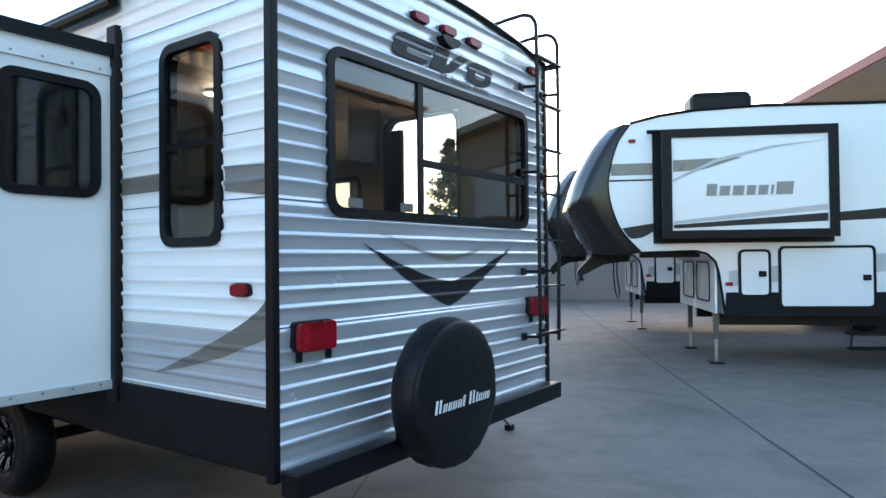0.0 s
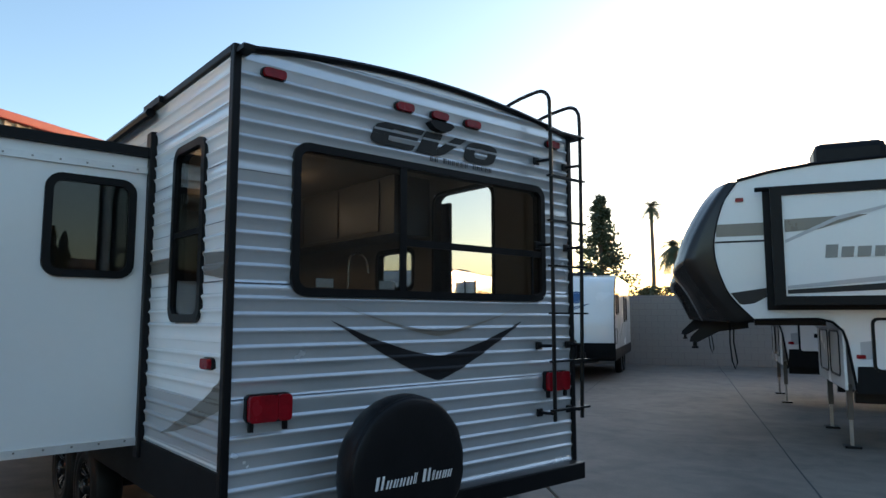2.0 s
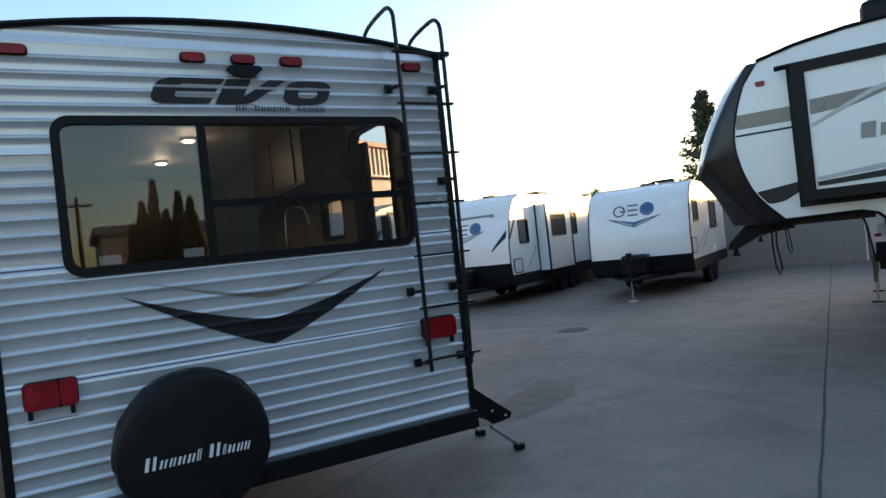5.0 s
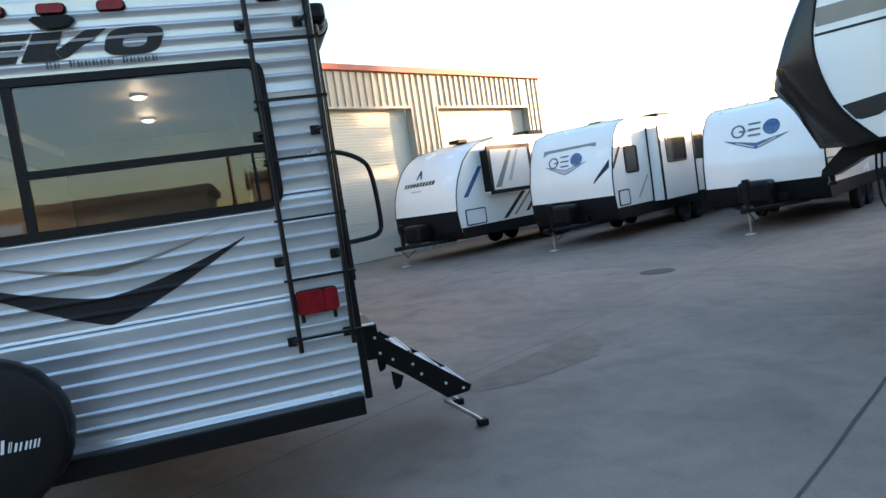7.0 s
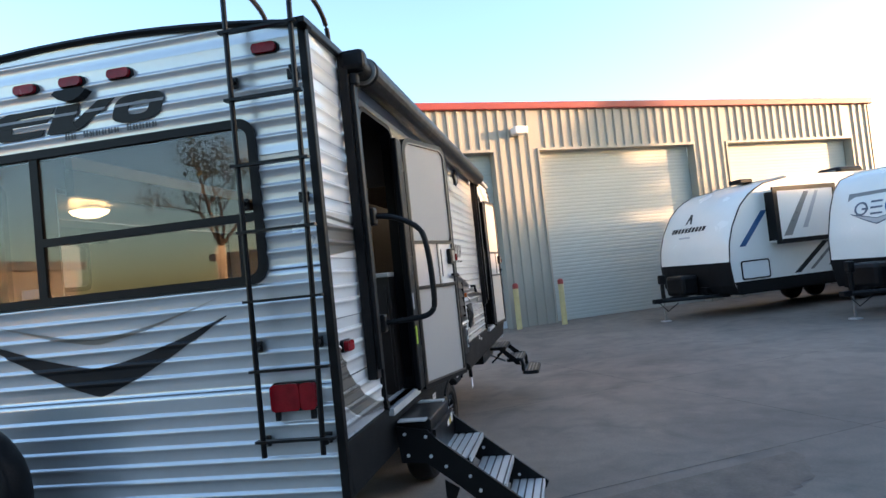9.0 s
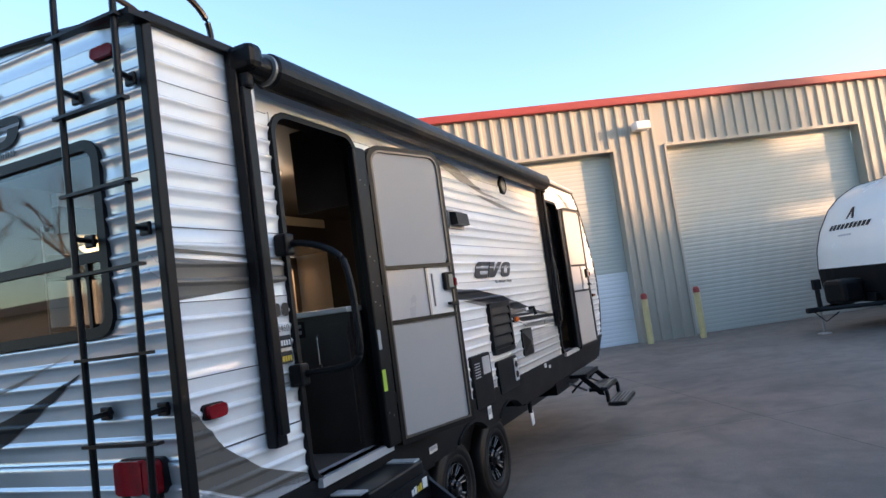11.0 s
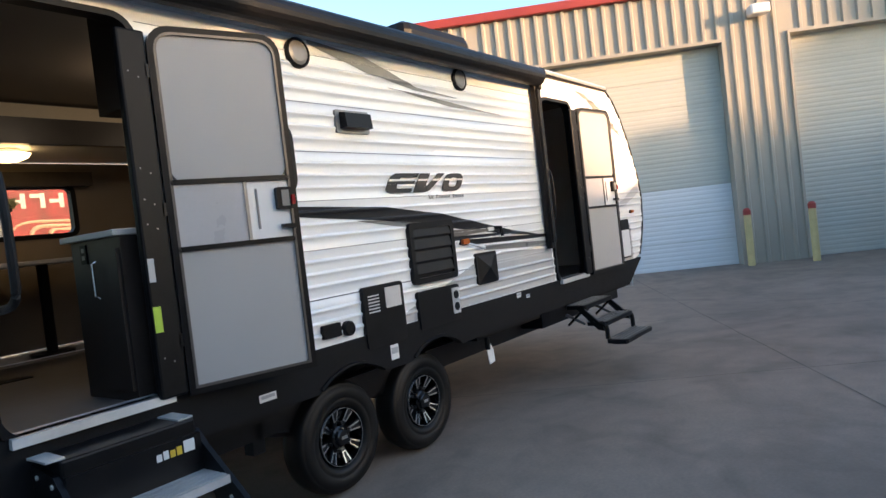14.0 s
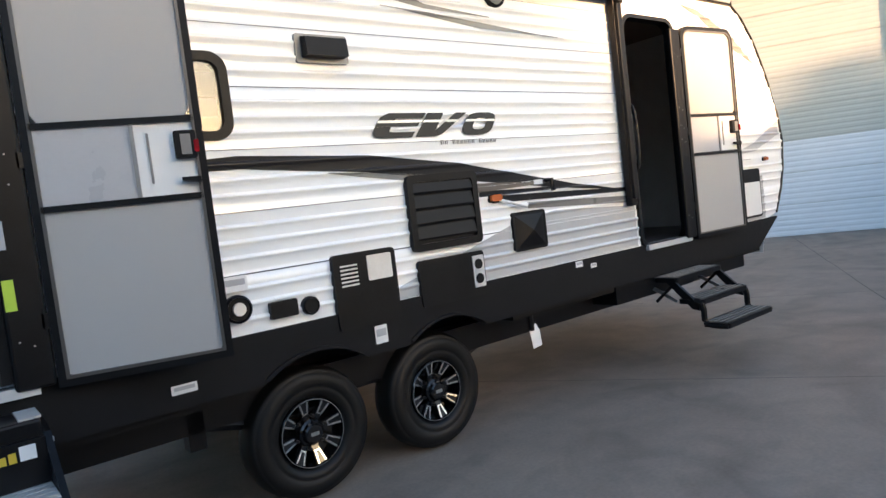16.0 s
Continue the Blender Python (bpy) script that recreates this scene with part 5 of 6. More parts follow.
part("base", lathe(B(), [(0.08, 0.0), (0.08, -0.02), (0.0, -0.02)], Matrix(), 20), M_ALU, dome)
part("shade", lathe(B(), [(0.15, -0.03), (0.13, -0.06), (0.07, -0.085), (0.0, -0.095)], Matrix(), 24), M_DOME, dome, smooth=True)
dtab = thing("dinette_table", "pale-topped dinette table on a dark pedestal", "table", pose(-2.05, -1.5, 0.93))
part("tabletop", bx(-0.45, 0.45, -0.45, 0.4, 0.70, 0.73, bev=0.006), M_COUNTER, dtab)
part("pedestal", lathe(B(), [(0.16, 0.0), (0.16, 0.02), (0.04, 0.03), (0.04, 0.7), (0.1, 0.7)], Matrix(), 16), M_BLKMET, dtab)
for x in (-1.42, -2.9):
    sb = thing("dinette_bench", "dark upholstered dinette bench", "bench", pose(x, -1.6, 0.93), "dinette benches")
    part("base", bx(-0.12, 0.12, -0.45, 0.4, 0, 0.4), M_WOOD, sb)
    part("cushion", bx(-0.14, 0.14, -0.45, 0.4, 0.4, 0.52, bev=0.03), M_UPHOL, sb)
    part("backrest", bx(-0.05, 0.05, -0.45, 0.4, 0.52, 0.86, bev=0.03), M_UPHOL, sb)
reg = thing("floor_register", "dark floor register in the vinyl floor", "vent", pose(-1.35, -0.5, 0.93))
part("plate", bx(-0.13, 0.13, -0.07, 0.07, 0.0, 0.006), M_BLKMET, reg)

# ---- fifth wheel trailers ----
U = Vector((0.891, 0.454, 0))
PM = Matrix(((U.x, -U.y, 0, 0.056), (U.y, U.x, 0, 6.572), (0, 0, 1, 0.053), (0, 0, 0, 1)))


def fP(u, z, o=0.0):
    return (u, -o, z)


def fPs(u, z, o=0.0):
    return (u, -0.35 - o, z)


def spline(keys, n=4):
    """A smooth curve through the keys."""
    k = [keys[0], *keys, keys[-1]]
    out = []
    for i in range(1, len(k) - 2):
        for j in range(n):
            s = j / n
            out.append(tuple(0.5 * (2 * b + (c - a) * s + (2 * a - 5 * b + 4 * c - d) * s * s + (3 * b - a - 3 * c + d) * s ** 3) for a, b, c, d in zip(k[i - 1], k[i], k[i + 1], k[i + 2])))
    return out + [keys[-1]]


def fifth_wheel(label):
    t = thing("fifth_wheel", label, "fifth wheel trailer", PM @ Matrix.Scale(0.965, 4), "fifth wheel trailers")
    keys = ((-1.30, 3.43), (-1.48, 3.16), (-1.59, 2.80), (-1.62, 2.50), (-1.56, 2.18), (-1.43, 1.88), (-1.17, 1.58))
    seam = spline(keys)
    arc = [(-0.42 + 0.3 * math.sin(radians(a)), 1.29 + 0.3 * math.cos(radians(a))) for a in (0, 30, 60, 90)]
    outline = seam + arc + [(-0.04, 0.69), (6.8, 0.69), (6.8, 3.52), (0.5, 3.62), (-0.4, 3.59), (-0.9, 3.53)]
    body = part("body", slab(B(), outline, lambda u, v, d: (u, d, v), 0.0, 2.44), M_FIBRE, t, "white fibreglass body")
    ridge = spline(((-1.40, 3.44), (-1.61, 3.13), (-1.82, 2.75), (-1.94, 2.48), (-1.95, 2.345), (-1.71, 1.92), (-1.36, 1.54)))
    front = spline(((-1.57, 3.45), (-1.78, 3.20), (-2.02, 2.77), (-2.13, 2.45), (-2.18, 2.24), (-2.0, 1.97), (-1.8, 1.56)))
    cap = B()
    cols_ = []
    for curve, y, push in ((seam, 0.0, 0.0), (ridge, 0.03, 0.0), (front, 0.45, 0.0), (front, 1.22, -0.05), (front, 1.99, 0.0), (ridge, 2.41, 0.0), (seam, 2.44, 0.0)):
        cols_.append([(x + push, y, z) for x, z in curve])
    full = [cols_[0]]
    for q, w in zip(cols_, cols_[1:]):
        for k in (1, 2, 3):
            full.append([tuple(Vector(c).lerp(Vector(d), k / 3)) for c, d in zip(q, w)])
    gv = [[cap.verts.new(p) for p in col] for col in full]
    for q, w in zip(gv, gv[1:]):
        for i in range(len(q) - 1):
            cap.faces.new((q[i], q[i + 1], w[i + 1], w[i]))
    lowv = [c[-1] for c in gv]
    cap.faces.new(lowv)
    part("front_cap", cap, M_CAP, t, "glossy dark grey front cap", smooth=True)
    part("cap_seam", tube(B(), [(x, -0.004, z) for x, z in seam], 0.012, 6), M_BLACK, t)
    part("skirt", slab(B(), [(-0.045, 0.67), (6.8, 0.67), (6.8, 1.0), (-0.02, 1.0)], fP, -0.05, 0.02), M_SKIRT, t)
    part("roof_trim", tube(B(), [(u, -0.01, z) for u, z in ((-1.30, 3.445), (-0.9, 3.535), (-0.4, 3.595), (0.5, 3.625), (6.8, 3.525))], 0.022, 6), M_BLACK, t)
    part("underside_trim", tube(B(), [(u, -0.008, z) for u, z in [(-1.17, 1.575)] + arc + [(-0.04, 0.69)]], 0.018, 6), M_BLACK, t)
    sl = part("slide_out", bx(-0.87, 1.31, -0.345, -0.002, 1.79, 3.23), M_FIBRE, t, "bedroom slide-out with black border")
    part("border", ring(B(), [(-0.93, 1.76), (1.34, 1.76), (1.34, 3.26), (-0.93, 3.26)], [(-0.8, 1.87), (1.22, 1.87), (1.22, 3.15), (-0.8, 3.15)], fPs, -0.03, 0.025), M_BLACK, sl)
    part("flange", ring(B(), [(-1.0, 1.7), (1.4, 1.7), (1.4, 3.3), (-1.0, 3.3)], [(-0.88, 1.78), (1.32, 1.78), (1.32, 3.24), (-0.88, 3.24)], fP, 0.0, 0.04), M_BLACK, sl)
    part("topper", tube(B(), [(-1.1, -0.2, 3.27), (1.4, -0.2, 3.27)], 0.03, 8), M_BLACK, sl)
    part("band", decal(fPs, -0.78, 0.12, lin((-0.78, 2.84), (0.12, 2.86)), lin((-0.78, 2.68), (-0.4, 2.7), (0.12, 2.855)), 12, 0.0025, False), M_TAUPE, sl)
    part("band", decal(fPs, -0.78, 1.2, lin((-0.78, 2.58), (-0.2, 2.85), (0.5, 3.0), (1.2, 3.06)), lin((-0.78, 2.54), (-0.2, 2.80), (0.5, 2.97), (1.2, 3.055)), 30, 0.0035, False), M_LTGREY, sl)
    part("band", decal(fPs, -0.78, 1.2, lin((-0.78, 1.95), (1.2, 2.08)), lin((-0.78, 1.90), (1.2, 1.97)), 20, 0.0025, False), M_DKGREY, sl)
    part("band", decal(fPs, -0.78, 1.2, lin((-0.78, 2.0), (1.2, 2.2)), lin((-0.78, 1.96), (1.2, 2.12)), 20, 0.0025, False), M_LTGREY, sl)
    for u0, u1, h in ((-0.35, -0.2, 0.17), (-0.18, -0.03, 0.14), (-0.01, 0.15, 0.14), (0.17, 0.3, 0.14), (0.32, 0.46, 0.14), (0.48, 0.53, 0.14), (0.55, 0.78, 0.18)):
        z0 = 2.33
        part("lettering_block", slab(B(), [(u0, z0 + 0.01), (u1 - 0.02, z0 + 0.01), (u1, z0 + h), (u0 + 0.015, z0 + h)], fPs, 0.003, 0.006), M_MIDGREY, sl)
    part("band", decal(fP, -1.585, -1.0, lambda u: 2.86, lambda u: 2.69, 6, 0.003, False), M_TAUPE, body)
    part("band", decal(fP, -1.60, -1.0, lambda u: 2.63, lambda u: 2.605, 6, 0.003, False), M_DKGREY, body)
    part("band", decal(fP, -1.43, -0.95, lin((-1.43, 1.93), (-0.95, 2.0)), lin((-1.43, 1.92), (-1.32, 1.77), (-1.15, 1.79), (-0.95, 1.9)), 10, 0.003, False), M_DKGREY, body)
    part("band", decal(fP, 1.4, 6.5, lin((1.4, 2.1), (6.5, 2.5)), lin((1.4, 1.98), (6.5, 2.2)), 10, 0.003, False), M_DKGREY, body)
    part("band", decal(fP, 0.02, 6.5, lin((0.02, 1.3), (2.2, 1.55), (6.5, 1.7)), lin((0.02, 1.08), (2.2, 1.3), (6.5, 1.4)), 20, 0.003, False), M_LTGREY, body)
    for u0, u1, z0, z1 in ((0.17, 0.55, 0.96, 1.58), (0.7, 1.9, 0.8, 1.62), (2.3, 3.3, 0.9, 1.6)):
        d = part("compartment_door", slab(B(), rrect(u0, u1, z0, z1, 0.06, 4), fP, 0.0, 0.022), M_FIBRE, t)
        part("gasket", ring(B(), rrect(u0 - 0.025, u1 + 0.025, z0 - 0.025, z1 + 0.025, 0.075, 4), rrect(u0 + 0.01, u1 - 0.01, z0 + 0.01, z1 - 0.01, 0.05, 4), fP, 0.0, 0.03), M_BLACK, d)
        part("latch", slab(B(), rrect(u1 - 0.14, u1 - 0.04, (z0 + z1) / 2 - 0.05, (z0 + z1) / 2 + 0.03, 0.01, 3), fP, 0.02, 0.04), M_BLACK, d)
    hp = part("front_wall", bx(-0.165, -0.13, 0.03, 2.41, 0.70, 1.56, bev=0.01), M_CREAM, t, "cream lower front wall")
    for y0 in (0.3, 1.3):
        part("hatch_trim", ring(B(), rrect(y0, y0 + 0.82, 0.84, 1.44, 0.1, 5), rrect(y0 + 0.025, y0 + 0.795, 0.865, 1.415, 0.08, 5), lambda u, v, d: (-0.165 - d, u, v), 0.0, 0.012), M_BLACK, hp)
    for y in (0.38, 2.06):
        lg = part("landing_leg", bx(-0.11, -0.04, y - 0.035, y + 0.035, 0.3, 0.75), M_DKFRAME, t)
        part("inner_leg", bx(-0.095, -0.055, y - 0.02, y + 0.02, -0.03, 0.32), M_FRAME, lg)
        part("foot", bx(-0.17, 0.02, y - 0.1, y + 0.1, -0.055, -0.025, bev=0.008), M_BLKMET, lg)
    pin = part("pin_box", slab(B(), [(-1.2, 1.57), (-1.75, 1.57), (-2.0, 1.32), (-2.02, 1.24), (-1.9, 1.24), (-1.6, 1.40), (-1.2, 1.45)], lambda u, v, d: (u, 1.22 + d, v), -0.14, 0.14), M_BLKMET, t, "black steel pin box")
    part("king_pin", lathe(B(), [(0.05, 1.14), (0.05, 1.17), (0.03, 1.18), (0.03, 1.26), (0.0, 1.26)], Matrix.Translation((-1.95, 1.22, 0)), 14), M_BLKMET, pin)
    part("cable", tube(B(), [(-1.45, 1.0, 1.52), (-1.46, 0.98, 1.25), (-1.44, 0.96, 0.98), (-1.40, 0.95, 0.86), (-1.37, 0.96, 0.95), (-1.41, 0.98, 1.25), (-1.4, 1.0, 1.5)], 0.012, 6), M_BLACK, t)
    part("cross_member", bx(-1.15, -0.3, 0.3, 0.36, 1.5, 1.58), M_BLKMET, t)
    acx = part("air_conditioner", bx(-0.25, 0.65, 0.9, 1.55, 3.58, 4.08, bev=0.1), M_BLACK, t, "black rooftop air conditioner")
    part("ac_grille", bx(0.63, 0.665, 0.98, 1.47, 3.75, 4.0), M_MIDGREY, acx)
    for u, z, m_ in ((-1.28, 3.18, M_REDLENS), (0.02, 1.12, M_REDLENS)):
        part("marker_lamp", slab(B(), rrect(u - 0.05, u + 0.05, z - 0.025, z + 0.025, 0.012, 3), fP, 0.0, 0.025), m_, t)
    part("roof_dome", lathe(B(), [(0.38, 3.55), (0.36, 3.66), (0.25, 3.74), (0.0, 3.78)], Matrix.Translation((2.1, 1.3, 0)), 24), M_FIBRE, t, smooth=True)
    for u in (4.3, 5.2):
        for y, s in ((0.02, -1), (2.42, 1)):
            tm = Matrix.Translation((u, y, 0.335)) @ Matrix.Rotation(radians(90 if s < 0 else -90), 4, "X")
            wh_ = part("wheel", lathe(B(), [(0.2, -0.22), (0.36, -0.21), (0.39, -0.12), (0.36, -0.01), (0.22, 0.0), (0.2, -0.03)], tm, 32), M_TYRE, t)
            part("rim", lathe(B(), [(0.2, -0.1), (0.2, -0.03), (0.08, -0.06), (0.0, -0.05)], tm, 24), M_ALU, wh_)
    stp = part("folding_step", bx(1.55, 2.15, -0.15, 0.1, 0.42, 0.45), M_BLKMET, t)
    for u in (1.57, 2.13):
        part("step_arm", tube(B(), [(u, -0.1, 0.44), (u + 0.08, 0.1, 0.68)], 0.015, 6), M_BLKMET, stp)
        part("step_leg", tube(B(), [(u, -0.1, 0.44), (u - 0.06, -0.2, 0.26)], 0.015, 6), M_BLKMET, stp)
    part("lower_tread", bx(1.5, 2.1, -0.3, -0.1, 0.24, 0.265), M_BLKMET, stp)
    for y in (0.5, 1.9):
        part("chassis_rail", bx(0.0, 6.9, y - 0.04, y + 0.04, 0.5, 0.69), M_BLKMET, t)
    return t


M_CAP = mat("dark_grey_gelcoat", (0.022, 0.019, 0.017), 0.16, vary=0.15, scale=2, fine=30, bump=0.01, coat=0.0, spec=0.3)
fw = fifth_wheel("white fifth wheel trailer with dark front cap on landing legs")
fw2 = copy_thing(fw, PM @ Matrix.Translation((-0.35, 4.6, 0)))
fw2["label"] = "white fifth wheel trailer parked behind another one"


# ---- travel trailers in the row ----
def row_trailer(jack, prof, border, L, label, kind):
    j = Vector((*jack, 0))
    F = j + E1 * 0.95
    t = thing("row_travel_trailer", label, "travel trailer", Matrix(((E2.x, E1.x, 0, F.x), (E2.y, E1.y, 0, F.y), (0, 0, 1, 0), (0, 0, 0, 1))), "travel trailers in a row")
    zt = prof[-1][1]
    ysf = lin(*[(z, y) for y, z in prof])

    def fF(u, z, o=0.0):
        e = min(1, abs(u) / 1.22)
        return (u, ysf(z) + 0.10 * e ** 4 - o, z)

    def fSd(u, z, o=0.0):
        return (1.22 + o, u, z)

    us_ = [-1.22, -1.19, -1.1, -0.9, -0.6, -0.3, 0, 0.3, 0.6, 0.9, 1.1, 1.19, 1.22]
    zl = [border + (zt - border) * k / 16 for k in range(17)]
    bm = B()
    g = [[bm.verts.new(fF(u, z)) for u in us_] for z in zl]
    for q, w in zip(g, g[1:]):
        for i in range(len(us_) - 1):
            bm.faces.new((q[i], q[i + 1], w[i + 1], w[i]))
    cap = part("front_cap", bm, M_CREAM, t, "smooth white front cap", smooth=True)
    bm = B()
    z2 = [0.55 + (border - 0.55) * k / 4 for k in range(5)]
    g = [[bm.verts.new(fF(u, z, 0.012)) for u in us_] for z in z2]
    for q, w in zip(g, g[1:]):
        for i in range(len(us_) - 1):
            bm.faces.new((q[i], q[i + 1], w[i + 1], w[i]))
    part("rock_guard", bm, M_SKIRT, t, "black lower front guard")
    out = [(ysf(0.55) + 0.1, 0.55)] + [(ysf(z) + 0.1, z) for z in z2[1:] + zl[1:]] + [(L, zt + 0.02), (L, 0.55)]
    for s in (-1, 1):
        part("side_wall", slab(B(), out, lambda u, v, d: (s * (1.22 - d), u, v), 0.0, 0.03), M_CREAM, t, "white side wall")
        part("skirt", slab(B(), [(ysf(0.6) + 0.13, 0.53), (L, 0.53), (L, 0.8), (ysf(0.8) + 0.13, 0.8)], lambda u, v, d: (s * (1.22 + d), u, v), 0.0, 0.012), M_SKIRT, t)
        part("edge_trim", tube(B(), [(s * 1.222, ysf(z) + 0.1, z) for z in z2 + zl[1:]], 0.016, 6), M_BLACK, t)
    part("roof", bx(-1.2, 1.2, prof[-1][0] + 0.08, L, zt - 0.02, zt + 0.04), M_ROOF, t)
    part("rear_wall", bx(-1.2, 1.2, L - 0.03, L, 0.55, zt), M_CREAM, t)
    part("belly", bx(-1.2, 1.2, 0.3, L, 0.5, 0.6), M_SKIRT, t)
    hf = part("hitch_frame", tube(B(), [(-0.75, 0.35, 0.5), (0.0, -1.1, 0.5), (0.75, 0.35, 0.5)], 0.05, 6), M_BLKMET, t)
    part("coupler", bx(-0.06, 0.06, -1.25, -1.0, 0.45, 0.56, bev=0.02), M_BLKMET, hf)
    jk = part("tongue_jack", tube(B(), [(0, -0.95, 0.95), (0, -0.95, 0.45)], 0.05, 8), M_BLACK, t)
    part("jack_tube", tube(B(), [(0, -0.95, 0.5), (0, -0.95, 0.02)], 0.022, 8), M_FRAME, jk)
    part("jack_foot", bx(-0.09, 0.09, -1.04, -0.86, 0, 0.025), M_ALU, jk)
    part("jack_head", bx(-0.06, 0.06, -1.03, -0.87, 0.9, 1.12, bev=0.025), M_BLACK, jk)
    part("gas_cover", bx(-0.32, 0.32, -0.62, -0.12, 0.56, 1.05, bev=0.09), M_BLACK, t, "black gas bottle cover")
    part("battery_box", bx(0.15, 0.5, -0.1, 0.12, 0.56, 0.72, bev=0.02), M_BLACK, t)
    part("safety_chain", tube(B(), [(0.06, -1.15, 0.48), (0.12, -0.95, 0.25), (0.2, -0.7, 0.42)], 0.012, 5), M_BLKMET, t)
    for y in (L * 0.52, L * 0.52 + 0.85):
        for s in (-1, 1):
            tm = Matrix.Translation((s * 1.16, y, 0.35)) @ Matrix.Rotation(radians(90 * s), 4, "Y")
            w_ = part("wheel", lathe(B(), [(0.18, -0.2), (0.33, -0.19), (0.35, -0.1), (0.33, -0.01), (0.2, 0.0), (0.18, -0.03)], tm, 28), M_TYRE, t)
            part("rim", lathe(B(), [(0.18, -0.1), (0.18, -0.03), (0.07, -0.06), (0.0, -0.05)], tm, 20), M_ALU, w_)
    ac_ = part("air_conditioner", bx(-0.35, 0.35, L * 0.6, L * 0.6 + 0.9, zt + 0.03, zt + 0.30, bev=0.08), M_BLACK, t)
    part("ac_grille", bx(-0.25, 0.25, L * 0.6 - 0.012, L * 0.6 + 0.01, zt + 0.08, zt + 0.22), M_MIDGREY, ac_)
    part("roof_vent", bx(-0.2, 0.2, 1.6, 2.0, zt + 0.03, zt + 0.14, bev=0.03), M_BLACK, t)

    def win(u0, u1, z0, z1, f=fSd, p=None):
        fr = part("window", ring(B(), rrect(u0 - 0.03, u1 + 0.03, z0 - 0.03, z1 + 0.03, 0.09, 4), rrect(u0 + 0.02, u1 - 0.02, z0 + 0.02, z1 - 0.02, 0.06, 4), f, 0.0, 0.025), M_BLACK, p or t)
        part("pane", slab(B(), rrect(u0, u1, z0, z1, 0.08, 4), f, 0.0, 0.012), M_PANE, fr)

    def hatch_(u0, u1, z0, z1):
        h = part("storage_hatch", slab(B(), rrect(u0, u1, z0, z1, 0.05, 4), fSd, 0.0, 0.012), M_FIBRE, t)
        part("gasket", ring(B(), rrect(u0 - 0.02, u1 + 0.02, z0 - 0.02, z1 + 0.02, 0.06, 4), rrect(u0 + 0.01, u1 - 0.01, z0 + 0.01, z1 - 0.01, 0.05, 4), fSd, 0.0, 0.018), M_BLACK, h)

    def ringlogo(cx, cz, w, h, mat_):
        pts = [(cx + w * math.cos(k * math.tau / 24), cz + h * math.sin(k * math.tau / 24)) for k in range(24)]
        inn = [(cx + w * 0.72 * math.cos(k * math.tau / 24), cz + h * 0.74 * math.sin(k * math.tau / 24)) for k in range(24)]
        part("emblem_ring", ring(B(), pts, inn, fF, 0.004, 0.008), mat_, cap)

    def slant(u0, u1, z0, z1, w, mat_, m=8):
        part("stripe", slab(B(), [(u0, z0), (u0 + w, z0), (u1 + w, z1), (u1, z1)], fSd, 0.003, 0.006), mat_, t)

    if kind == "a":
        # emblem: a peaked mark over a slanted word bar row
        part("emblem_peak", slab(B(), [(-0.36, 2.28), (-0.3, 2.28), (-0.24, 2.42), (-0.18, 2.28), (-0.12, 2.28), (-0.21, 2.52), (-0.27, 2.52)], fF, 0.004, 0.008), M_DKGREY, cap)
        for k in range(10):
            a = -0.8 + k * 0.125
            part("lettering_bar", slab(B(), [(a, 2.08), (a + 0.09, 2.08), (a + 0.12, 2.19 + 0.015 * (k == 5)), (a + 0.03, 2.19)], fF, 0.004, 0.008), M_DKGREY, cap)
        part("lettering_bar", slab(B(), [(-0.45, 1.93), (-0.05, 1.93), (-0.05, 1.97), (-0.45, 1.97)], fF, 0.004, 0.008), M_LTGREY, cap)
        slb = part("slide_out", bx(1.22, 1.52, 1.25, 3.1, 1.62, 2.85), M_CREAM, t, "slide-out with black border")
        part("border", ring(B(), [(1.2, 1.57), (3.15, 1.57), (3.15, 2.9), (1.2, 2.9)], [(1.32, 1.68), (3.05, 1.68), (3.05, 2.8), (1.32, 2.8)], lambda u, z, o: (1.52 + o, u, z), -0.03, 0.02), M_BLACK, slb)
        part("end_panel", bx(1.24, 1.5, 1.235, 1.248, 1.66, 2.8), M_BLACK, slb)
        part("stripe", slab(B(), [(1.4, 1.75), (1.65, 1.75), (2.3, 2.75), (2.15, 2.75)], lambda u, z, o: (1.52 + o, u, z), 0.003, 0.006), M_MIDGREY, slb)
        part("stripe", slab(B(), [(2.0, 1.9), (2.15, 1.9), (2.6, 2.75), (2.5, 2.75)], lambda u, z, o: (1.52 + o, u, z), 0.003, 0.006), M_LTGREY, slb)
        slant(0.35, 1.1, 1.6, 2.4, 0.18, M_BLUE)
        slant(1.9, 2.9, 0.85, 1.55, 0.2, M_DKGREY)
        slant(2.4, 3.3, 0.9, 1.55, 0.12, M_MIDGREY)
        slant(3.0, 3.7, 0.95, 1.55, 0.15, M_DKGREY)
        hatch_(0.35, 1.15, 0.85, 1.25)
        win(4.0, 4.5, 1.7, 2.3)
    else:
        z0 = 2.12 if kind == "b" else 2.12
        cx = -0.05
        ringlogo(cx - 0.36, z0, 0.15, 0.14, M_BLUE2)
        part("emblem_bar", slab(B(), [(cx - 0.34, z0 - 0.03), (cx - 0.2, z0 - 0.03), (cx - 0.2, z0 + 0.01), (cx - 0.34, z0 + 0.01)], fF, 0.008, 0.011), M_BLUE2, cap)
        for dz in (-0.12, 0.0, 0.12):
            part("emblem_bar", slab(B(), [(cx - 0.15, z0 + dz - 0.02), (cx + 0.1, z0 + dz - 0.02), (cx + 0.1, z0 + dz + 0.02), (cx - 0.15, z0 + dz + 0.02)], fF, 0.004, 0.008), M_BLUE2, cap)
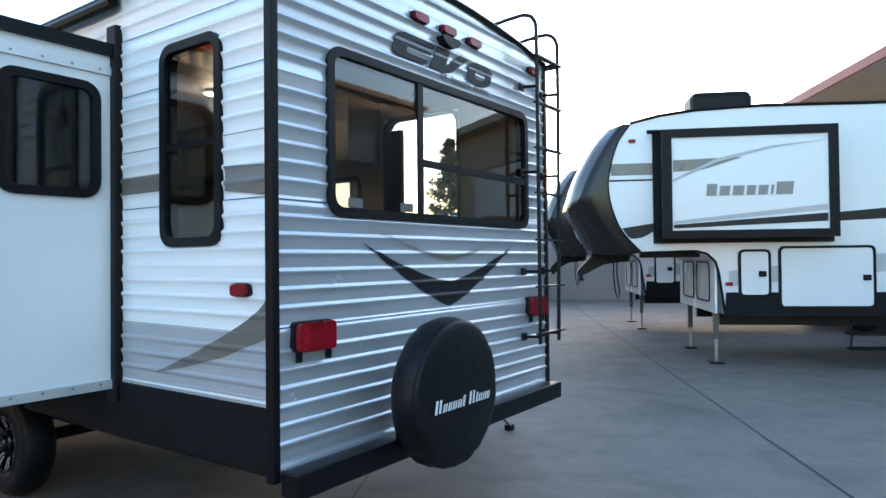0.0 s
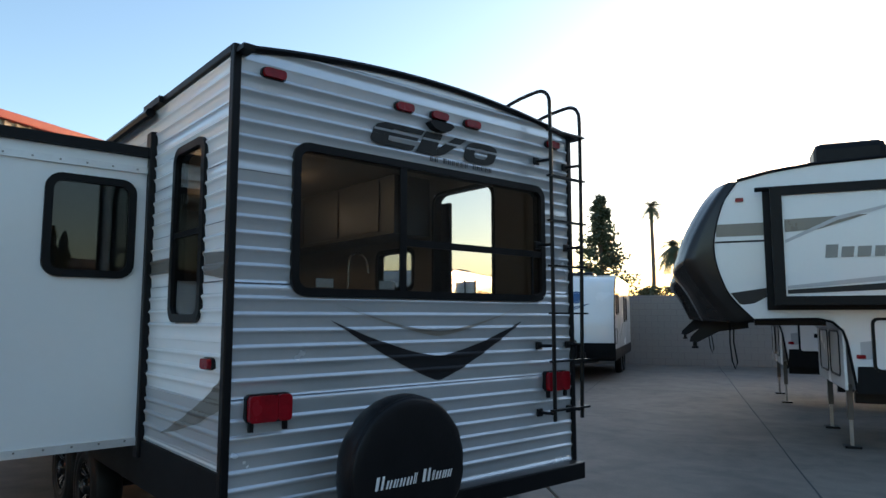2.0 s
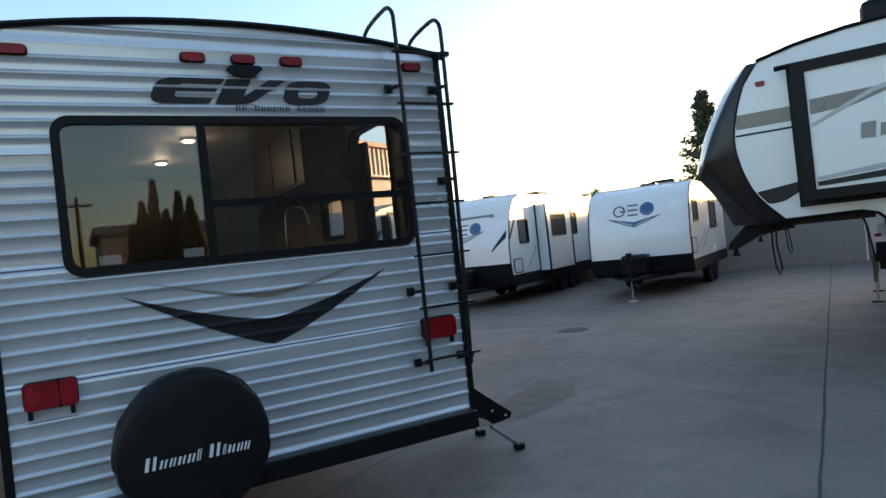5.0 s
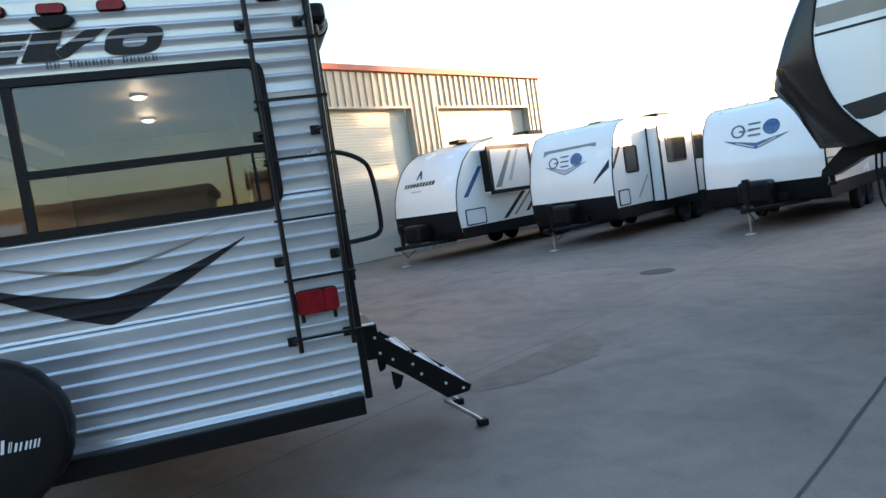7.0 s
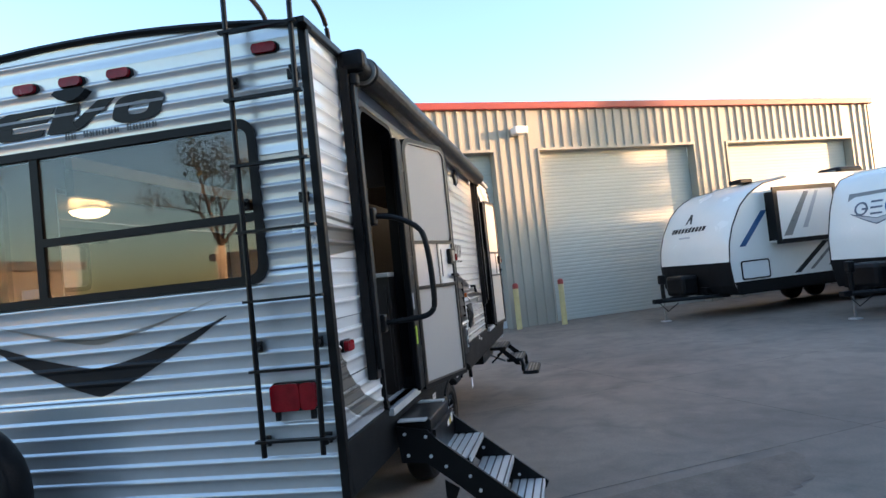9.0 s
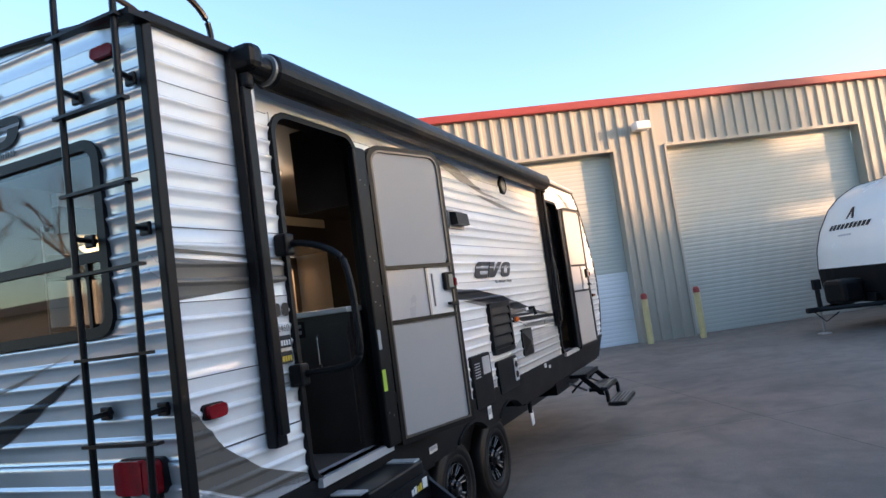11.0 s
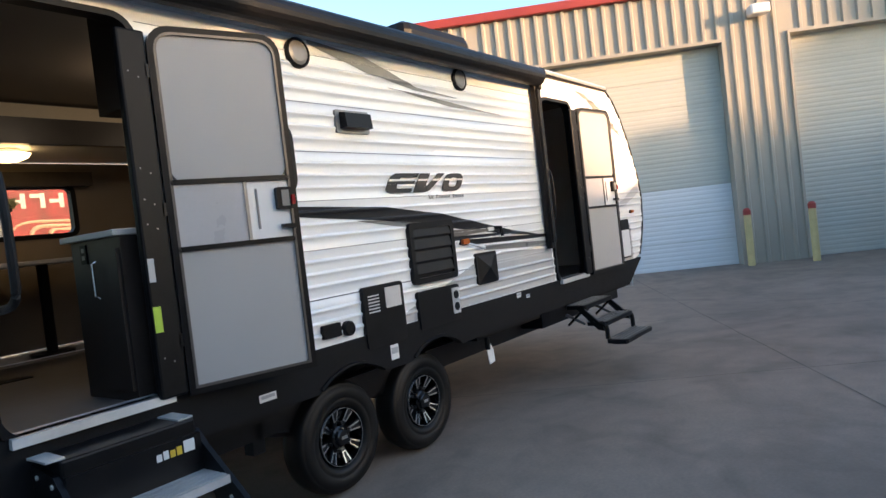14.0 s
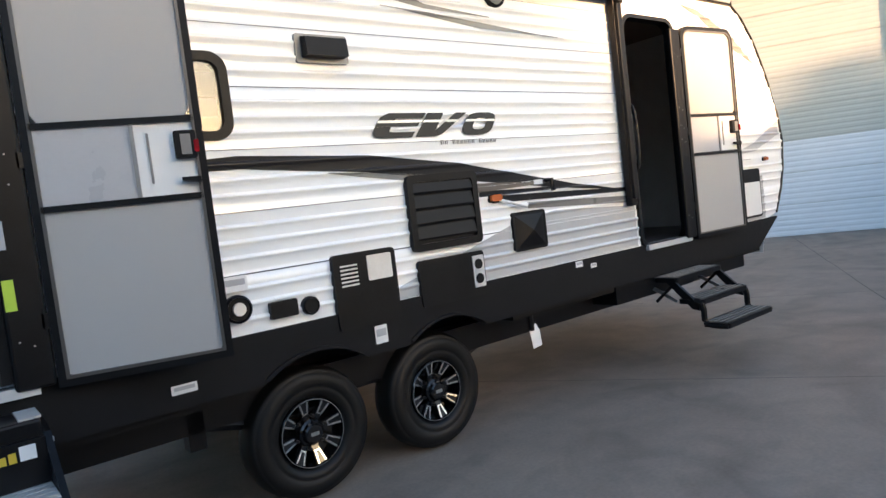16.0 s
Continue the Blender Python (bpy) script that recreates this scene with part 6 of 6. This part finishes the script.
        ringlogo(cx + 0.32, z0, 0.17, 0.16, M_BLUE)
        pts = [(cx + 0.32 + 0.12 * math.cos(k * math.tau / 16), z0 + 0.115 * math.sin(k * math.tau / 16)) for k in range(16)]
        part("emblem_globe", slab(B(), pts, fF, 0.003, 0.006), M_BLUE, cap)
        zc, wv = (1.70, 0.66) if kind == "c" else (1.78, 0.6)
        ab = lambda u: abs(u - cx) / wv
        part("chevron", decal(fF, cx - wv, cx + wv, lambda u: zc + 0.13 + 0.13 * ab(u), lambda u: zc + 0.25 * ab(u) ** 1.15, 32, 0.004, False), M_BLUE2, cap)
        part("chevron_fill", decal(fF, cx - wv * 0.86, cx + wv * 0.86, lambda u: zc + 0.115 + 0.12 * ab(u), lambda u: zc + 0.025 + 0.235 * ab(u) ** 1.15, 32, 0.008, False), M_BLUE if kind == "c" else M_LTGREY, cap)
        for sg in (-1, 1):
            part("chevron_glint", slab(B(), [(cx + sg * 0.03, zc + 0.06), (cx + sg * wv * 0.6, zc + 0.19), (cx + sg * wv * 0.62, zc + 0.165), (cx + sg * 0.05, zc + 0.035)], fF, 0.011, 0.013), M_LTGREY, cap)
        if kind == "b":
            part("dark_panel", decal(fF, -0.75, 0.8, lin((-0.75, 2.46), (0.8, 2.46)), lin((-0.75, 2.3), (-0.6, 2.38), (0.6, 2.4), (0.8, 2.36)), 20, 0.003, False), M_MIDGREY, cap)
            win(0.75, 1.35, 1.62, 2.24)
            win(2.35, 3.45, 1.74, 2.36, lambda u, z, o=0.0: (1.55 + o, u, z))
            part("slide_out", bx(1.2, 1.55, 2.0, 4.0, 0.78, 2.66), M_FIBRE, t, "white slide-out room")
            for y in (2.0, 4.0):
                part("slide_trim", bx(1.53, 1.57, y - 0.03, y + 0.03, 0.76, 2.7), M_BLACK, t)
                part("slide_trim", bx(1.22, 1.25, y - 0.03, y + 0.03, 0.76, 2.7), M_BLACK, t)
            win(4.4, 5.4, 1.74, 2.4)
            hatch_(0.25, 0.75, 0.85, 1.2)
            slant(0.05, 0.7, 1.75, 2.55, 0.12, M_DKGREY)
            slant(1.2, 1.8, 0.95, 1.5, 0.06, M_MIDGREY)
            part("swoosh", decal(fF, 0.75, 1.15, lin((0.75, 1.5), (1.15, 2.0)), lin((0.75, 1.45), (1.15, 1.8)), 8, 0.004, False), M_DKGREY, cap)
        else:
            win(0.6, 1.2, 1.7, 2.2)
            win(3.0, 4.0, 1.5, 2.2)
            hatch_(0.1, 0.7, 0.95, 1.3)
            slant(0.9, 2.2, 1.0, 1.5, 0.15, M_MIDGREY)
            slant(1.6, 3.0, 1.05, 1.6, 0.1, M_DKGREY)
            part("front_marker", slab(B(), rrect(-0.95, -0.87, 2.6, 2.63, 0.01, 2), fF, 0.0, 0.02), M_AMBER, cap)
    return t


M_PANE = mat("dark_window_pane", (0.015, 0.015, 0.016), 0.05, vary=0.1, bump=0.0, coat=0.3)
M_BLUE2 = mat("slate_vinyl_graphic", (0.10, 0.12, 0.16), 0.3, vary=0.15, scale=4, bump=0.02)
row_trailer((-13.8, 4.46), [(0.12, 0.5), (-0.02, 0.75), (-0.08, 1.25), (-0.03, 1.7), (0.12, 2.1), (0.4, 2.55), (0.75, 2.85), (1.2, 3.05), (1.9, 3.15)], 1.28, 8.0, "white travel trailer with rounded nose beside the service building", "a")
row_trailer((-11.17, 7.6), [(0.1, 0.5), (0.0, 0.75), (-0.06, 1.1), (-0.05, 1.6), (0.1, 2.2), (0.28, 2.6), (0.5, 2.82), (0.9, 2.93)], 1.12, 7.6, "white travel trailer with grey swoosh graphics and slide-out open", "b")
row_trailer((-7.64, 10.29), [(0.1, 0.45), (0.0, 0.7), (-0.06, 1.0), (-0.04, 1.5), (0.1, 2.1), (0.25, 2.4), (0.45, 2.58), (0.8, 2.68)], 0.96, 5.6, "compact white travel trailer with blue emblem on its front", "c")

M_BANNER = mat("red_banner_print", (0.30, 0.015, 0.03), 0.5, vary=0.8, scale=2.5, bump=0.0)


M_SHED = mat("brown_steel_siding", (0.17, 0.145, 0.12), 0.55, vary=0.12, scale=1)
# ---- trees, pole and far buildings ----
def leafy(bm, c, n, sx, sz, size, rng):
    """n small leaf blades scattered in a clump round c."""
    for _ in range(n):
        while True:
            p = Vector((rng.uniform(-1, 1), rng.uniform(-1, 1), rng.uniform(-1, 1)))
            if p.length < 1:
                break
        p = Vector(c) + Vector((p.x * sx, p.y * sx, p.z * sz))
        a = Vector((rng.gauss(0, 1), rng.gauss(0, 1), rng.gauss(0, 0.6))).normalized() * size * rng.uniform(0.6, 1.4)
        b = a.cross(Vector((rng.gauss(0, 1), rng.gauss(0, 1), rng.gauss(0, 1)))).normalized() * size * 0.45
        bm.faces.new([bm.verts.new(q) for q in (p - a, p + b, p + a, p - b)])


def conifer(x, y, h, r, seed, label="tall dark conifer behind the yard"):
    rng = random.Random(seed)
    t = thing("conifer", label, "tree", pose(x, y, 0))
    part("trunk", tube(B(), [(0, 0, 0), (0.05, 0, h * 0.5), (0, 0, h * 0.97)], [0.22, 0.12, 0.02], 8), M_BARK, t)
    limbs, bm = B(), B()
    for k in range(90):
        f = (k + 0.5) / 90
        z = h * (0.08 + 0.9 * f)
        rr = r * (1 - f) ** 0.9 * rng.uniform(0.6, 1.12)
        a = rng.uniform(0, math.tau)
        tip = Vector((rr * math.cos(a), rr * math.sin(a), z + rr * 0.25))
        tube(limbs, [(0, 0, z), tip], [0.03, 0.008], 4)
        for q in (0.45, 0.75, 1.0):
            leafy(bm, tip * q + Vector((0, 0, z * (1 - q))), 30, (0.28 * r * 0.6 + 0.08) * (1.1 - 0.5 * f), 0.34, 0.13, rng)
    part("limbs", limbs, M_BARK, t)
    part("crown", bm, M_LEAF, t)
    return t


def palm(x, y, h, seed, r=1.1):
    rng = random.Random(seed)
    t = thing("palm_tree", "tall slender palm with a ragged crown", "tree", pose(x, y, 0))
    part("trunk", tube(B(), [(0, 0, 0), (0.1, 0, h * 0.5), (0, 0, h)], [0.22, 0.17, 0.14], 8), M_BARK, t)
    bm = B()
    for k in range(34):
        a, e = rng.uniform(0, math.tau), rng.uniform(-0.9, 1.1)
        L = r * rng.uniform(0.8, 1.15)
        d = Vector((math.cos(a) * math.cos(e), math.sin(a) * math.cos(e), math.sin(e)))
        s = d.cross(Vector((0, 0, 1))).normalized()
        pts = [Vector((0, 0, h)) + d * L * q + Vector((0, 0, -0.5 * L * q * q)) for q in (0, 0.3, 0.6, 0.85, 1.0)]
        for p, q in zip(pts, pts[1:]):
            for sd in (-1, 1):
                for m_ in range(3):
                    c = p + (q - p) * (m_ / 3)
                    bm.faces.new([bm.verts.new(v) for v in (c, c + (q - p) * 0.3, c + (q - p) * 0.55 + s * sd * 0.26 * r + Vector((0, 0, -0.1)))])
    part("crown", bm, M_LEAF, t)


def broadleaf(x, y, h, r, seed, bare=False, label="broad-crowned olive-green tree beyond the wall"):
    rng = random.Random(seed)
    t = thing("tree", label, "tree", pose(x, y, 0))
    limbs, bm = B(), B()
    tube(limbs, [(0, 0, 0), (0.1, 0.05, h * 0.25), (0.05, 0.1, h * 0.45)], [0.28, 0.2, 0.14], 8)

    def grow(p, d, L, w, lvl):
        q = p + d * L * 0.5 + Vector((rng.gauss(0, 0.06), rng.gauss(0, 0.06), 0)) * L
        e = p + d * L
        tube(limbs, [p, q, e], [w, w * 0.75, w * 0.5], 5 if lvl < 2 else 4, False)
        if lvl >= (4 if bare else 3):
            if not bare:
                leafy(bm, e, 26, r * 0.2, r * 0.16, 0.13, rng)
            return
        for _ in range(3):
            nd = (d + Vector((rng.gauss(0, 0.55), rng.gauss(0, 0.55), rng.gauss(0.12, 0.35)))).normalized()
            grow(e, nd, L * rng.uniform(0.6, 0.85), w * 0.55, lvl + 1)

    for k in range(4):
        a = k * math.tau / 4 + rng.uniform(-0.4, 0.4)
        grow(Vector((0.05, 0.1, h * 0.42)), Vector((math.cos(a) * 0.6, math.sin(a) * 0.6, 0.8)).normalized(), h * 0.22, 0.1, 1)
    part("trunk", limbs, M_BARK, t, "branching trunk and limbs")
    if not bare:
        part("crown", bm, M_LEAF2, t)
    else:
        bm.free()


conifer(-20.7, 29.9, 8.8, 2.7, 3)
palm(-29.0, 48.6, 11.3, 5, 1.15)
palm(-19.5, 36.0, 6.1, 6, 1.3)
palm(-17.6, 36.5, 5.2, 16, 1.1)
broadleaf(-27.8, 27.0, 4.6, 1.6, 7)
broadleaf(-24.6, 30.5, 4.6, 2.2, 8)
broadleaf(-20.0, 34.0, 3.9, 1.5, 9)
broadleaf(-35.0, 24.5, 4.4, 1.6, 11)
# towards the street, seen in the window glass
for k, (x, y, h, r) in enumerate(((40, 2.6, 7.0, 0.9), (41, 3.3, 8.2, 0.9), (40.5, 4.0, 8.9, 0.9), (41.2, 4.7, 8.3, 0.9), (40, 5.3, 8.7, 0.9), (40.6, 6.1, 7.6, 0.9))):
    conifer(x, y, h * (0.72 + 0.08 * (k % 3)), 1.0, 20 + k, "conifer in a ragged street row")
broadleaf(26.5, -14.0, 10.0, 4.0, 31)
broadleaf(19.0, -23.0, 10.0, 4.0, 33, True, "bare branching tree by the street")
broadleaf(15.0, -26.0, 9.0, 4.0, 34, True, "bare branching tree by the street")
pl = thing("utility_pole", "wooden utility pole with crossarm", "utility pole", pose(40, -0.2, 0))
part("pole", tube(B(), [(0, 0, 0), (0, 0, 7.0)], [0.15, 0.1], 8), M_BARK, pl)
part("crossarm", bx(-0.06, 0.06, -0.8, 0.8, 6.4, 6.53), M_BARK, pl)
for y in (-0.8, -0.3, 0.3, 0.8):
    part("insulator", bx(-0.04, 0.04, y - 0.035, y + 0.035, 6.53, 6.68), M_MIDGREY, pl)
for k, (x0, x1, y0, y1, h) in enumerate(((44, 56, -24, -2, 4.6), (43, 55, 1, 26, 4.9), (24, 34, -44, -28, 4.4))):
    h0 = thing("street_building", "low tan street building with flat roof", "building", pose(x0, y0, 0))
    part("wall", bx(0, x1 - x0, 0, y1 - y0, 0, h), M_STUCCO, h0)
    part("roof", bx(-0.4, x1 - x0 + 0.4, -0.4, y1 - y0 + 0.4, h, h + 0.5), M_BLOCK, h0)
    n = int((y1 - y0) / 4)
    for i in range(n):
        part("window", bx(-0.05, 0.02, 1 + i * 4, 3 + i * 4, 1.0, 2.6), M_PANE, h0)

# added house, never in view: its roofline shades the trailer's door side from the low sun
home = thing("sun_blocker_house", "added unseen stucco house with pitched roof that blocks the low sun", "house", pose(-14.6, 60.0, 0))
part("wall", bx(0, 8.0, 0, 9, 0, 6.2), M_STUCCO, home)
part("wing", bx(-8.0, -0.02, 1, 8, 0, 6.5), M_STUCCO, home)
roof_ = slab(B(), [(-0.4, 6.1), (8.4, 6.1), (4.0, 8.7)], lambda u, v, d: (u, d, v), -0.4, 9.4)
part("roof", roof_, M_SHED, home)
part("wing_roof", bx(-8.4, -0.42, 0.6, 8.4, 6.502, 6.8), M_SHED, home)
for u in (1.2, 5.4, -3.0, -6.5):
    for z in (1.0, 3.9):
        part("window", bx(u, u + 1.3, -0.04 if u > 0 else 0.96, 0.02 if u > 0 else 1.02, z, z + 1.4), M_PANE, home)

# added brown block beside the yard, a stand-in that darkens the rear window's reflection
shed = thing("reflection_blocker", "added tall brown block that darkens the rear window's reflection", "shed", pose(10.5, 2.65, 0))
part("wall", bx(0, 5, 0, 11, 0, 6.2), M_SHED, shed)
for k in range(28):
    part("wall_rib", bx(-0.008, 0.0, 0.1 + k * 0.4, 0.16 + k * 0.4, 0.0, 6.2), M_SHED, shed)
part("roof", bx(-0.15, 5.15, -0.15, 11.15, 6.2, 6.35), M_SHED, shed)

# on the far side of the yard, seen through the trailer's windows
bd = thing("red_banner", "red and black banner with pale swirls on a frame", "banner", pose(-5.4, -9.0, 0))
part("sheet", bx(-1.3, 0.8, -0.02, 0.0, 1.6, 3.15), M_BANNER, bd)
for x in (-1.2, 0.7):
    part("post", bx(x - 0.04, x + 0.04, -0.1, -0.03, 0, 3.2), M_ALU, bd)
for k in range(6):
    a = -1.25 + k * 0.33
    part("lettering_block", bx(a, a + 0.08, 0.004, 0.008, 2.78, 3.05), M_PAPER, bd)
    part("lettering_block", bx(a + 0.082, a + 0.25, 0.004, 0.008, 2.97 - 0.1 * (k % 2), 3.04 - 0.1 * (k % 2)), M_PAPER, bd)
for k, (rx_, rz_, w_) in enumerate(((0.95, 0.32, 0.03), (0.62, 0.20, 0.04), (0.3, 0.1, 0.05))):
    loop = [(-0.25 + rx_ * math.cos(a * math.tau / 28), 0.01, 2.3 + rz_ * math.sin(a * math.tau / 28) * (1 + 0.3 * math.cos(a * math.tau / 14))) for a in range(29)]
    part("swirl", tube(B(), loop, [w_ * (0.4 + 0.6 * abs(math.sin(a * math.tau / 28 + k))) for a in range(29)], 6), M_CREAMIN, bd)
part("dark_field", bx(-1.3, 0.8, 0.001, 0.004, 1.6, 1.95), M_DKGREY, bd)
broadleaf(-3.9, -9.5, 3.6, 1.4, 41, False, "bushy yellow-green tree beside a banner")


# ---- single blocks of the boundary wall where it stands open to view ----
block_mesh = bpy.data.meshes.new("block")
bb = bx(0.005, 0.4, -0.01, 0.006, 0.006, 0.203)
bb.to_mesh(block_mesh)
bb.free()
block_mesh.materials.append(M_BLOCK)
for r in range(11):
    for c in range(-17, 10):
        ob = new("block", block_mesh)
        ob.parent = bw
        ob.location = (c * 0.41 + (0.205 if r % 2 else 0), random.uniform(-0.002, 0.003), r * 0.208)
